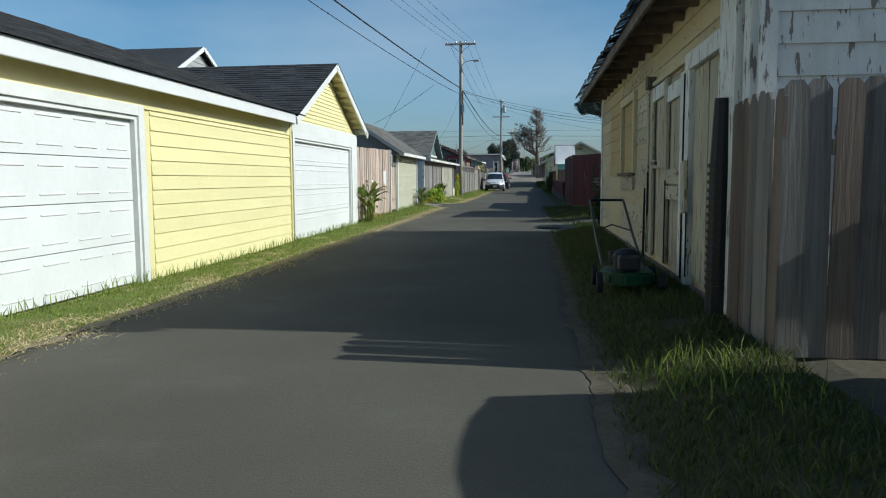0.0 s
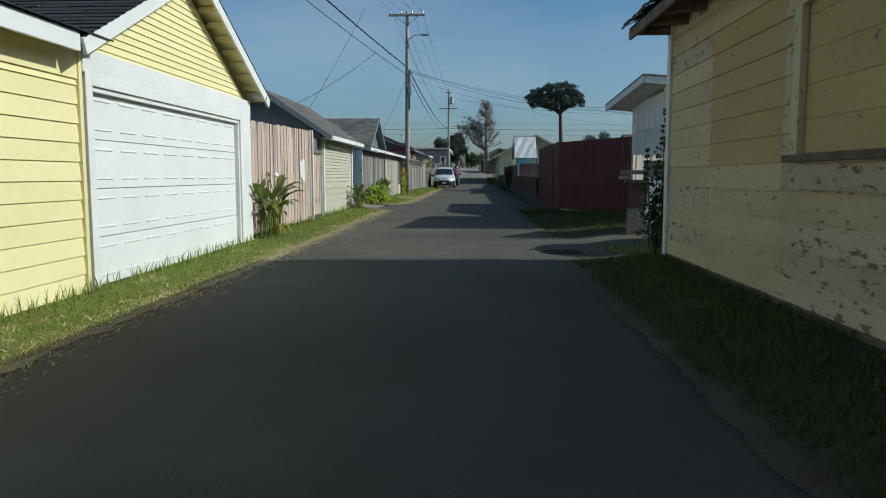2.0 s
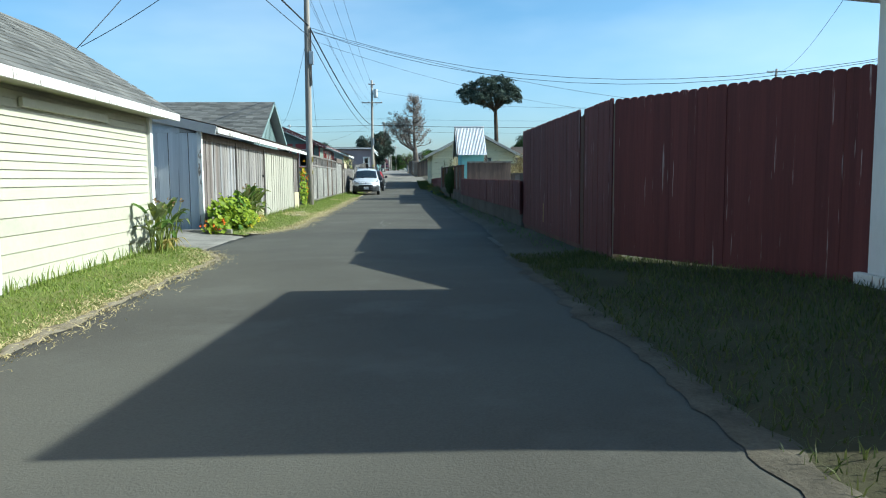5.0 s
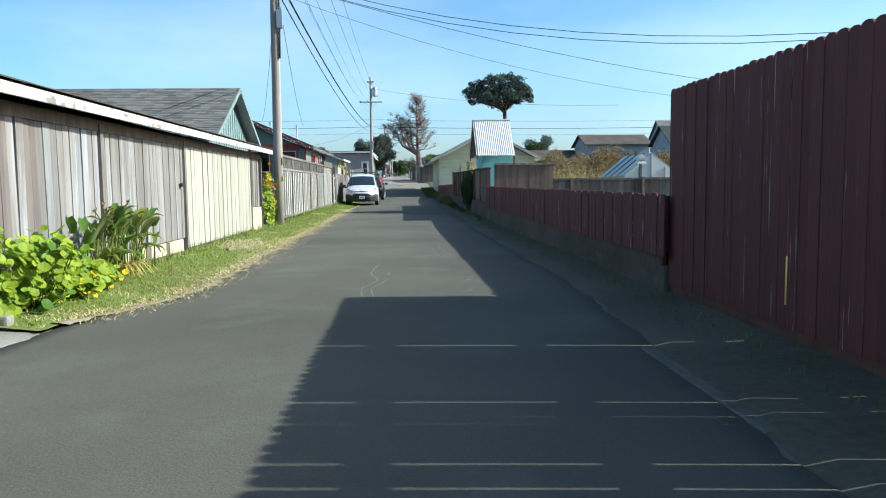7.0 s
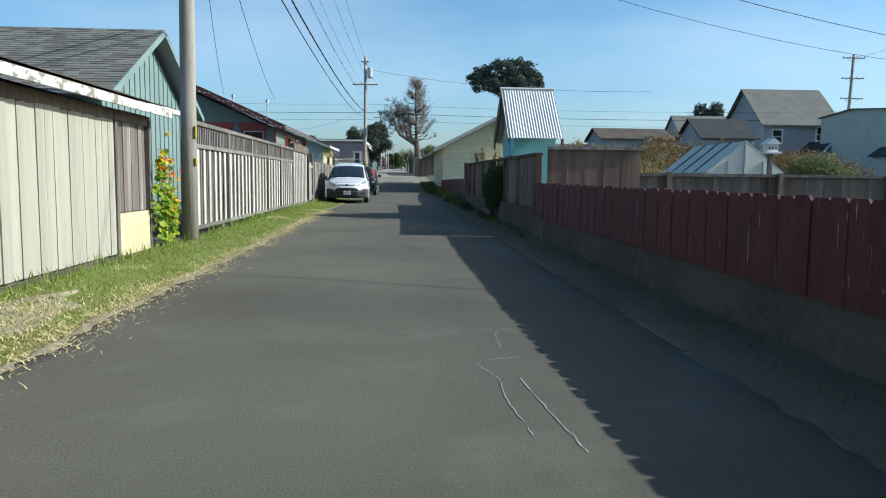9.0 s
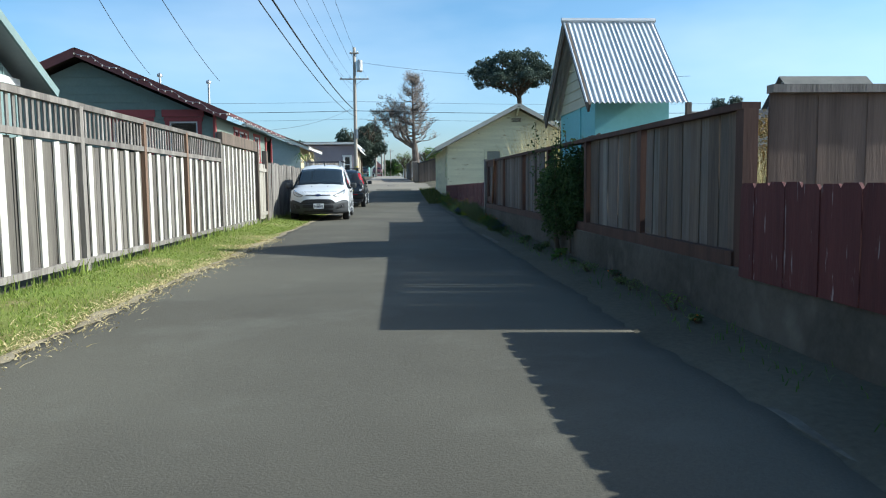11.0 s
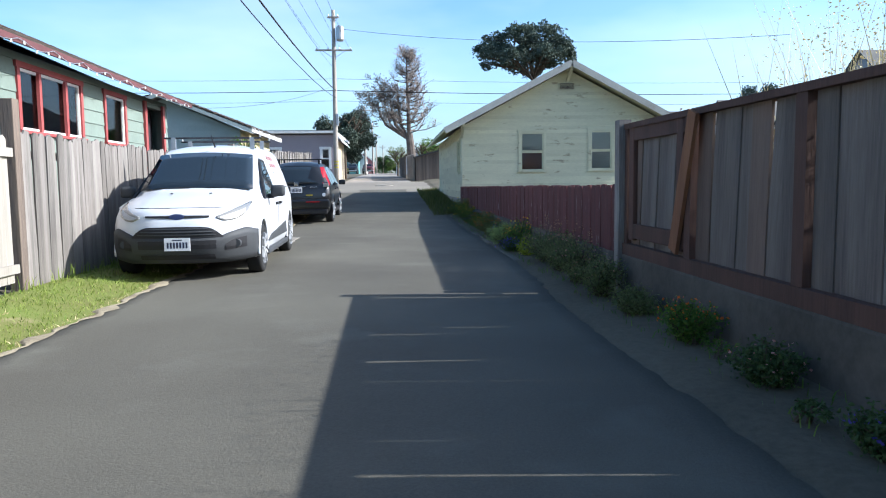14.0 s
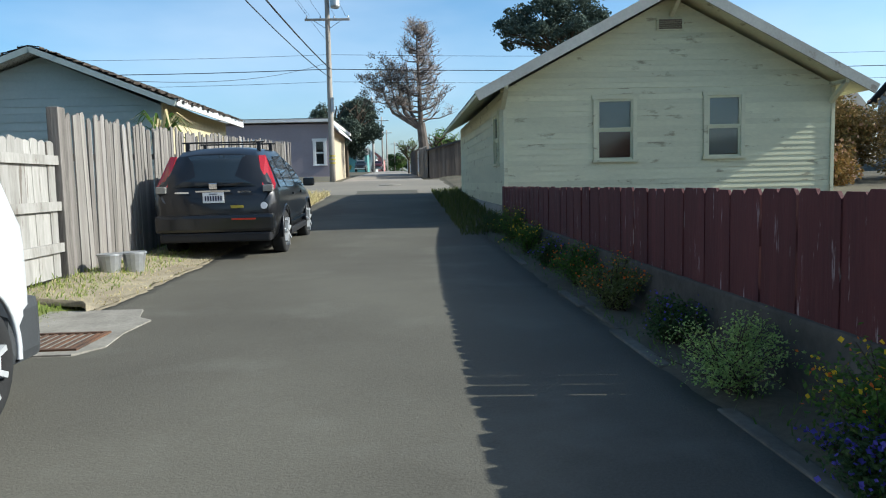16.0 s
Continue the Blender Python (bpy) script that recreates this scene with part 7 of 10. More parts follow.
        part("sill", boxed(min(s * 0.82, s * 0.925), max(s * 0.82, s * 0.925), 1.34, 3.64, 0.2, 0.27, bevel=0.02), grey_plastic, v, local=True)
        for y in (2.26, 2.66):
            part("door_handle", (lambda b: (box(b, min(s * 0.91, s * 0.945), max(s * 0.91, s * 0.945), y, y + 0.16, 0.86, 0.9, bevel=0.01), b)[1])(bmesh.new()), black_plastic, v, local=True)
        part("door_seam", boxed(min(s * 0.908, s * 0.9145), max(s * 0.908, s * 0.9145), 2.52, 2.528, 0.4, 0.86), dark_metal, v, local=True)
        for z, h, spans, m in ((1.545, 0.06, ((2.9, 3.2), (3.24, 3.54)), ink_red), (1.435, 0.052, ((2.96, 3.16), (3.2, 3.38), (3.42, 3.62)), ink_red), (1.395, 0.008, ((2.96, 3.6),), ink_red), (1.33, 0.022, ((3.06, 3.22), (3.26, 3.36), (3.4, 3.5)), distant_grey), (1.11, 0.02, ((3.6, 4.1),), grey_plastic)):
            for a, b in spans:
                side("lettering_bar", ((a, z), (b, z), (b, z + h), (a, z + h)), m, 0.014)
        arch(v, s * 0.912, 0.93, 0.37, s, car_white)
        arch(v, s * 0.912, 4.05, 0.37, s, car_white)
        wheel(v, s * 0.815, 0.93, 0.325, s, 9)
        wheel(v, s * 0.815, 4.05, 0.325, s, 9)
        part("bonnet_washer", boxed(s * 0.25 - 0.015, s * 0.25 + 0.015, 0.83, 0.85, 1.045, 1.06), black_plastic, v, local=True)
        part("wiper", tubed([(s * 0.1, 1.15, 1.115), (s * 0.58, 1.21, 1.13)], 0.008, 4), black_plastic, v, local=True)
    part("windscreen", patch([(-0.75, 1.18, 1.09), (0.75, 1.18, 1.09), (0.655, 1.88, 1.575), (-0.655, 1.88, 1.575)], 12, 6, 0.045, (0, -0.6, 0.8)), car_glass, v, "dark windscreen", local=True, smooth=True)
    part("rear_bumper", boxed(-0.9, 0.9, 4.36, 4.73, 0.24, 0.6, bevel=0.07), grey_plastic, v, local=True)
    part("aerial", tubed([(0.1, 1.95, 1.7), (0.08, 1.8, 1.86)], [0.014, 0.005], 6), black_plastic, v, local=True)
    for y in (2.3, 3.3):
        part("rack_bar", tubed([(-0.72, y, 1.85), (0.72, y, 1.85)], 0.016, 6), dark_metal, v, local=True)
        for s in (-1, 1):
            part("rack_foot", boxed(s * 0.58 - 0.03, s * 0.58 + 0.03, y - 0.03, y + 0.03, 1.68, 1.86), galvanised, v, local=True)
            part("rack_stop", tubed([(s * 0.7, y, 1.84), (s * 0.7, y, 1.92)], 0.012, 6), galvanised, v, local=True)
    v.scale.x = 0.975
    return v


def suv():
    c = thing("suv", (-1.7, 81.35, 0.05), "black compact suv with roof bars, parked by the fence", "car", turn=0.0)
    c.rotation_euler.x = radians(1.3)
    c.scale = (1.05, 1.05, 1.05)
    S = [(0.0, section(0.66, 0.42, 0.78, 0.76, 0.86, 0.7, 0.92, 0.01)),
         (0.06, section(0.78, 0.34, 0.86, 0.84, 0.96, 0.76, 1.03, 0.01)),
         (0.14, section(0.82, 0.28, 0.9, 0.87, 1.0, 0.74, 1.22, 0.02)),
         (0.34, section(0.83, 0.26, 0.905, 0.88, 1.02, 0.64, 1.54, 0.03)),
         (0.5, section(0.84, 0.26, 0.91, 0.885, 1.02, 0.6, 1.62, 0.03)),
         (1.3, section(0.84, 0.26, 0.91, 0.89, 1.0, 0.6, 1.655, 0.03)),
         (2.2, section(0.84, 0.26, 0.91, 0.89, 0.98, 0.6, 1.64, 0.03)),
         (2.7, section(0.84, 0.26, 0.91, 0.88, 0.97, 0.62, 1.52, 0.03)),
         (3.35, section(0.84, 0.26, 0.9, 0.86, 0.96, 0.76, 1.06, 0.03)),
         (4.1, section(0.82, 0.28, 0.87, 0.82, 0.86, 0.7, 0.92, 0.03)),
         (4.5, section(0.7, 0.36, 0.74, 0.66, 0.66, 0.5, 0.7, 0.02))]
    body = part("body", loft(S), car_black, c, local=True, smooth=True)
    cut_wheels(body, (0.82, 3.44), 0.39, 0.6, 1.2)
    part("rear_window", patch([(-0.66, 0.1, 1.07), (0.66, 0.1, 1.07), (0.56, 0.36, 1.52), (-0.56, 0.36, 1.52)], 8, 4, 0.05, (0, -0.85, 0.4)), car_glass, c, "dark rear window", local=True, smooth=True)
    part("wiper", tubed([(0.0, 0.03, 1.1), (0.42, 0.06, 1.14)], 0.009, 4), black_plastic, c, local=True)
    bm = bmesh.new()
    box(bm, -0.86, 0.86, -0.07, 0.2, 0.42, 0.68, bevel=0.05)
    part("bumper", bm, car_black, c, local=True)
    bm = bmesh.new()
    box(bm, -0.8, 0.8, -0.06, 0.2, 0.28, 0.42, bevel=0.03)
    part("lower_bumper", bm, black_plastic, c, local=True)
    plate(c, 0.0, -0.04, 0.93, -1)
    part("badge", boxed(-0.06, 0.06, -0.03, -0.01, 1.05, 1.14, bevel=0.008), chrome, c, local=True)
    part("handle_bar", boxed(-0.25, 0.25, -0.045, -0.02, 1.01, 1.035), chrome, c, local=True)
    part("sticker", boxed(0.24, 0.42, -0.035, -0.025, 0.77, 0.81), leaf_yellow, c, "small yellow sticker", local=True)
    part("sticker", tubed([(0.72, -0.035, 0.8), (0.72, -0.025, 0.8)], 0.05, 14), plate_white, c, "round white sticker", local=True)
    part("tail_trim", boxed(0.25, 0.6, -0.075, -0.06, 0.6, 0.625), lamp_red, c, local=True)
    for s in (-1, 1):
        part("lettering_bar", boxed(s * 0.45 - 0.1, s * 0.45 + 0.1, -0.035, -0.03, 0.995, 1.02), chrome, c, local=True)
        bm = bmesh.new()
        f = bm.faces.new([bm.verts.new((s * x, y, z)) for x, y, z in ((0.66, 0.03, 0.9), (0.84, 0.09, 0.92), (0.865, 0.2, 1.1), (0.7, 0.39, 1.53), (0.6, 0.36, 1.53), (0.68, 0.12, 1.12))])
        r = bmesh.ops.extrude_face_region(bm, geom=[f])
        for q in r["geom"]:
            if isinstance(q, bmesh.types.BMVert):
                q.co += Vector((s * 0.006, -0.012, 0.004))
        t = part("tail_lamp", bm, lamp_red, c, "tall red tail lamp", local=True)
        part("reverse_lamp", boxed(min(s * 0.7, s * 0.845), max(s * 0.7, s * 0.845), 0.03, 0.14, 1.0, 1.1, bevel=0.012), lamp_clear, t, local=True)
        for pts in (((0.45, 1.05), (1.0, 1.05), (1.0, 1.5), (0.62, 1.48)), ((1.06, 1.04), (1.95, 1.02), (1.9, 1.54), (1.06, 1.52)), ((2.02, 1.02), (2.95, 1.0), (2.55, 1.36), (2.0, 1.52))):
            bm = bmesh.new()
            vs = []
            for y, z in pts:
                w = 0.9 - (z - 1.0) * 0.46
                vs.append(bm.verts.new((s * (w + 0.003), y, z)))
            f = bm.faces.new(vs)
            r = bmesh.ops.extrude_face_region(bm, geom=[f])
            for q in r["geom"]:
                if isinstance(q, bmesh.types.BMVert):
                    q.co.x += s * 0.012
            part("side_window", bm, car_glass, c, local=True)
        part("mirror", (lambda b: (box(b, min(s * 0.92, s * 1.12), max(s * 0.92, s * 1.12), 2.75, 2.88, 1.0, 1.15, bevel=0.03), b)[1])(bmesh.new()), car_black, c, local=True)
        part("sill", boxed(min(s * 0.84, s * 0.915), max(s * 0.84, s * 0.915), 1.2, 3.1, 0.26, 0.36, bevel=0.02), black_plastic, c, local=True)
        for y in (1.5, 2.4):
            part("door_handle", boxed(min(s * 0.91, s * 0.935), max(s * 0.91, s * 0.935), y, y + 0.16, 0.9, 0.935), car_black, c, local=True)
        part("side_moulding", boxed(min(s * 0.905, s * 0.92), max(s * 0.905, s * 0.92), 1.2, 3.0, 0.46, 0.5), chrome, c, local=True)
        arch(c, s * 0.912, 0.82, 0.39, s, car_black)
        arch(c, s * 0.912, 3.44, 0.39, s, car_black)
        wheel(c, s * 0.8, 0.82, 0.345, s, 7)
        wheel(c, s * 0.8, 3.44, 0.345, s, 7)
        part("exhaust", tubed([(s * 0.4, -0.02, 0.3), (s * 0.4, 0.3, 0.3)], 0.03), dark_metal, c, local=True)
    for y in (0.75, 1.75):
        part("rack_bar", tubed([(-0.62, y, 1.745), (0.62, y, 1.745)], 0.014, 6), black_plastic, c, local=True)
        for s in (-1, 1):
            part("rack_foot", boxed(s * 0.54 - 0.025, s * 0.54 + 0.025, y - 0.03, y + 0.03, 1.6, 1.75), black_plastic, c, local=True)
    return c


def sedan():
    c = thing("sedan", (3.5, 19.9, 0.03), "white sedan parked nose-in on the driveway", "car", turn=-88)
    S = []
    for y in (0.012, 0.04, 0.08, 0.13, 0.2, 0.3, 0.44, 0.6):
        top = hood_at(y, TAIL)
        low = 0.34 if y < 0.1 else 0.26
        ring = [(0, low)]
        for f in (0.0, 0.12, 0.26, 0.42, 0.58, 0.72, 0.83, 0.9, 0.95, 0.985, 1.0):
            z = low + (top - low) * f
            w = 0.89 * clamp((y - nose_at(0, z, TAIL)) / 0.42, 0.0, 1) ** (1 / 3.0)
            ring.append((0 if f == 1.0 else max(w, 0.02), z))
        S.append((y, ring))

    def cab(y, wtop, ztop, belt=0.93, pinch=0.0, low=0.24):
        k = 1 - pinch
        zs = [belt + (ztop - 0.05 - belt) * q for q in (0.0, 0.5, 1.0)]
        ws = [0.865 + (wtop + 0.01 - 0.865) * q for q in (0.0, 0.5, 1.0)]
        return (y, [(0, low), (0.8 * k, low), (0.87 * k, 0.33), (0.895 * k, 0.5), (0.895 * k, 0.66), (0.885 * k, 0.82), (ws[0] * k, zs[0]), ((ws[1] + 0.01) * k, zs[1]), (ws[2] * k, zs[2]), (wtop * 0.9 * k, ztop - 0.012), (wtop * 0.55 * k, ztop + 0.015), (0, ztop + 0.03)])
    S += [cab(0.72, 0.72, 1.07), cab(1.1, 0.64, 1.28), cab(1.5, 0.58, 1.42), cab(2.0, 0.56, 1.46), cab(2.6, 0.57, 1.43), cab(3.2, 0.7, 1.1, 0.92), cab(3.9, 0.7, 0.95, 0.86, 0.05), cab(4.35, 0.6, 0.8, 0.72, 0.2, 0.3), cab(4.55, 0.4, 0.68, 0.62, 0.45, 0.36)]
    body = part("body", loft(S), car_white, c, local=True, smooth=True)
    cut_wheels(body, (0.95, 3.6), 0.355, 0.6, 1.2)
    part("rear_window", patch([(-0.66, 0.74, 1.09), (0.66, 0.74, 1.09), (0.53, 1.46, 1.42), (-0.53, 1.46, 1.42)], 8, 4, 0.04, (0, -0.42, 0.9)), car_glass, c, local=True, smooth=True)
    for z, w in ((0.4, 0.76), (0.62, 0.62)):
        part("seam", tubed([(x * w, nose_at(x * w, z, TAIL) - 0.001, z + 0.05 * abs(x) ** 3) for x in [i / 6 - 1 for i in range(13)]], 0.006, 5), dark_metal, c, local=True)
    part("chrome_strip", nose_patch(-0.46, 0.46, between((0, 0.868), (0.5, 0.872)), between((0, 0.905), (0.5, 0.905)), 0.014, 12, 1, 0.03, TAIL), chrome, c, local=True)
    part("badge", boxed(-0.08, 0.08, -0.005, 0.06, 0.96, 1.0, bevel=0.006), chrome, c, local=True)
    plate(c, 0.0, nose_at(0, 0.74, TAIL) - 0.012, 0.74, -1)
    for s in (-1, 1):
        lamp = part("tail_lamp", nose_patch(s * 0.48, s * 0.84, between((0.48, 0.74), (0.84, 0.72)), between((0.48, 0.92), (0.7, 0.95), (0.84, 0.93)), 0.014, 10, 4, 0.04, TAIL), lamp_red, c, "large red tail lamp", local=True, smooth=True)
        part("reverse_lamp", nose_patch(s * 0.5, s * 0.62, lambda x: 0.755, lambda x: 0.79, 0.02, 4, 1, 0.02, TAIL), lamp_clear, lamp, local=True)
        for pts in (((1.15, 0.98), (1.95, 0.97), (1.9, 1.36), (1.5, 1.32)), ((2.0, 0.97), (3.0, 0.95), (2.6, 1.3), (1.98, 1.37))):
            bm = bmesh.new()
            f = bm.faces.new([bm.verts.new((s * (0.865 - (z - 0.93) * 0.62 + 0.012), y, z)) for y, z in pts])
            r = bmesh.ops.extrude_face_region(bm, geom=[f])
            for q in r["geom"]:
                if isinstance(q, bmesh.types.BMVert):
                    q.co.x += s * 0.012
            part("side_window", bm, car_glass, c, local=True)
        arch(c, s * 0.895, 0.95, 0.355, s, car_white)
        arch(c, s * 0.895, 3.6, 0.355, s, car_white)
        wheel(c, s * 0.79, 0.95, 0.31, s, 5)
        wheel(c, s * 0.79, 3.6, 0.31, s, 5)
    return c


van()
parked = suv()
sedan()
copy_thing(parked, pose(4.05, 4.8, 0.13, 0, 0, -90))["label"] = "black suv parked beside the lane behind the old fence"

# ---- poles and wires ----
def utility_pole(x, y, z0, z1, r, label, lean=(0, 0)):
    p = thing("utility_pole", (x, y, z0), label, "utility pole", "utility poles")
    h = z1 - z0
    part("pole", tubed([(x + lean[0] * k, y + lean[1] * k, z0 - 0.3 + (h + 0.3) * k) for k in (0, 0.25, 0.5, 0.75, 1)], [r, r * 0.95, r * 0.88, r * 0.8, r * 0.72], 14), pole_wood, p, smooth=True)
    return p


def crossarm(p, x, y, z, half, n=4):
    a = part("crossarm", boxed(x - half, x + half, y - 0.16, y - 0.07, z - 0.06, z + 0.06, bevel=0.01), pole_wood, p)
    for i in range(n):
        u = x - half + 0.1 + i * (2 * half - 0.2) / (n - 1)
        part("insulator", tubed([(u, y - 0.115, z + 0.06), (u, y - 0.115, z + 0.12), (u, y - 0.115, z + 0.2)], [0.02, 0.045, 0.03], 8), galvanised, a)
    for s in (-1, 1):
        bm = bmesh.new()
        beam(bm, (x, y - 0.09, z - 0.55), (x + s * half * 0.6, y - 0.09, z - 0.06), 0.02, 0.03)
        part("brace", bm, galvanised, a)


p1 = utility_pole(-2.9, 50.5, 0.1, 10.05, 0.135, "weathered wooden utility pole with a crossarm and street lamp", (0.06, 0))
crossarm(p1, -2.86, 50.5, 9.85, 1.0)
part("lamp_arm", tubed([(-2.85, 50.45, 8.5), (-2.5, 50.4, 8.75), (-1.95, 50.35, 8.8)], 0.025), galvanised, p1)
part("lamp_head", (lambda b: (box(b, -2.05, -1.65, 50.26, 50.44, 8.72, 8.83, bevel=0.03), b)[1])(bmesh.new()), galvanised, p1)
part("riser", tubed([(-2.73, 50.42, 4.7), (-2.72, 50.42, 6.9)], 0.03), dark_metal, p1)
part("terminal_box", boxed(-2.78, -2.62, 50.26, 50.4, 5.5, 6.0, bevel=0.01), galvanised, p1)
part("marker", boxed(-2.765, -2.75, 50.4, 50.5, 1.75, 1.95), leaf_yellow, p1, "small yellow tag")
part("marker", boxed(-2.765, -2.75, 50.4, 50.5, 1.3, 1.42), leaf_yellow, p1, "small yellow tag")
p2 = utility_pole(-2.85, 112.4, 1.25, 13.0, 0.17, "wooden utility pole with a transformer beside the street", (0.05, 0))
crossarm(p2, -2.81, 112.4, 10.3, 1.25)
crossarm(p2, -2.81, 112.4, 12.5, 0.4, 2)
part("transformer", tubed([(-2.35, 112.2, 10.9), (-2.35, 112.2, 11.0), (-2.35, 112.2, 11.8), (-2.35, 112.2, 11.9)], [0.22, 0.27, 0.27, 0.2], 14), galvanised, p2)
part("terminal_box", boxed(-2.75, -2.6, 112.1, 112.3, 5.2, 6.0), galvanised, p2)
for i in range(3):
    part("marker", tubed([(-2.83, 112.4, 2.3 + i * 0.2), (-2.83, 112.4, 2.38 + i * 0.2)], 0.18, 12), leaf_yellow, p2, "yellow reflective band")
p0 = utility_pole(-7.5, -9.5, 0, 10.2, 0.155, "wooden utility pole behind the garages")
crossarm(p0, -7.5, -9.5, 9.9, 1.0)
for x, y, z1 in ((-2.6, 165, 10), (-2.4, 200, 10.5), (-2.5, 240, 11), (-1.5, 300, 11.5)):
    q = utility_pole(x, y, rise(y), z1 + 2, 0.16, "distant wooden utility pole along the gravel lane")
    crossarm(q, x, y, z1 + 1.3, 1.2)
p3 = utility_pole(50.0, 118.0, 1.5, 15.2, 0.2, "wooden utility pole with three crossarms beyond the gardens", (0.5, 0))
for z in (14.8, 12.6, 10.4):
    crossarm(p3, 50.45, 118.0, z, 1.3)
p4 = utility_pole(64.0, 112.4, 1.25, 9.6, 0.17, "wooden utility pole beside the street")
p5 = utility_pole(-34.0, 112.4, 1.25, 9.9, 0.17, "wooden utility pole beside the street")


def wire(a, b, sag, r=0.012, label="thin dark overhead wire between the poles", n=14):
    a, b = Vector(a), Vector(b)
    w = part("overhead_wire", tubed([a.lerp(b, i / n) - Vector((0, 0, sag * 4 * (i / n) * (1 - i / n))) for i in range(n + 1)], r, 5), wire_black, None, smooth=True)
    tagged(w, label, "wire", "overhead wires")


for dx in (-0.8, -0.3, 0.35, 0.85):
    wire((-7.5 + dx, -9.6, 10.1), (-2.86 + dx, 50.4, 10.05), 0.9, 0.008)
    wire((-2.86 + dx, 50.4, 10.05), (-2.81 + dx * 1.2, 112.3, 10.5), 0.9, 0.008)
wire((-7.4, -9.5, 8.2), (-2.8, 50.5, 7.0), 0.5, 0.03, "thick black cable bundle between the poles")
wire((-2.8, 50.5, 7.0), (-2.75, 112.4, 7.6), 0.8, 0.03, "thick black cable bundle between the poles")
wire((-2.8, 50.5, 6.6), (-2.75, 112.4, 7.1), 1.0, 0.018)
wire((-7.3, -9.5, 7.8), (-2.8, 50.5, 6.6), 0.7, 0.014)
for z, x1 in ((7.6, 110), (6.9, 110), (8.4, 110)):
    wire((-34, 112.4, z + 0.4), (-2.85, 112.4, z), 0.3, 0.022 if z == 7.6 else 0.01)
    wire((-2.85, 112.4, z), (64, 112.4, z + 0.8), 0.7, 0.022 if z == 7.6 else 0.01)
    wire((64, 112.4, z + 0.8), (120, 112.4, z + 1.0), 0.6, 0.012)
wire((-2.8, 50.5, 6.8), (20.1, 57.5, 4.3), 0.65, 0.008)
wire((-2.8, 50.5, 6.95), (18.6, 39.6, 5.2), 1.84, 0.008)
wire((-2.8, 50.5, 6.85), (18.7, 39.5, 5.3), 2.0, 0.008)
wire((-2.8, 50.5, 6.5), (16.6, 55.3, 3.85), 0.9, 0.005)
wire((-2.8, 50.5, 6.9), (-7.4, 72.6, 4.85), 0.6, 0.008)
wire((-2.8, 50.5, 6.9), (-5.0, 72.0, 4.55), 0.5, 0.008)
wire((-2.7, 36.1, 5.5), (-5.7, 36.6, 3.78), 0.1, 0.008)
wire((-3.4, 38.4, 7.6), (-4.75, 34.1, 3.3), 0.1, 0.008)
wire((-2.75, 112.4, 8.0), (-8.0, 92.0, 4.4), 0.5, 0.01)
wire((-2.75, 112.4, 11.8), (20, 95, 8.0), 0.6, 0.012)
wire((50.4, 118, 14.9), (18, 48, 9.0), 1.2, 0.012)
wire((-2.8, 50.5, 8.2), (-2.75, 112.4, 9.0), 0.9, 0.008)

# ---- plants ----
def blades(name, spots, mat, label, h=(0.06, 0.16), w=0.012, lean=0.5, category="grass"):
    """Grass: one bent blade at each spot (x, y, z)."""
    vs, fs = [], []
    for x, y, z in spots:
        a = R.uniform(0, 6.283)
        hh, ww = R.uniform(*h), w * R.uniform(0.7, 1.4)
        c, s = math.cos(a), math.sin(a)
        d = R.uniform(0.1, lean) * hh
        b = R.uniform(0, 6.283)
        dx, dy = d * math.cos(b), d * math.sin(b)
        n = len(vs)
        vs += [(x - c * ww, y - s * ww, z - 0.01), (x + c * ww, y + s * ww, z - 0.01), (x + dx * 0.4 + c * ww * 0.7, y + dy * 0.4 + s * ww * 0.7, z + hh * 0.6), (x + dx * 0.4 - c * ww * 0.7, y + dy * 0.4 - s * ww * 0.7, z + hh * 0.6), (x + dx, y + dy, z + hh)]
        fs += [(n, n + 1, n + 2, n + 3), (n + 3, n + 2, n + 4)]
    ob = pydata(name, vs, fs, mat)
    return tagged(ob, label, category, kind="stuff")


def leaf_mesh(name, pts, size, mat, parent, label="", droop=0.3, ratio=0.6, fold=0.25):
    """A folded diamond leaf at each point, turned its own way; one mesh."""
    vs, fs = [], []
    for p in pts:
        s = size * R.uniform(0.6, 1.35)
        d = Vector((R.gauss(0, 1), R.gauss(0, 1), R.gauss(0, 0.7) - droop)).normalized()
        u = d.cross(Vector((R.gauss(0, 1), R.gauss(0, 1), R.gauss(0, 1)))).normalized()
        n = d.cross(u)
        p = Vector(p)
        k = len(vs)
        vs += [p - d * s * 0.5, p + u * s * ratio * 0.5 + n * s * fold * 0.4, p + d * s * 0.5, p - u * s * ratio * 0.5 + n * s * fold * 0.4, p - n * s * 0.05]
        fs += [(k, k + 1, k + 4), (k + 1, k + 2, k + 4), (k + 2, k + 3, k + 4), (k + 3, k, k + 4)]
    return pydata(name, vs, fs, mat, parent, label)


def blob(cx, cy, cz, rx, ry, rz, n, shell=0.55):
    """Points in an uneven rounded volume, thicker near its skin."""
    out = []
    while len(out) < n:
        v = Vector((R.gauss(0, 1), R.gauss(0, 1), R.gauss(0, 1))).normalized()
        k = 0.78 + 0.45 * noise.noise((v.x * 1.9 + cx, v.y * 1.9 + cy, v.z * 1.9 + cz))
        q = v * k * (shell + (1 - shell) * R.random())
        out.append((cx + q.x * rx, cy + q.y * ry, cz + q.z * rz))
    return out


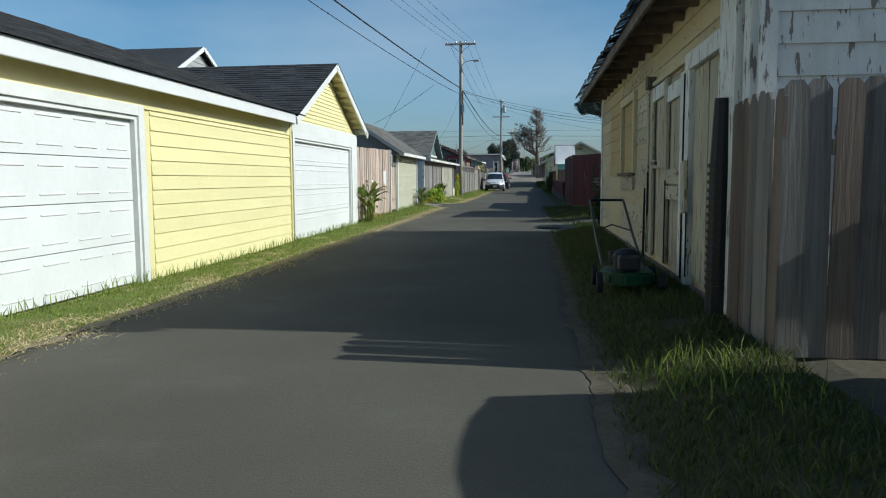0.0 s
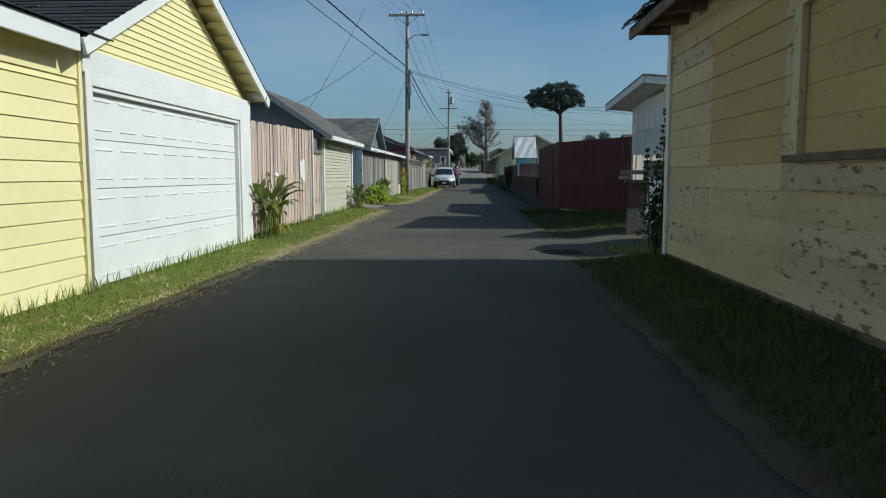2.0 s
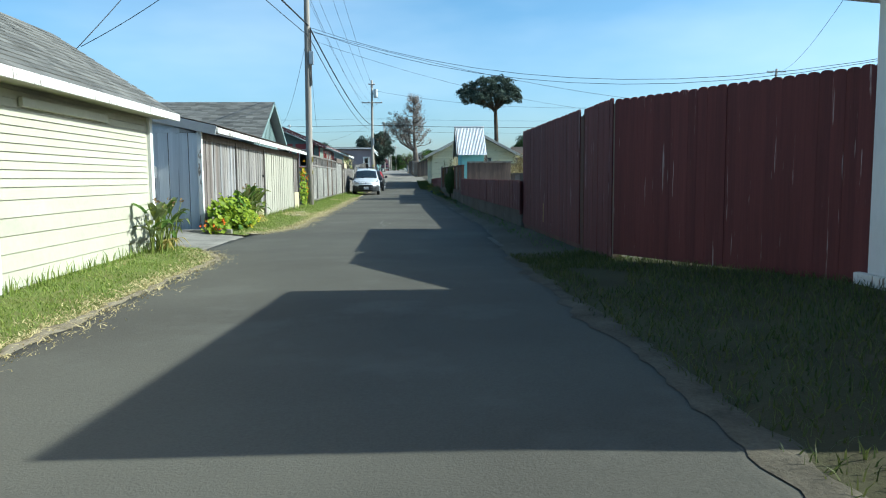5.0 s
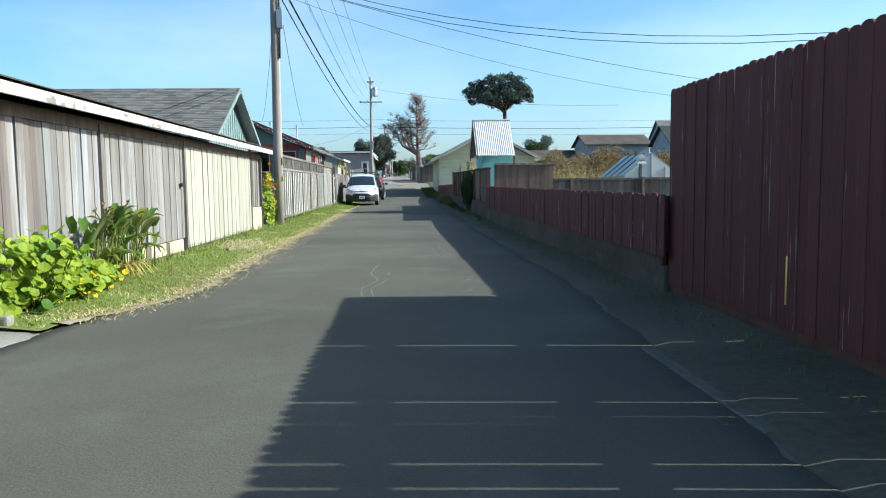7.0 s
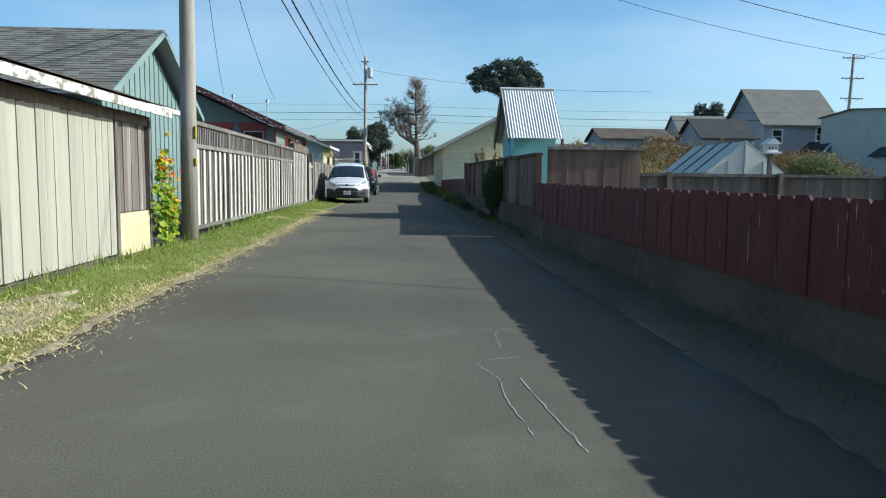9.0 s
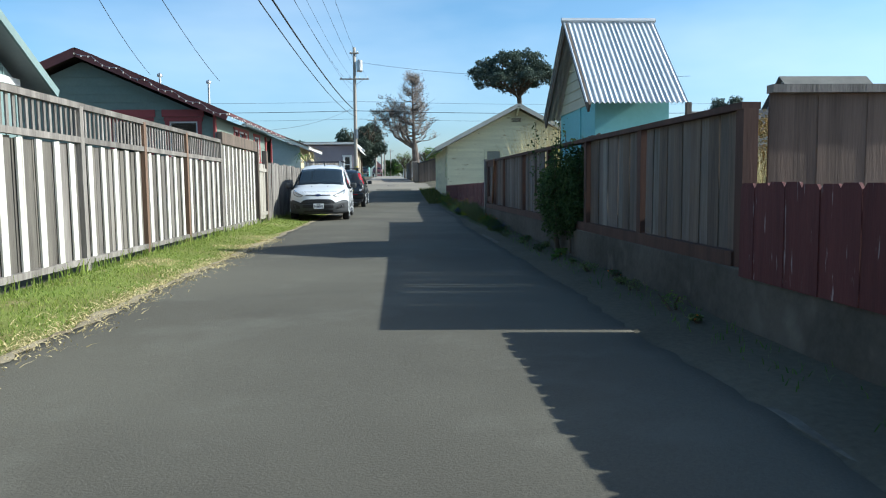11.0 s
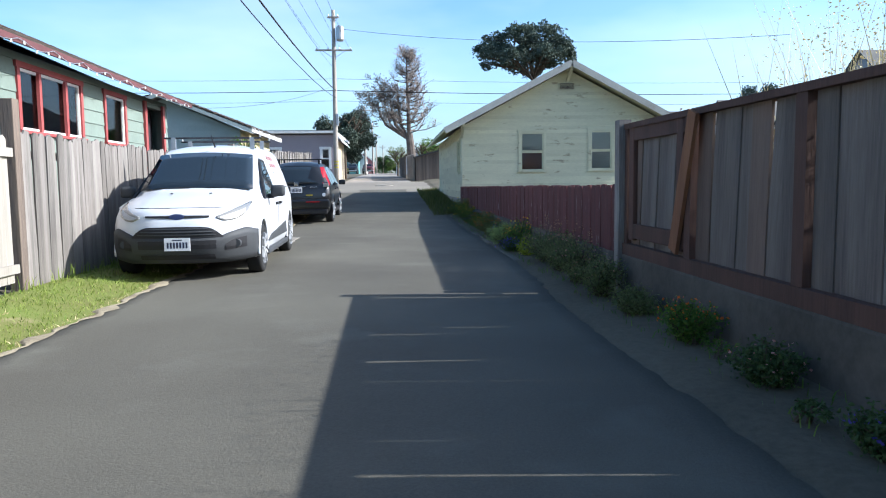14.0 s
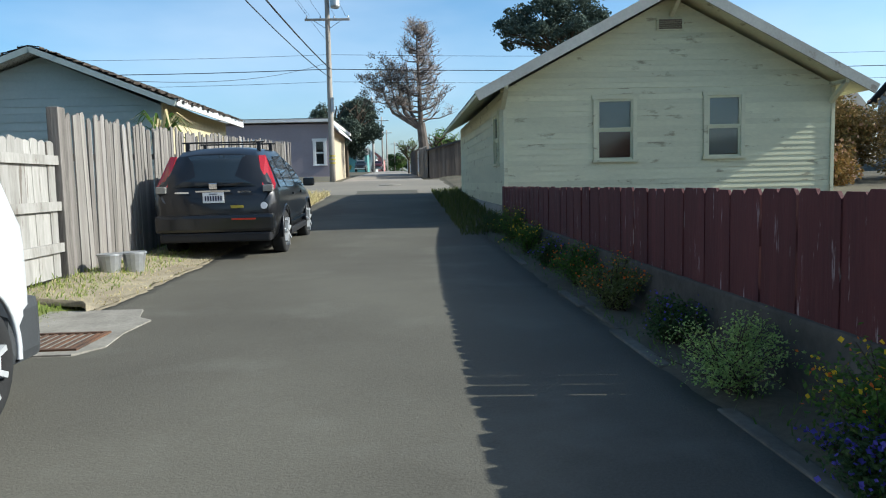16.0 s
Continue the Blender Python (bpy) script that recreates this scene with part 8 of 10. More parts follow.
def bush(name, at, r, n, size, mat, label, category="bush", stems=6, flowers=None, stuff=0):
    """A shrub: stems from the ground, leaves, and flowers of its own."""
    x, y, z = at
    b = thing(name, at, label, category)
    bm = bmesh.new()
    for i in range(stems):
        a = R.uniform(0, 6.283)
        e = (x + math.cos(a) * r[0] * R.uniform(0.2, 0.75), y + math.sin(a) * r[1] * R.uniform(0.2, 0.75), z + r[2] * R.uniform(1.0, 1.7))
        tube(bm, [(x + R.uniform(-0.08, 0.08), y + R.uniform(-0.08, 0.08), z - 0.05), ((x + e[0]) / 2, (y + e[1]) / 2, z + r[2] * 0.7), e], [0.016, 0.012, 0.004], 5)
    part("stem", bm, bark, b)["kind"] = "stuff"
    leaf_mesh("foliage", blob(x, y, z + r[2] * 0.98, r[0], r[1], r[2], n), size, mat, b)["kind"] = "stuff"
    for fm, count, fs in flowers or ():
        leaf_mesh("blossom", blob(x, y, z + r[2] * 1.08, r[0] * 1.04, r[1] * 1.04, r[2], count, 0.92), fs, fm, b, ratio=0.95)["kind"] = "stuff"
    return b


spots_green, spots_dry, tall = [], [], []
y = -2.0
while y < 99:
    dens = 1150 if y < 30 else (1000 if y < 66 else (700 if y < 76 else 260))
    for i in range(int(dens * 0.5 * 1.2)):
        yy = y + R.uniform(0, 0.5)
        e = edge_left(yy) - 0.04
        w = 2.96 + e
        if 32.3 < yy < 35.2:
            continue
        k = R.random()
        x = e - w * k
        n = noise.noise((x * 1.3, yy * 0.9, 3.3)) + 0.5 * noise.noise((x * 5, yy * 5, 3.3))
        if k < 0.1 + 0.14 * n or (n > (0.3 if yy < 26 else 0.44) and k < 0.85):
            if R.random() < 0.6:
                spots_dry.append((x, yy, land(x, yy)))
        else:
            spots_green.append((x, yy, land(x, yy)))
            if k > 0.86 and R.random() < 0.2:
                tall.append((x, yy, land(x, yy)))
    y += 0.5
blades("grass", spots_green, grass_green, "short rough green grass along the garage walls", (0.015, 0.055), 0.0042, 1.8)
blades("grass", tall, grass_green, "taller green weeds at the foot of the walls", (0.08, 0.2), 0.006)
spots_green += [(edge_left(q) + R.gauss(0, 0.03), q, rise(q) + 0.012) for q in [R.uniform(32.3, 35.4) for i in range(260)]]
blades("grass", spots_dry, straw, "dry cut straw along the edge of the asphalt", (0.01, 0.045), 0.005, 2.5)
litter = [(edge_left(y) - R.gauss(0.06, 0.15) + 0.16 * noise.noise((y * 1.5, 9, 0)), y, 0.0) for y in [R.uniform(2, 62) for i in range(24000)] if not 32.2 < y < 35.5]
blades("straw", [(x, y, land(x, y) + 0.012) for x, y, z in litter], straw, "loose dry grass cuttings at the roadside", (0.01, 0.028), 0.006, 7.0, "straw")
# grass beside the shed; its colour carries the shade it lies in
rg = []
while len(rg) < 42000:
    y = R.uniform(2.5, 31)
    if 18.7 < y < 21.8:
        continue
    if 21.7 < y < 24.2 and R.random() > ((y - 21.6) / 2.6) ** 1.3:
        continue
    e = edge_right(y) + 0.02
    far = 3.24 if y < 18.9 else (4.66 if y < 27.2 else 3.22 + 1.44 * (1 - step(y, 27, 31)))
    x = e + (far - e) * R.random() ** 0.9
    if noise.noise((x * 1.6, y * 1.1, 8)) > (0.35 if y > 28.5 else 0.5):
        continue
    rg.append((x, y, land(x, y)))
blades("grass", rg, grass_shade, "rough green grass beside the old shed, darkened in colour for shade", (0.02, 0.09), 0.0045, 1.3)
clump = []
for cx, cy, n in ((2.75, 6.05, 60), (2.6, 5.75, 50), (3.0, 5.4, 40), (3.9, 22.6, 60), (2.9, 18.5, 200), (3.3, 22.6, 40)):
    clump += [(cx + R.gauss(0, 0.2), cy + R.gauss(0, 0.16), 0.08) for i in range(n)]
blades("grass", clump, grass_green, "tall seeding grass tufts in the sun", (0.05, 0.17), 0.0045, 0.9)
wild = [(R.uniform(2.75, 3.28), R.uniform(31, 84), 0.0) for i in range(2200)]
blades("grass", [(x, y, rise(y) + 0.05) for x, y, z in wild], leaf_mid, "sparse weeds along the foot of the wall", (0.02, 0.06), 0.004, 1.4, "weeds")
# corner grass, also in the colour darkened for shade
corner = [(R.uniform(2.3, 3.35), R.uniform(84, 100), 0) for i in range(3600)] 
blades("grass", [(x, y, land(x, y)) for x, y, z in corner], grass_shade, "uncut grass near the street corner, darkened in colour for shade", (0.06, 0.24), 0.01)
corner = [(R.uniform(-3.0, -1.75), R.uniform(86.5, 99.5), 0) for i in range(3400)]
blades("dry_grass", [(x, y, land(x, y)) for x, y, z in corner], straw, "dry straw-coloured grass beside the fence near the street", (0.08, 0.3), 0.01, 1.2, "dry grass")
dry = [(R.uniform(-2.95, -1.75), R.uniform(77.2, 86.5), 0) for i in range(3800)]
blades("dry_grass", [(x, y, land(x, y)) for x, y, z in dry], straw, "short dry trampled grass round the buckets", (0.015, 0.07), 0.006, 2.2, "dry grass")
blades("grass", [(x, y, land(x, y) + 0.02) for x, y in [(R.uniform(-2.98, -2.1), R.uniform(76.4, 83)) for i in range(1800)]], grass_green, "thin yellow-green grass on the sandy ground by the fence", (0.02, 0.08), 0.005, 1.6)
blades("straw", [(x, y, land(x, y) + 0.02) for x, y in [(R.gauss(-2.35, 0.3), R.gauss(43.6, 0.7)) for i in range(900)] if -2.95 < x < -1.8], straw, "dry cut grass strewn over the bare patch", (0.01, 0.04), 0.006, 5.0, "straw")
# tall dry stalks above the brown fence
stalks = [(R.uniform(3.7, 5.2), R.uniform(61.2, 66.0), 0.45) for i in range(900)]
blades("dry_grass", stalks, straw, "tall dry oat grass standing in the garden", (1.3, 2.15), 0.005, 0.35, "dry grass")
stalks += [(R.uniform(5.6, 10.5), R.uniform(63.5, 66.0), 0.45) for i in range(700)]
hedge = [(x, y, z) for x, y, z in stalks if x > 5.5]
blades("dry_grass", hedge, straw, "tall dry grass thicket behind the greenhouse", (0.9, 1.7), 0.006, 0.4, "dry grass")
seeds = [(x + R.gauss(0, 0.07), y + R.gauss(0, 0.1), z + R.uniform(1.2, 2.0)) for x, y, z in stalks for i in range(5)]
tagged(leaf_mesh("seed_heads", seeds, 0.022, straw, None), "pale hanging seed heads of dry oat grass", "dry grass", kind="stuff")


leaf_fresh = leafy("leaf_fresh", (0.06, 0.14, 0.015), (0.24, 0.36, 0.04))


leaf_calla = leafy("leaf_calla", (0.1, 0.145, 0.03), (0.25, 0.28, 0.06), 0.4)
leaf_spent = leafy("leaf_spent", (0.36, 0.29, 0.07), (0.5, 0.4, 0.12), 0.7)
bloom_brown = leafy("bloom_brown", (0.2, 0.13, 0.06), (0.3, 0.2, 0.1), 0.8, 0.15)


def spear_leaf(parent, mid, tip, w, mat, sag=0.06):
    """A broad arrow-shaped leaf, folded along its rib."""
    d = (tip - mid).normalized()
    s = d.cross(Vector((0, 0, 1))).normalized()
    vs, fs = [], []
    for k in range(8):
        q = k / 7
        p = mid.lerp(tip, q) + Vector((0, 0, sag * math.sin(q * 3.1)))
        ww = w * (0.55 + 0.45 * min(1, q * 4)) * (1 - q ** 1.9) + 0.002
        back = d * -w * 0.7 if k == 0 else Vector((0, 0, 0))
        lift = Vector((0, 0, ww * 0.4 + 0.012 * math.sin(q * 11)))
        vs += [p - s * ww + lift + back, p, p + s * ww + lift + back]
    for k in range(7):
        b = 3 * k
        fs += [(b, b + 1, b + 4, b + 3), (b + 1, b + 2, b + 5, b + 4)]
    return pydata("leaf", vs, fs, mat, parent, smooth=True)


def calla(at, n, size, label, blooms=1, spread=(0.12, 0.25)):
    """Fleshy stems from one foot, each with a broad leaf; flower stalks, most of them withered; spent straps on the ground."""
    x, y, z = at
    c = thing("calla_lily", at, label, "plant")
    for i in range(n):
        a = R.uniform(-2.0, 2.0) + (0 if R.random() < 0.7 else math.pi)
        d = Vector((math.cos(a) * 0.75, math.sin(a), 0)).normalized()
        base = Vector((x + R.gauss(0, spread[0] * 0.4), y + R.gauss(0, spread[1]), z))
        h = (0.3 + 0.55 * R.random() ** 0.8) * size
        mid = base + d * R.uniform(0.05, 0.25) * size + Vector((0, 0, h))
        up = R.uniform(0.1, 0.32) if h > 0.6 * size else R.uniform(-0.18, 0.12)
        tip = mid + d * R.uniform(0.24, 0.42) * size + Vector((0, 0, up * size))
        part("stem", tubed([base, base.lerp(mid, 0.5) - d * 0.02, mid], [0.012, 0.01, 0.007], 5), leaf_calla, c)
        spear_leaf(c, mid, tip, R.uniform(0.06, 0.1) * size, R.choice([leaf_calla, leaf_calla, leaf_mid, leaf_sage]))
    for i in range(6):
        fx, fy, h = x + R.uniform(-0.05, 0.2), y + R.uniform(-0.35, 0.4), z + R.uniform(0.9, 1.12) * size
        top = Vector((fx + R.gauss(0, 0.08), fy + R.gauss(0, 0.12), h))
        st = part("flower_stalk", tubed([(fx, fy, z), (fx, fy, z + (h - z) * 0.6), top], [0.009, 0.008, 0.006], 5), leaf_calla, c)
        if i < blooms:
            part("flower", tubed([top, top + Vector((0.012, -0.01, 0.06)), top + Vector((0.03, -0.02, 0.1)), top + Vector((0.05, -0.035, 0.115))], [0.007, 0.018, 0.03, 0.038], 10), petal_white, st, "white trumpet flower")
        else:
            leaf_mesh("spent_flower", [top + Vector((R.gauss(0, 0.012), R.gauss(0, 0.012), R.uniform(-0.02, 0.05))) for k in range(7)], 0.05, bloom_brown, st, "withered brown flower")
    for i in range(n // 4):
        a = R.uniform(-1.2, 1.4)
        base = Vector((x + 0.05, y + R.gauss(0, 0.15), z + 0.05))
        tip = base + Vector((math.cos(a) * 0.45, math.sin(a) * 0.45, 0.02)) * size
        spear_leaf(c, base, tip, 0.02, leaf_spent, 0.14)
    return c


calla((-2.74, 22.12, 0.0), 34, 0.98, "large-leaved calla lily with one white and several withered flowers", 1)
calla((-2.7, 31.75, 0.05), 34, 0.68, "low leafy calla lily clump beside the beige garage", 0)
calla((-2.78, 38.2, 0.06), 64, 0.8, "dark strappy calla clump with spent stalks by the barn", 0, (0.12, 0.5))


leaf_lime = leafy("leaf_lime", (0.22, 0.31, 0.025), (0.42, 0.5, 0.05), 0.5, 0.5)
leaf_gold = leafy("leaf_gold", (0.62, 0.5, 0.02), (0.75, 0.62, 0.03), 0.5, 0.5)


def round_leaves(name, pts, size, mat, parent):
    """Round, slightly cupped leaves that face the sky and the light; one mesh."""
    vs, fs = [], []
    for p in pts:
        s = size * R.uniform(0.55, 1.3)
        nrm = Vector((R.gauss(0.55, 0.4), R.gauss(-0.35, 0.45), R.uniform(0.35, 1))).normalized()
        u = nrm.cross(Vector((0.3, 1, 0.2))).normalized()
        v = nrm.cross(u)
        b = len(vs)
        vs.append(Vector(p) - nrm * s * 0.16)
        for k in range(9):
            a = k * math.tau / 9
            vs.append(Vector(p) + (u * math.cos(a) + v * math.sin(a)) * s * R.uniform(0.9, 1.06))
        fs += [(b, b + 1 + k, b + 1 + (k + 1) % 9) for k in range(9)]
    ob = pydata(name, vs, fs, mat, parent)
    ob["kind"] = "stuff"
    return ob


def nasturtium(at, r, n, label, gold=0, yellow=0, orange=0, size=0.05):
    x, y, z = at
    c = thing("nasturtium", at, label, "flowering plant")
    pts = []
    for i in range(9):
        q = i / 8 * 2 - 1
        h = r[2] * (0.68 + 0.32 * math.cos(q * 1.7 + 0.8)) * R.uniform(0.85, 1.1)
        pts += blob(x + R.gauss(0, r[0] * 0.25), y + q * r[1] * 0.85, z + h * 0.45, r[0] * 0.8, r[1] * 0.3, h * 0.55, n // 9, 0.75)
    pts = [p for p in pts if p[2] > z + 0.02]
    bm = bmesh.new()
    for p in pts[::6]:
        tube(bm, [(x + (p[0] - x) * 0.3, y + (p[1] - y) * 0.6, z), p], [0.005, 0.003], 4)
    part("stem", bm, leaf_mid, c)["kind"] = "stuff"
    round_leaves("foliage", [p for i, p in enumerate(pts) if i % 4], size, leaf_lime, c)
    round_leaves("foliage", pts[::4], size, leaf_fresh, c)
    low = lambda count: [(x + r[0] * R.uniform(0.35, 1.0), y + r[1] * R.uniform(-0.1, 1.15), z + R.uniform(0.04, 0.34) * r[2]) for i in range(count)]
    if gold:
        round_leaves("yellowed_leaf", low(gold), size, leaf_gold, c)
    for m, count in ((petal_yellow, yellow), (petal_orange, orange)):
        if count:
            spots = [p for p in blob(x, y, z + r[2] * 0.5, r[0] * 1.05, r[1] * 1.05, r[2] * 0.55, count * 2, 0.93) if p[2] > z + 0.03][:count]
            leaf_mesh("blossom", [Vector(p) + Vector((R.gauss(0, 0.012), R.gauss(0, 0.012), R.gauss(0, 0.012))) for p in spots for k in range(4)], 0.05, m, c, ratio=1.0)["kind"] = "stuff"
    return c


nasturtium((-2.74, 36.35, 0.06), (0.36, 1.0, 0.78), 1500, "bright nasturtium mound with yellowing leaves and red flowers", 26, 3, 8, 0.043)
nasturtium((-2.85, 35.3, 0.06), (0.28, 0.35, 0.3), 110, "low trailing nasturtium with red flowers over the kerb", 0, 0, 12, 0.042)
nasturtium((-3.02, 49.75, 0.05), (0.16, 0.35, 1.75), 330, "climbing nasturtium with orange flowers behind the pole", 0, 50, 22, 0.045)

leaf_shrub = leafy("leaf_shrub", (0.03, 0.06, 0.02), (0.09, 0.14, 0.045))


def spire_shrub(at, label):
    """A thick leafy skirt with thin upright leaders, their leaves in small whorls that shorten to the tip."""
    x, y, z = at
    b = thing("shrub", at, label, "shrub")
    bm, pts = bmesh.new(), []
    for dx, dy, top, w in ((0.16, 0.0, 1.92, 0.11), (0.24, 0.1, 1.6, 0.1), (-0.08, 0.0, 1.4, 0.07), (0.3, -0.08, 1.45, 0.1), (0.08, 0.1, 1.35, 0.1)):
        tip = Vector((x + dx, y + dy, top))
        foot = Vector((x + dx * 0.3, y + dy * 0.3, z))
        tube(bm, [foot, foot.lerp(tip, 0.5) + Vector((0.02, 0.01, 0)), tip], [0.014, 0.009, 0.003], 5)
        zz = 0.85
        while zz < top:
            k = (top - zz) / (top - 0.8)
            c = foot.lerp(tip, (zz - z) / (top - z))
            for i in range(3):
                a = R.uniform(0, 6.283)
                e = c + Vector((math.cos(a), math.sin(a), 0.35)) * (w * (0.25 + 1.0 * k) * R.uniform(0.5, 1.2))
                tube(bm, [c, e], [0.003, 0.002], 3)
                pts += [c.lerp(e, q) + Vector((R.gauss(0, 0.01), R.gauss(0, 0.01), R.gauss(0, 0.01))) for q in (0.4, 0.7, 0.9, 1.0)]
            zz += 0.075
    part("stem", bm, bark, b)["kind"] = "stuff"
    for cx, cz, rx, rz, n in ((0.12, 0.65, 0.24, 0.32, 620), (0.14, 0.32, 0.22, 0.3, 420), (0.24, 0.9, 0.18, 0.22, 260), (-0.06, 0.55, 0.12, 0.18, 70), (-0.1, 0.35, 0.12, 0.12, 40)):
        pts += blob(x + cx, y, cz, rx, 0.26, rz, n, 0.5)
    leaf_mesh("foliage", pts, 0.046, leaf_dark, b, ratio=0.8)["kind"] = "stuff"
    return b


spire_shrub((3.22, 18.55, 0.02), "dark shrub with tall leafy spires at the shed's corner")
bush("tree_shrub", (3.12, 57.95, 0.1), (0.32, 0.9, 0.8), 7500, 0.046, leaf_shrub, "dense dark green shrub growing through the open fence")
bush("tree_shrub", (3.26, 57.35, 0.15), (0.28, 0.5, 0.78), 8000, 0.046, leaf_shrub, "dense dark green shrub growing through the open fence")
for i in range(7):
    x, y = 3.05 + R.uniform(-0.2, 0.3), 57.9 + R.uniform(-0.9, 0.9)
    s = thing("shoot", (x, y, 1.3), "upright leafy shoot of the dark shrub", "shoot", "shrub shoots")
    tip = (x + R.uniform(-0.1, 0.1), y + R.uniform(-0.15, 0.15), R.uniform(1.75, 2.05))
    part("stem", tubed([(x, y, 0.9), tip], [0.008, 0.004], 5), bark, s)
    leaf_mesh("leaves", [(x + (tip[0] - x) * k + R.gauss(0, 0.06), y + (tip[1] - y) * k + R.gauss(0, 0.06), 1.2 + (tip[2] - 1.2) * k) for k in [j / 40 for j in range(41)]], 0.05, leaf_shrub, s)
bush("bush", (4.15, 60.95, 0.4), (0.5, 0.65, 0.75), 6500, 0.035, straw, "golden dry grass thicket behind the gap in the fence", "dry grass", 3, flowers=[(leaf_yellow, 1500, 0.04)])
petal_dry = leafy("petal_dry", (0.3, 0.17, 0.11), (0.42, 0.27, 0.18), 0.7, 0.2)
for i in range(22):
    y = 52.6 + i * 0.62 + R.uniform(-0.25, 0.25)
    r = R.uniform(0.06, 0.15)
    bush("weed", (R.uniform(2.85, 3.2), y, rise(y) + 0.04), (r, r * R.uniform(1.0, 2.2), r * R.uniform(0.35, 0.7)), 220, R.choice((0.018, 0.026)), R.choice((leaf_shrub, leaf_mid, leaf_sage)), "small low weed at the foot of the wall", "weed", 2, [(petal_orange, 3, 0.022)] if i % 4 == 0 else None)
leaf_pale = leafy("leaf_pale", (0.2, 0.31, 0.08), (0.4, 0.51, 0.17))
leaf_moss = leafy("leaf_moss", (0.1, 0.12, 0.03), (0.2, 0.22, 0.08))
petal_violet = leafy("petal_violet", (0.07, 0.06, 0.32), (0.15, 0.11, 0.46), 0.6, 0.3)


def bed_plant(at, r, h, mat, label, blooms=(), stems=40, leaf=0.026, per=46, heads=None):
    """A garden plant: thin stems fanning out of the ground, leaves along each, blossoms at the tips, and bare stalks with seed heads."""
    x, y, z = at
    p = thing("flower_bush", at, label, "flower bush", "plants of the flower bed")
    bm = bmesh.new()
    leaves, tips = [], []
    for i in range(stems):
        a, out = R.uniform(0, 6.283), R.random() ** 0.6
        tall = h * R.uniform(0.55, 1.1) * (1.1 - 0.45 * out)
        tip = Vector((clamp(x + math.cos(a) * r * out, 2.55, 3.21), y + math.sin(a) * r * 1.25 * out, z + tall))
        foot = Vector((x + R.gauss(0, 0.03), y + R.gauss(0, 0.05), z - 0.02))
        bend = foot.lerp(tip, 0.5) + Vector((0, 0, tall * 0.14))
        tube(bm, [foot, bend, tip], [0.005, 0.004, 0.002], 4)
        for k in range(per):
            q = R.uniform(0.15, 1.0)
            c = foot.lerp(bend, q * 2) if q < 0.5 else bend.lerp(tip, q * 2 - 1)
            leaves.append((c.x + R.gauss(0, 0.035), c.y + R.gauss(0, 0.04), max(z, c.z + R.gauss(0, 0.03))))
        tips.append(tip)
    part("stem", bm, bark, p)["kind"] = "stuff"
    leaf_mesh("foliage", leaves, leaf, mat, p)["kind"] = "stuff"
    for m, share, size in blooms:
        pts = [(t.x + R.gauss(0, 0.03), t.y + R.gauss(0, 0.03), t.z + R.uniform(-0.04, 0.04)) for t in tips for k in range(share)]
        leaf_mesh("blossom", pts, size, m, p, ratio=0.95)["kind"] = "stuff"
    if heads:
        bm = bmesh.new()
        pts = []
        for i in range(heads):
            t = Vector((clamp(x + R.gauss(0, r * 0.6), 2.6, 3.21), y + R.gauss(0, r), z + h * R.uniform(1.0, 1.3)))
            tube(bm, [(x + R.gauss(0, 0.05), y + R.gauss(0, 0.1), z), t], [0.0016, 0.0012], 3)
            pts += [(t.x + R.gauss(0, 0.012), t.y + R.gauss(0, 0.012), t.z + R.uniform(-0.05, 0.03)) for k in range(5)]
        part("stalk", bm, bark_grey, p)["kind"] = "stuff"
        leaf_mesh("seed_head", pts, 0.022, petal_dry, p)["kind"] = "stuff"
    return p


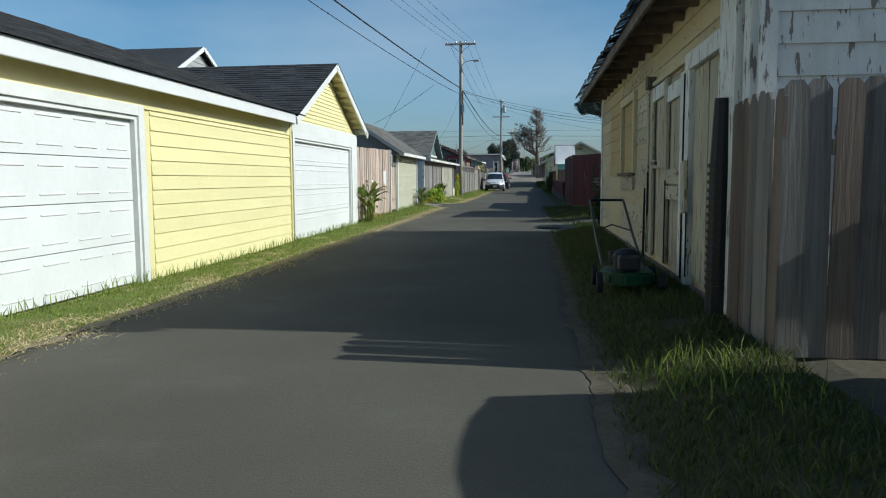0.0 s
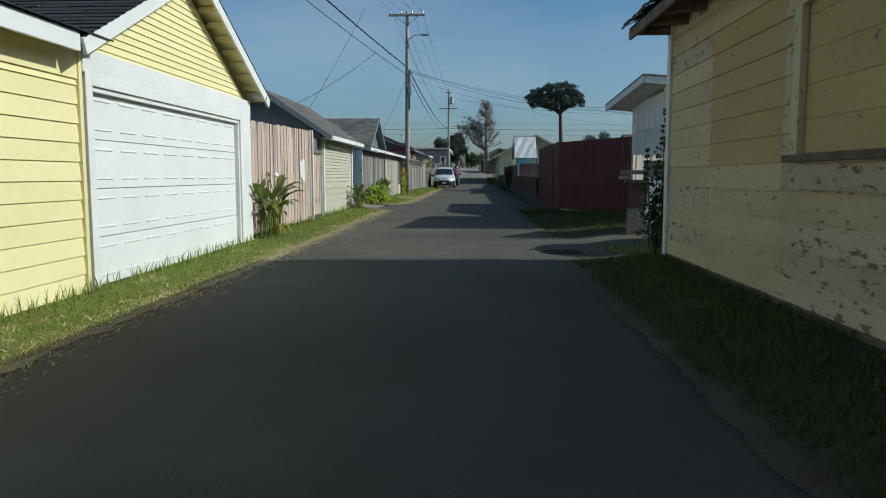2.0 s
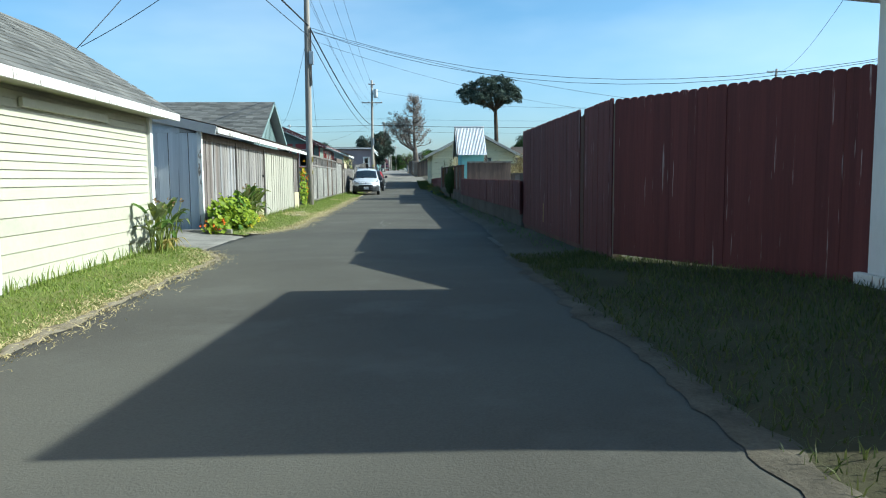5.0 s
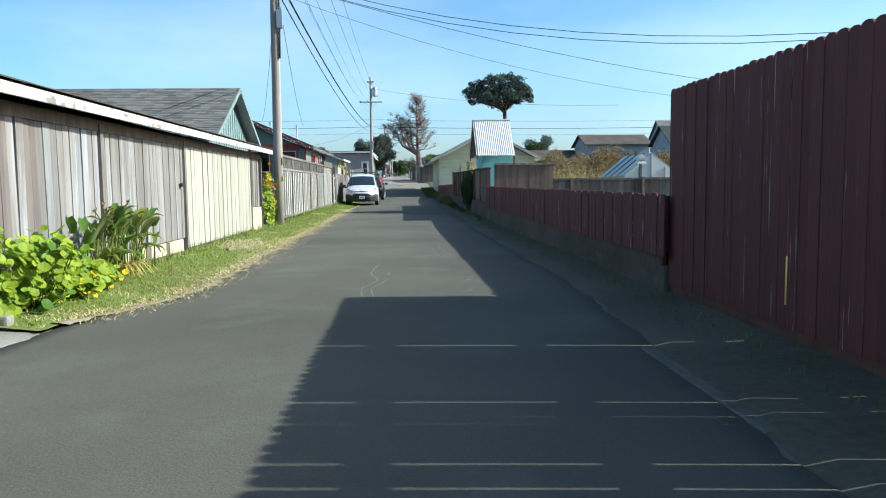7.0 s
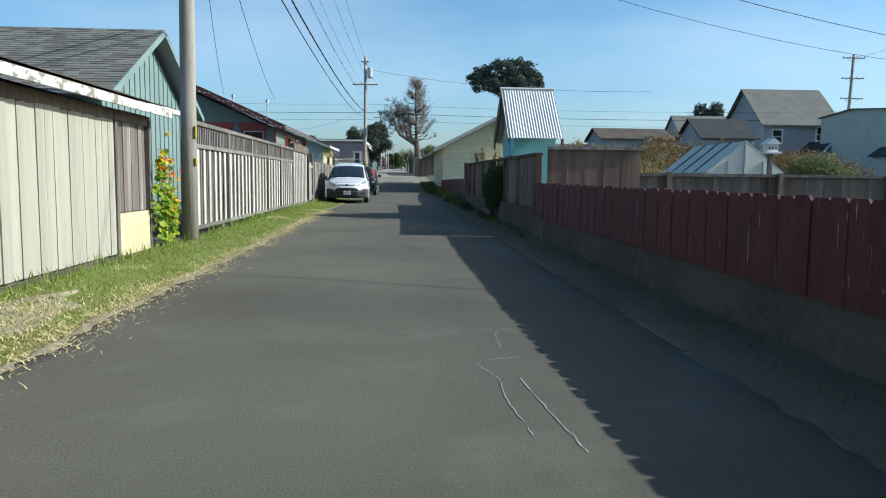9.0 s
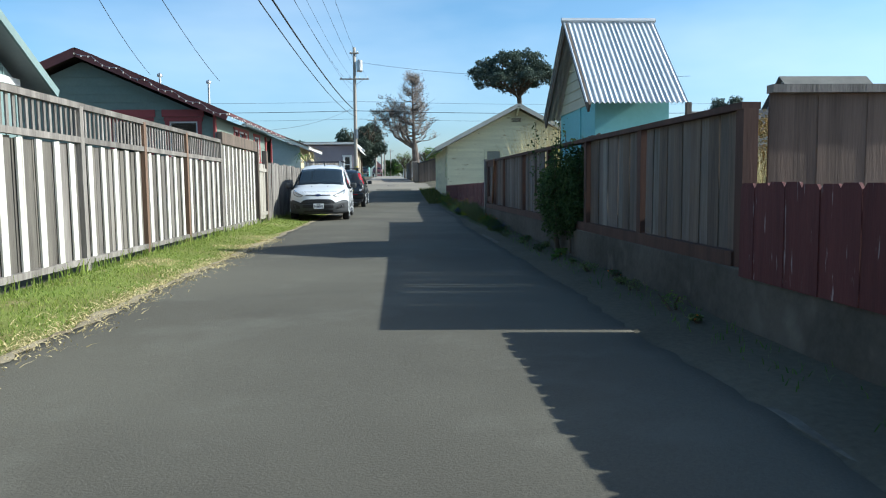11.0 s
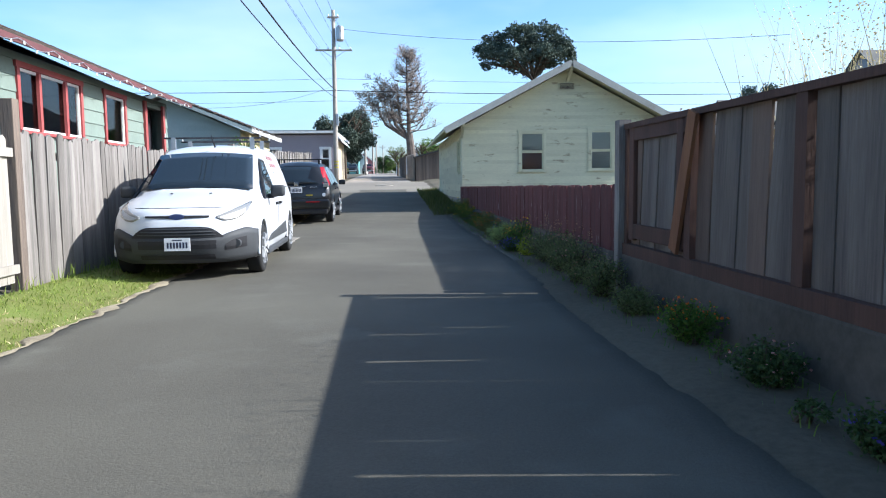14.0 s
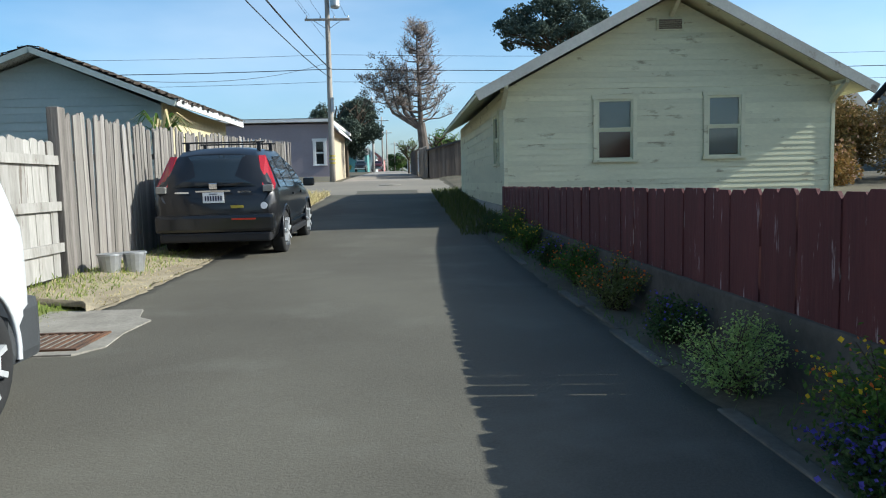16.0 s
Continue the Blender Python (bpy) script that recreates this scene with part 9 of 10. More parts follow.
for x, y, r, h, mat, label, blooms, heads in (
        (2.95, 63.2, 0.16, 0.16, leaf_shrub, "low dark rosette with bluish flowers under the fence", ((petal_violet, 2, 0.02),), None),
        (2.98, 64.3, 0.2, 0.2, leaf_shrub, "low dark green plant under the fence", ((petal_pink, 1, 0.018),), None),
        (3.0, 65.4, 0.24, 0.26, leaf_mid, "green flower bush with orange blossoms by the wall", ((petal_orange, 2, 0.022),), None),
        (3.0, 66.5, 0.22, 0.2, leaf_sage, "grey-green low plant at the wall", (), None),
        (2.98, 67.5, 0.32, 0.38, leaf_sage, "straggling bush with a few faded flowers", ((petal_dry, 1, 0.018),), None),
        (3.0, 68.5, 0.34, 0.46, leaf_sage, "straggling bush with a few faded flowers", ((petal_pink, 1, 0.016),), 14),
        (3.05, 69.6, 0.36, 0.5, leaf_sage, "straggling grey-green bush with small seed heads", ((petal_pink, 1, 0.014),), 10),
        (3.08, 70.7, 0.34, 0.5, leaf_sage, "straggling grey-green bush with small seed heads", ((petal_dry, 1, 0.014),), 12),
        (3.0, 71.65, 0.15, 0.24, leaf_lime, "small bright yellow-green plant", (), None),
        (3.08, 72.5, 0.3, 0.48, leaf_mid, "green bush with bright yellow and orange flowers", ((petal_yellow, 2, 0.024), (petal_orange, 1, 0.02)), None),
        (2.9, 72.35, 0.24, 0.2, leaf_shrub, "low mat of violet-blue flowers", ((petal_violet, 7, 0.022),), None),
        (2.92, 73.6, 0.4, 0.4, leaf_pale, "rounded pale green feathery mound", (), None),
        (3.05, 74.8, 0.28, 0.3, leaf_shrub, "dark green plant with violet flowers", ((petal_violet, 2, 0.02),), None),
        (3.03, 76.1, 0.36, 0.42, leaf_moss, "bush thick with small orange-red flowers", ((petal_orange, 3, 0.02),), None),
        (3.05, 77.6, 0.38, 0.42, leaf_mid, "leafy green bush with orange flowers", ((petal_orange, 2, 0.024),), None),
        (3.05, 79.2, 0.36, 0.34, leaf_shrub, "dark green plant with violet flowers", ((petal_violet, 2, 0.024),), None),
        (3.05, 80.8, 0.4, 0.48, leaf_mid, "leafy green bush with yellow flowers", ((petal_yellow, 2, 0.026),), None),
        (3.08, 82.6, 0.42, 0.6, leaf_mid, "tall leafy green bush near the cream house", ((petal_yellow, 1, 0.026),), None),
        (3.05, 84.2, 0.36, 0.4, leaf_shrub, "dark green bush near the cream house", (), None)):
    bed_plant((x, y, rise(y) + 0.05), r, h, mat, label, blooms, int(26 + 70 * r), 0.02 if mat is leaf_pale else 0.027, 70, heads)
bush("bush", (13.4, 91.5, 0.4), (2.0, 2.4, 1.85), 26000, 0.11, leaf_olive, "big bush with pinkish dry flower heads beside the house", flowers=[(petal_dry, 400, 0.09)])
bush("bush", (12.2, 88.5, 0.4), (0.8, 1.2, 0.8), 2600, 0.1, leaf_rust, "dry pinkish bush beside the cream house", flowers=[(petal_dry, 260, 0.09)])
for x, y, r, m in ((15.6, 90, (2.0, 2.2, 1.75), leaf_olive), (18.5, 91, (2.4, 2.2, 1.6), leaf_olive), (22.5, 92, (2.4, 2.2, 1.3), leaf_rust), (8.6, 66.8, (1.6, 1.4, 1.1), leaf_olive), (11.8, 69, (2.4, 1.8, 1.5), leaf_rust), (15.2, 70, (2.2, 2, 1.35), leaf_rust), (20, 74, (2.5, 2, 1.3), leaf_rust), (7.2, 68, (1.2, 1.2, 0.9), straw), (24, 78, (3, 2, 1.2), leaf_rust), (17.5, 67, (1.6, 1.4, 1.0), leaf_sage)):
    bush("bush", (x, y, 0.4), r, 6500, 0.1, m, "sprawling garden shrub turning dry and golden", flowers=[(leaf_dry, 900, 0.1)])
for x, y in ((-4.0, 86.3), (-4.2, 95.0)):
    f = thing("palm_shrub", (x, y, 0.6), "spiky palm-like shrub with drooping straps", "shrub")
    for i in range(34):
        a = R.uniform(0, 6.283)
        d = Vector((math.cos(a), math.sin(a), 0))
        b0 = Vector((x, y, 2.3 if y < 90 else 2.0))
        m, t = b0 + d * 0.4 + Vector((0, 0, R.uniform(0.2, 0.55))), b0 + d * R.uniform(0.7, 1.0) + Vector((0, 0, R.uniform(-0.4, 0.3)))
        s = d.cross(Vector((0, 0, 1))) * 0.025
        pydata("leaf", [b0 - s, b0 + s, m - s, m + s, t], [(0, 1, 3, 2), (2, 3, 4)], R.choice([leaf_mid, straw]), f)
    part("trunk", tubed([(x, y, 0.4), (x, y, 2.35 if y < 90 else 2.05)], 0.1), bark, f)


def branches(bm, p, d, length, r, depth, ends, spread=0.55, up=0.15):
    """A limb that forks; the tips are gathered in ends."""
    q = p + d * length
    mid = p + d * length * 0.5 + Vector((R.gauss(0, 0.05), R.gauss(0, 0.05), R.gauss(0, 0.03))) * length
    tube(bm, [p, mid, q], [r, r * 0.85, r * 0.68], 6 if depth < 3 else 8, cap=False)
    if depth <= 2:
        ends.append(q)
        ends.append(mid)
    if depth == 0:
        return
    for i in range(R.choice((2, 3)) if depth > 1 else 3):
        nd = (d + Vector((R.gauss(0, spread), R.gauss(0, spread), R.gauss(up, spread * 0.5)))).normalized()
        branches(bm, q if i < 2 else mid, nd, length * R.uniform(0.62, 0.85), r * 0.62, depth - 1, ends, spread, up)


def umbrella_pine(at, h, label):
    """A bare trunk, a fan of limbs and a broad, lumpy crown, flat below and domed above, leaning off the trunk."""
    x, y, z = at
    t = thing("pine_tree", at, label, "tree")
    bm = bmesh.new()
    tube(bm, [(x, y, z - 0.3), (x + 0.1, y, z + h * 0.35), (x - 0.05, y, z + h * 0.66)], [0.4, 0.32, 0.26], 10)
    cx, wide, low, high = x - h * 0.06, h * 0.325, z + h * 0.725, z + h * 0.98
    ends = []
    for i in range(11):
        a = i * 0.571
        goal = Vector((cx + math.cos(a) * wide * 0.6, y + math.sin(a) * wide * 0.6, low + h * 0.05))
        start = Vector((x - 0.05, y, z + h * R.uniform(0.6, 0.66)))
        branches(bm, start, (goal - start).normalized(), (goal - start).length * 0.55, 0.15, 2, ends, 0.45, 0.05)
    part("trunk", bm, bark, t)
    pts = []
    for i in range(135):
        a, k = R.uniform(0, 6.283), R.random() ** 0.55
        roof = low + (high - low) * math.sqrt(max(0.0, 1 - k ** 2.4))
        floor_z = low - h * 0.03 * (1 - k) + R.uniform(-0.25, 0.3)
        cz = floor_z + (roof - floor_z) * R.random() ** 0.7
        q = R.uniform(0.7, 1.15)
        pts += blob(cx + math.cos(a) * k * wide, y + math.sin(a) * k * wide, cz, h * 0.062 * q, h * 0.062 * q, h * 0.04 * q, 110)
    for e in ends[::2]:
        pts += blob(e.x, e.y, e.z, h * 0.04, h * 0.04, h * 0.03, 24)
    leaf_mesh("crown", pts, 0.26, leaf_pine, t)
    return t


umbrella_pine((14.7, 131, 1.7), 14.6, "tall umbrella-shaped pine with a bare trunk")


def bare_tree(at, h, label):
    """A forked tree: a tall leafless spire whose twigs sweep out and up, and a limb to one side with a head of dusky foliage."""
    x, y, z = at
    t = thing("tree", at, label, "tree")
    bm, twigs = bmesh.new(), bmesh.new()
    fork = Vector((x - 0.1, y, z + h * 0.36))
    tube(bm, [(x + 0.2, y, z - 0.3), (x + 0.12, y, z + h * 0.15), fork], [0.48, 0.38, 0.3], 10, cap=False)
    tip = Vector((x - 0.25, y, z + h))
    tube(bm, [fork, fork.lerp(tip, 0.35), fork.lerp(tip, 0.7), tip], [0.2, 0.15, 0.09, 0.02], 8)

    def sweep(p, d, reach, lift, r, fine):
        """A limb that leaves sideways and turns up, with fine twigs along it."""
        a = p + d * reach * 0.6 + Vector((0, 0, lift * 0.15))
        b = p + d * reach * 0.95 + Vector((0, 0, lift * 0.5))
        c = p + d * reach + Vector((R.gauss(0, 0.1), 0, lift))
        tube(bm, [p, a, b, c], [r, r * 0.75, r * 0.5, r * 0.2], 5)
        out = []
        for i in range(fine):
            q = R.random()
            e = a.lerp(b, q * 2) if q < 0.5 else b.lerp(c, q * 2 - 1)
            w = Vector((R.gauss(0, 0.6), R.gauss(0, 0.6), R.uniform(0.2, 1.0))).normalized() * R.uniform(0.25, 0.6)
            f = e + w
            tube(twigs, [e, e.lerp(f, 0.55) + Vector((0, 0, -0.03)), f], [0.018, 0.013, 0.007], 3, cap=False)
            g = f + Vector((R.gauss(0, 0.2), R.gauss(0, 0.2), R.uniform(0.02, 0.25)))
            tube(twigs, [e.lerp(f, 0.6), g], [0.011, 0.006], 3, cap=False)
            out += [f, g]
        return out
    ends = []
    for i in range(84):
        k = R.random() ** 1.1
        a = R.uniform(0, 6.283)
        reach = (1.75 * (1 - k) ** 0.8 + 0.45) * R.uniform(0.55, 1.1)
        ends += sweep(fork.lerp(tip, k * 0.97), Vector((math.cos(a), math.sin(a), 0)), reach, R.uniform(0.5, 1.3) * (1.2 - 0.6 * k), 0.05, 20)
    head = Vector((x - 3.0, y, z + h * 0.63))
    dense = []
    for dx, dz, r in ((-1.6, 0.66, 0.17), (-1.0, 0.75, 0.13), (-2.7, 0.6, 0.12), (-2.2, 0.72, 0.1)):
        top = Vector((x + dx, y + R.uniform(-0.5, 0.5), z + h * dz))
        knee = Vector((x + dx * 0.75, top.y * 0.5 + y * 0.5, z + h * 0.43))
        tube(bm, [fork - Vector((0, 0, 0.5)), knee, knee.lerp(top, 0.5) + Vector((-0.1, 0, 0)), top], [r, r * 0.85, r * 0.6, r * 0.3], 7)
        for i in range(16):
            a = R.uniform(0, 6.283)
            dense += sweep(knee.lerp(top, R.random()), Vector((math.cos(a) - 0.25, math.sin(a), 0)), R.uniform(0.4, 1.2), R.uniform(0.1, 0.9), 0.04, 7)
    part("trunk", bm, bark_grey, t)
    part("twig_spray", twigs, twig_pale, t, "bare pale twigs")["kind"] = "stuff"
    leaf_mesh("dry_foliage", [e + Vector((R.gauss(0, 0.08), R.gauss(0, 0.08), R.gauss(0, 0.06))) for e in ends[::3]], 0.075, leaf_dry, t)["kind"] = "stuff"
    pts = [e + Vector((R.gauss(0, 0.12), R.gauss(0, 0.12), R.gauss(0, 0.1))) for e in dense if e.x < x - 0.7 for i in range(3)]
    for i in range(56):
        a, k = R.uniform(0, 6.283), R.random() ** 0.5
        pts += blob(head.x + math.cos(a) * k * 1.4, head.y + R.uniform(-1.1, 1.1), head.z + math.sin(a) * k * 2.0, 0.42, 0.42, 0.32, 44)
    leaf_mesh("foliage", pts, 0.115, leaf_dusk, t)["kind"] = "stuff"
    return t


twig_pale = material("twig_pale", (0.27, 0.22, 0.19), (0.19, 0.155, 0.135), rough=1.0, s=(3, 25), bump=0.2)
leaf_dusk = leafy("leaf_dusk", (0.085, 0.08, 0.07), (0.17, 0.15, 0.125), 0.8, 0.15)
bare_tree((2.6, 122, 1.5), 10.4, "half-dead tree with bare grey twigs and brown foliage")


def round_tree(at, h, w, label, mat, n=2600, size=0.3):
    x, y, z = at
    t = thing("tree", at, label, "tree")
    bm = bmesh.new()
    ends = []
    tube(bm, [(x, y, z - 0.3), (x + 0.05, y, z + h * 0.4)], [0.05 * h * 0.6, 0.03 * h * 0.6], 8)
    for i in range(6):
        a = i * 1.05
        branches(bm, Vector((x + 0.05, y, z + h * 0.35)), Vector((math.cos(a) * 0.7, math.sin(a) * 0.7, 0.9)).normalized(), h * 0.22, 0.1, 2, ends)
    part("trunk", bm, bark, t)
    pts = []
    for i in range(16):
        a, k = R.uniform(0, 6.283), R.random() ** 0.5
        pts += blob(x + math.cos(a) * k * w * 0.34, y + math.sin(a) * k * w * 0.34, z + h * (0.33 + 0.5 * ((i * 7) % 16) / 15) * (1 - 0.1 * k), w * 0.2, w * 0.2, h * 0.15, n // 16)
    leaf_mesh("crown", pts, size, mat, t)
    return t


for at, h, w, m in (((-13.5, 152), 6.0, 7.0, leaf_pine), ((30, 190), 10, 8, leaf_pine), ((-28, 170), 9, 8, leaf_dark), ((7.5, 170), 5, 6, leaf_dark), ((22, 150), 6.5, 6, leaf_dark), ((-1.6, 300), 7, 7, leaf_dark), ((4.0, 290), 6, 7, leaf_dark)):
    round_tree((*at, rise(at[1])), h, w, "dark rounded tree beyond the street", m, 9000, 0.26)
round_tree((-3.15, 127, rise(127)), 7.1, 6.0, "dense dark green tree beside the corner house", leaf_pine, 26000, 0.2)
round_tree((54.4, 166, rise(166)), 14.0, 8.0, "dense dark tree behind the far houses", leaf_pine, 26000, 0.3)
round_tree((1.7, 142, rise(142)), 3.9, 2.6, "thin pale-leaved young tree beside the gravel lane", leaf_sage, 1500, 0.13)
round_tree((3.9, 125, rise(125)), 4.0, 3.6, "straggling green shrub behind the dark shed", leaf_mid, 1100, 0.16)
round_tree((0.95, 178, rise(178)), 2.5, 1.9, "round green bush at the edge of the gravel lane", leaf_mid, 5000, 0.15)
round_tree((-3.7, 132, rise(132)), 1.2, 1.6, "low yellow-green bush under the dark tree", leaf_yellow, 900, 0.12)
far_wood = []
for i in range(70):
    x = R.uniform(-60, 60)
    hh = R.uniform(2.0, 4.5)
    far_wood += blob(x, 330 + R.uniform(-8, 8), rise(330) + hh * 0.6, R.uniform(1.5, 3.5), 3.0, hh * 0.7, 130)
tagged(leaf_mesh("far_trees", far_wood, 0.7, leaf_dark, None), "distant belt of dark trees beyond the last houses", "trees", kind="stuff")

# ---- across the street and in the distance ----
def far_house(at, w, d, h, ridge, axis, wall_mat, roof_mat, label, wins=(), over=0.4):
    """A plain house: walls, gable roof, windows. axis: the way its ridge runs."""
    x, y, z = at
    g = thing("house", at, label, "house", "distant houses")
    shell(g, x - w / 2, x + w / 2, y - d / 2, y + d / 2, z - 1.2, z + h, wall_mat, south=[(x + u - ww / 2, x + u + ww / 2, z + v, z + v + hh) for u, v, ww, hh in wins])
    bm = bmesh.new()
    if axis == "x":
        prism(bm, [(y - d / 2, z + h), (y + d / 2, z + h), (y, z + ridge)], "x", x - w / 2, x + w / 2)
        part("gable_wall", bm, wall_mat, g)
        for s in (-1, 1):
            e = y + s * (d / 2 + over)
            ez = z + h - over * (ridge - h) / (d / 2)
            slab(g, "roof", [(x - w / 2 - over, e, ez + 0.1), (x + w / 2 + over, e, ez + 0.1), (x + w / 2 + over, y, z + ridge + 0.1), (x - w / 2 - over, y, z + ridge + 0.1)], 0.12, roof_mat)
    else:
        prism(bm, [(x - w / 2, z + h), (x + w / 2, z + h), (x, z + ridge)], "y", y - d / 2, y + d / 2)
        part("gable_wall", bm, wall_mat, g)
        for s in (-1, 1):
            e = x + s * (w / 2 + over)
            ez = z + h - over * (ridge - h) / (w / 2)
            slab(g, "roof", [(e, y - d / 2 - over, ez + 0.1), (e, y + d / 2 + over, ez + 0.1), (x, y + d / 2 + over, z + ridge + 0.1), (x, y - d / 2 - over, z + ridge + 0.1)], 0.12, roof_mat)
            bm = bmesh.new()
            beam(bm, (e, y - d / 2 - over - 0.02, ez), (x, y - d / 2 - over - 0.02, z + ridge), 0.05, 0.2)
            part("barge_board", bm, white_trim, g)
    for u, v, ww, hh in wins:
        window(g, "y", y - d / 2, x + u - ww / 2, x + u + ww / 2, z + v, z + v + hh, -1, white_trim, trim=0.12)
    return g


# mauve house at the street corner
mv = thing("house", (-5.4, 117, 1.5), "flat mauve-grey house with a white roof edge at the street corner", "house")
shell(mv, -9.5, -3.05, 114.0, 124, 0.9, 4.7, purple_paint, south=((-4.1, -3.3, 2.3, 3.7), (-8.2, -6.8, 2.3, 3.7)))
part("wall", boxed(-3.05, -3.0, 114.0, 124, 1.0, 4.4), distant_tan, mv)
slab(mv, "roof", [(-9.9, 113.6, 4.95), (-2.95, 113.6, 4.95), (-2.55, 124.3, 4.75), (-9.9, 124.3, 4.95)], 0.16, white_trim)
slab(mv, "roofing", [(-9.9, 113.6, 5.0), (-2.95, 113.6, 5.0), (-2.55, 124.3, 4.8), (-9.9, 124.3, 5.0)], 0.05, shingle_grey)
slab(mv, "roof_edge", [(-3.05, 113.55, 4.9), (-2.5, 113.55, 4.3), (-2.5, 124.3, 4.3), (-3.05, 124.3, 4.9)], 0.12, white_trim)
window(mv, "y", 114.0, -4.1, -3.3, 2.3, 3.7, -1, white_trim, trim=0.14)
window(mv, "y", 114.0, -8.2, -6.8, 2.3, 3.7, -1, white_trim, trim=0.14)
part("base_board", boxed(-9.5, -3.0, 113.94, 114.0, 1.2, 1.6), distant_tan, mv)

# fence and outbuildings along the far lane
ff = thing("fence", (2.5, 118, 1.4), "weathered dark board fence beside the bare tree", "fence")
boards(ff, (2.68, 115.3), (2.3, 121.4), lambda y: rise(y) - 0.1, lambda y: rise(y) + 1.95, 0.17, silver_wood, "worn", 0.01, 0.025, 0.012, 0.05)
boards(ff, (2.2, 123.2), (1.9, 139), lambda y: rise(y) - 0.1, lambda y: rise(y) + 1.9, 0.3, dark_wood, "flat", 0.01, 0.03, 0.01, 0.05)
dg = thing("shed", (4.6, 116, 1.3), "low dark weathered board shed with a sloping roof", "shed")
for i in range(22):
    u = 2.76 + i * 0.2
    piece("board", board_mesh("worn", dark_wood, 0.19, 0.025, i % 6), dark_wood, dg, (u + 0.1, 115.0 + R.uniform(-0.006, 0.006), 1.15), (0, R.gauss(0, 0.006), -math.pi / 2), (1, 1, 1.95 + i * 0.055 + R.uniform(-0.02, 0.02)))
bm = bmesh.new()
prism(bm, [(2.8, 1.1), (7.1, 1.1), (7.1, 4.2), (2.8, 3.05)], "y", 115.06, 120)
part("wall", bm, dark_wood, dg)
slab(dg, "roof", [(2.62, 114.8, 3.1), (7.3, 114.8, 4.32), (7.3, 120.2, 4.32), (2.62, 120.2, 3.1)], 0.1, shingle_black)
teal_wall = material("teal_wall", (0.13, 0.3, 0.29), (0.1, 0.24, 0.23), rough=0.7, s=(0.8, 8), bump=0.05)
pink_wall = material("pink_wall", (0.45, 0.2, 0.18), (0.36, 0.16, 0.15), rough=0.8, s=(0.8, 8), bump=0.05)
red_roof = material("red_roof", (0.16, 0.06, 0.05), (0.1, 0.045, 0.04), rough=0.9, s=(1, 8), bump=0.3)
far_house((-7.35, 207, 3.1), 4.2, 8, 3.0, 4.2, "x", teal_wall, shingle_grey, "small teal house along the gravel lane", [(0.9, 2.0, 1.4, 0.7)], 0.25)
far_house((-5.5, 216, 3.2), 3.0, 9, 2.9, 4.6, "y", white_trim, red_roof, "white gabled house with a red roof along the lane", (), 0.3)
far_house((-5.6, 246, 3.55), 4.6, 12, 3.0, 4.9, "y", pink_wall, red_roof, "pink house with a red roof far along the lane", (), 0.3)
far_house((3.2, 165, 2.4), 3.0, 5, 1.75, 2.6, "y", distant_paint, shingle_grey, "small pale shed beside the gravel lane", (), 0.2)
far_house((7, 205, 3.1), 8, 12, 3.2, 5, "y", distant_paint, shingle_brown, "pale house far along the lane")
# houses beyond the gardens
far_house((41.3, 116, 1.4), 7.6, 9, 5.8, 9.5, "x", distant_grey, shingle_grey, "large two-storey grey house with a steep roof", [(-2.4, 3.6, 1.2, 1.4), (2.2, 3.9, 1.2, 1.4)], 0.5)
far_house((42.3, 109.5, 1.2), 3.4, 4, 2.3, 3.9, "y", distant_grey, shingle_black, "small entrance porch with a gable roof")
far_house((51.2, 160, 1.7), 10.2, 8, 7.0, 10.2, "x", distant_grey, shingle_grey, "tall grey house beyond the gardens")
far_house((31.4, 109, 1.2), 5.0, 6, 4.1, 5.9, "x", distant_grey, shingle_black, "grey house with a black shingle roof")
far_house((28.6, 128, 1.2), 8.2, 7, 4.9, 6.2, "x", distant_grey, shingle_brown, "grey house with a low brown roof")
far_house((47.5, 104, 1.2), 11.0, 10, 6.2, 6.6, "x", teal_pale, shingle_grey, "pale green flat-roofed house", [(-3.0, 2.6, 0.8, 1.2)], 0.25)
far_house((42.3, 98.2, 1.2), 2.2, 2.2, 2.4, 3.1, "y", distant_paint, shingle_black, "small white porch with posts")
far_house((22, 132, 1.0), 9.0, 8, 2.9, 4.6, "x", distant_tan, shingle_brown, "low bungalow with a brown roof")
far_house((60, 130, 1.5), 12, 10, 4, 6.5, "x", distant_paint, shingle_grey, "distant pale house beyond the gardens")
far_house((75, 120, 1.5), 12, 10, 4, 6.5, "x", distant_tan, shingle_brown, "distant tan house beyond the gardens")
far_house((-22, 122, 1.5), 12, 10, 3.4, 5.2, "x", distant_paint, shingle_brown, "distant low house along the street")
far_house((-40, 124, 1.5), 12, 10, 3.6, 5.6, "x", distant_tan, shingle_grey, "distant tan house along the street")
far_house((-14, 12, 0), 8, 14, 2.9, 4.4, "y", distant_paint, shingle_grey, "house behind the yellow garages")
far_house((13.5, 10, 0.2), 7, 10, 2.9, 4.6, "y", distant_tan, shingle_brown, "house behind the cream shed")
far_house((16, 26, 0.2), 8, 9, 3.0, 4.8, "y", distant_paint, shingle_grey, "house behind the white shed")
far_house((3.5, -26, 0.0), 16, 8, 3.2, 5.0, "x", distant_paint, shingle_brown, "house at the end of the lane behind", [(-3, 1, 1.4, 1.3), (3, 1, 1.4, 1.3)])


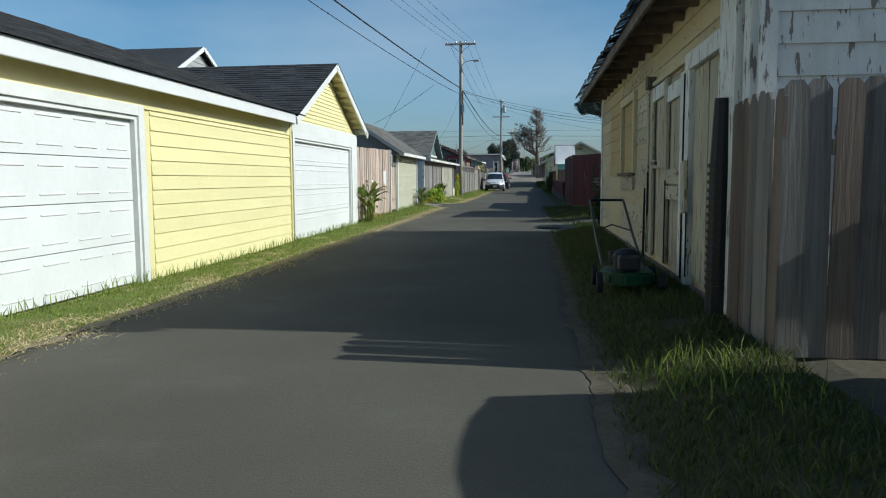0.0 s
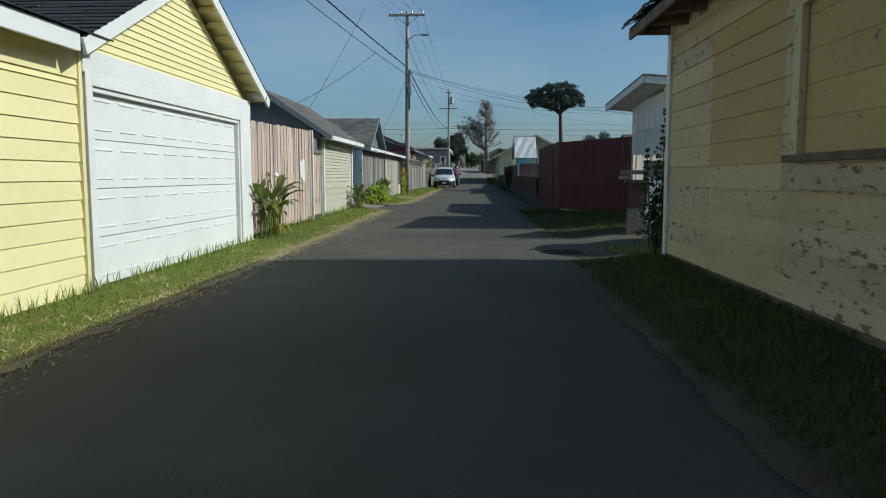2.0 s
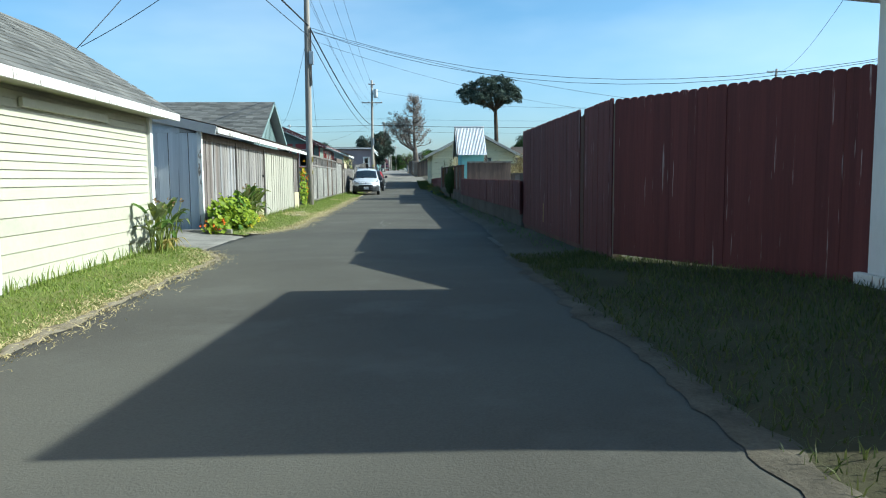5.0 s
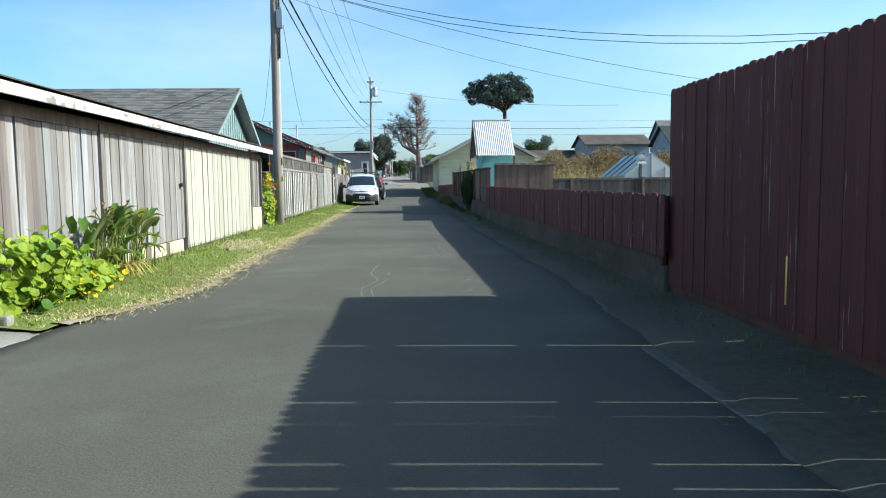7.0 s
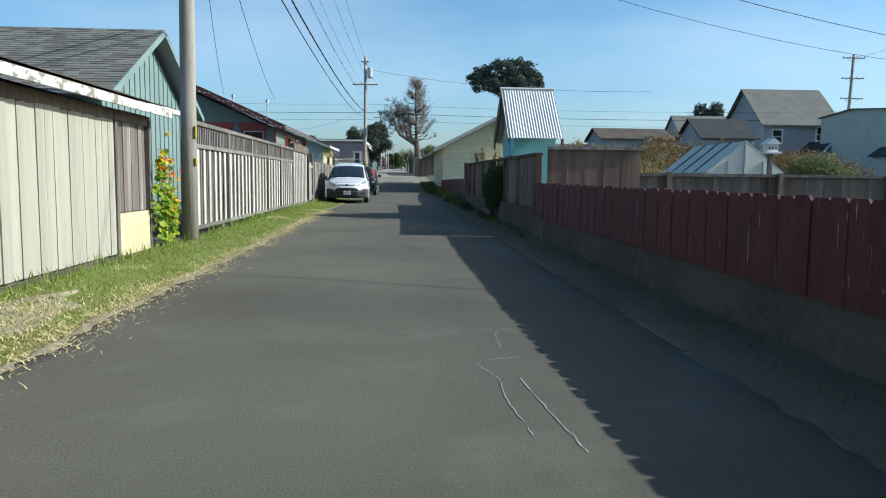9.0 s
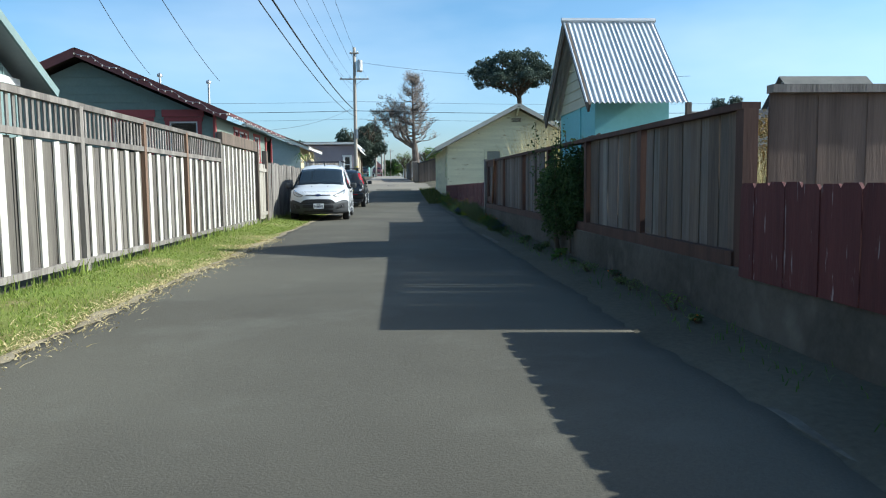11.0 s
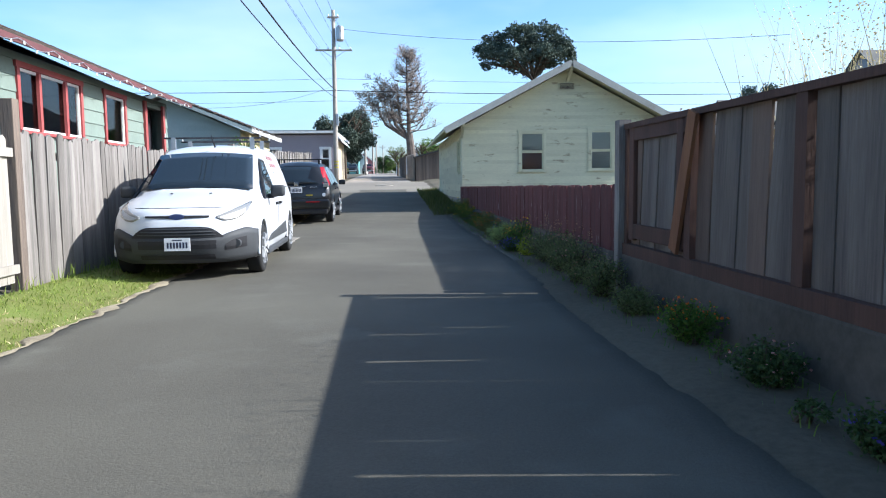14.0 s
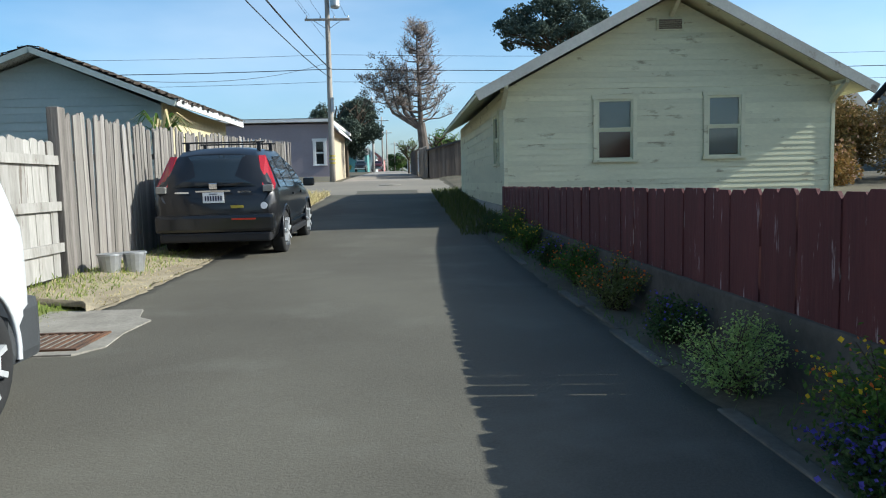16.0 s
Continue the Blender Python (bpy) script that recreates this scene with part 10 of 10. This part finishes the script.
def pickup(at, turn, mat, label):
    c = thing("pickup_truck", at, label, "truck", "parked trucks", turn=turn)
    S = [(0.0, section(0.8, 0.5, 0.9, 0.88, 1.0, 0.8, 1.05, 0.01)), (0.1, section(0.86, 0.42, 0.95, 0.92, 1.08, 0.84, 1.12, 0.01)), (1.9, section(0.88, 0.4, 0.96, 0.92, 1.08, 0.84, 1.12, 0.01)),
         (2.0, section(0.88, 0.4, 0.96, 0.92, 1.1, 0.7, 1.72, 0.02)), (3.4, section(0.88, 0.4, 0.96, 0.92, 1.1, 0.7, 1.76, 0.02)), (4.0, section(0.88, 0.4, 0.96, 0.92, 1.08, 0.82, 1.16, 0.02)), (5.3, section(0.8, 0.5, 0.88, 0.84, 0.98, 0.76, 1.04, 0.02))]
    part("body", loft(S), mat, c, local=True, smooth=True)
    part("rear_window", boxed(-0.6, 0.6, 1.93, 1.98, 1.2, 1.62), car_glass, c, local=True)
    part("windscreen", patch([(0.68, 3.92, 1.2), (-0.68, 3.92, 1.2), (-0.6, 3.5, 1.68), (0.6, 3.5, 1.68)], 4, 2, 0.02, (0, 0.7, 0.6)), car_glass, c, local=True)
    part("grille", boxed(-0.52, 0.52, 5.24, 5.36, 0.66, 0.92, bevel=0.02), dark_metal, c, local=True)
    part("front_bumper", boxed(-0.88, 0.88, 5.2, 5.42, 0.42, 0.62, bevel=0.03), chrome, c, local=True)
    part("bumper", boxed(-0.9, 0.9, -0.12, 0.02, 0.5, 0.68), chrome, c, local=True)
    for s in (-1, 1):
        part("headlamp", boxed(s * 0.68 - 0.12, s * 0.68 + 0.12, 5.2, 5.34, 0.7, 0.9, bevel=0.02), lamp_clear, c, local=True)
        part("tail_lamp", boxed(min(s * 0.8, s * 0.93), max(s * 0.8, s * 0.93), -0.03, 0.04, 0.75, 1.05), lamp_red, c, local=True)
        part("side_window", boxed(min(s * 0.84, s * 0.9), max(s * 0.84, s * 0.9), 2.2, 3.5, 1.16, 1.6), car_glass, c, local=True)
        for y in (1.1, 4.3):
            arch(c, s * 0.96, y, 0.42, s, mat)
            wheel(c, s * 0.84, y, 0.37, s, 6)
    return c


maroon = material("maroon", (0.06, 0.012, 0.014), (0.05, 0.01, 0.012), rough=0.3, bump=0.02, coat=0.6)
pickup((-3.2, 198, rise(196)), 180, maroon, "dark red pickup truck parked along the gravel lane")
pickup((-5.9, 197, rise(195)), 180, car_black, "black truck parked before the teal house")
pickup((36.8, 101.5, rise(101.5) + 0.3), -80, car_white, "white pickup truck parked beyond the gardens")

# street corner: sign and sun-dry verge
hills = pydata("backdrop", [(-900, 1400, -5), (900, 1400, -5), (900, 1400, 6), (500, 1400, 16), (150, 1400, 9), (-200, 1400, 18), (-500, 1400, 10), (-900, 1400, 15)], [tuple(range(8))], leaf_pine)
tagged(hills, "low dark wooded ridge on the horizon", "backdrop", kind="structure")

# two buckets by the gate
for i, (x, y) in enumerate(((-2.62, 79.55), (-2.38, 79.75))):
    b = thing("bucket", (x, y, 0.09), "grey metal bucket standing by the gate", "bucket", "buckets by the gate")
    part("body", tubed([(x, y, 0.08), (x, y, 0.36)], [0.11, 0.15], 16), galvanised, b)
    part("rim", tubed([(x, y, 0.34), (x, y, 0.365)], 0.158, 16), galvanised, b)
mh = thing("manhole", (0.5, 106.5, rise(106.5) + 0.03), "pale round manhole cover in the street", "manhole cover")
part("cover", tubed([(0.5, 106.5, rise(106.5) + 0.01), (0.5, 106.5, rise(106.5) + 0.035)], 0.55, 20), concrete, mh)
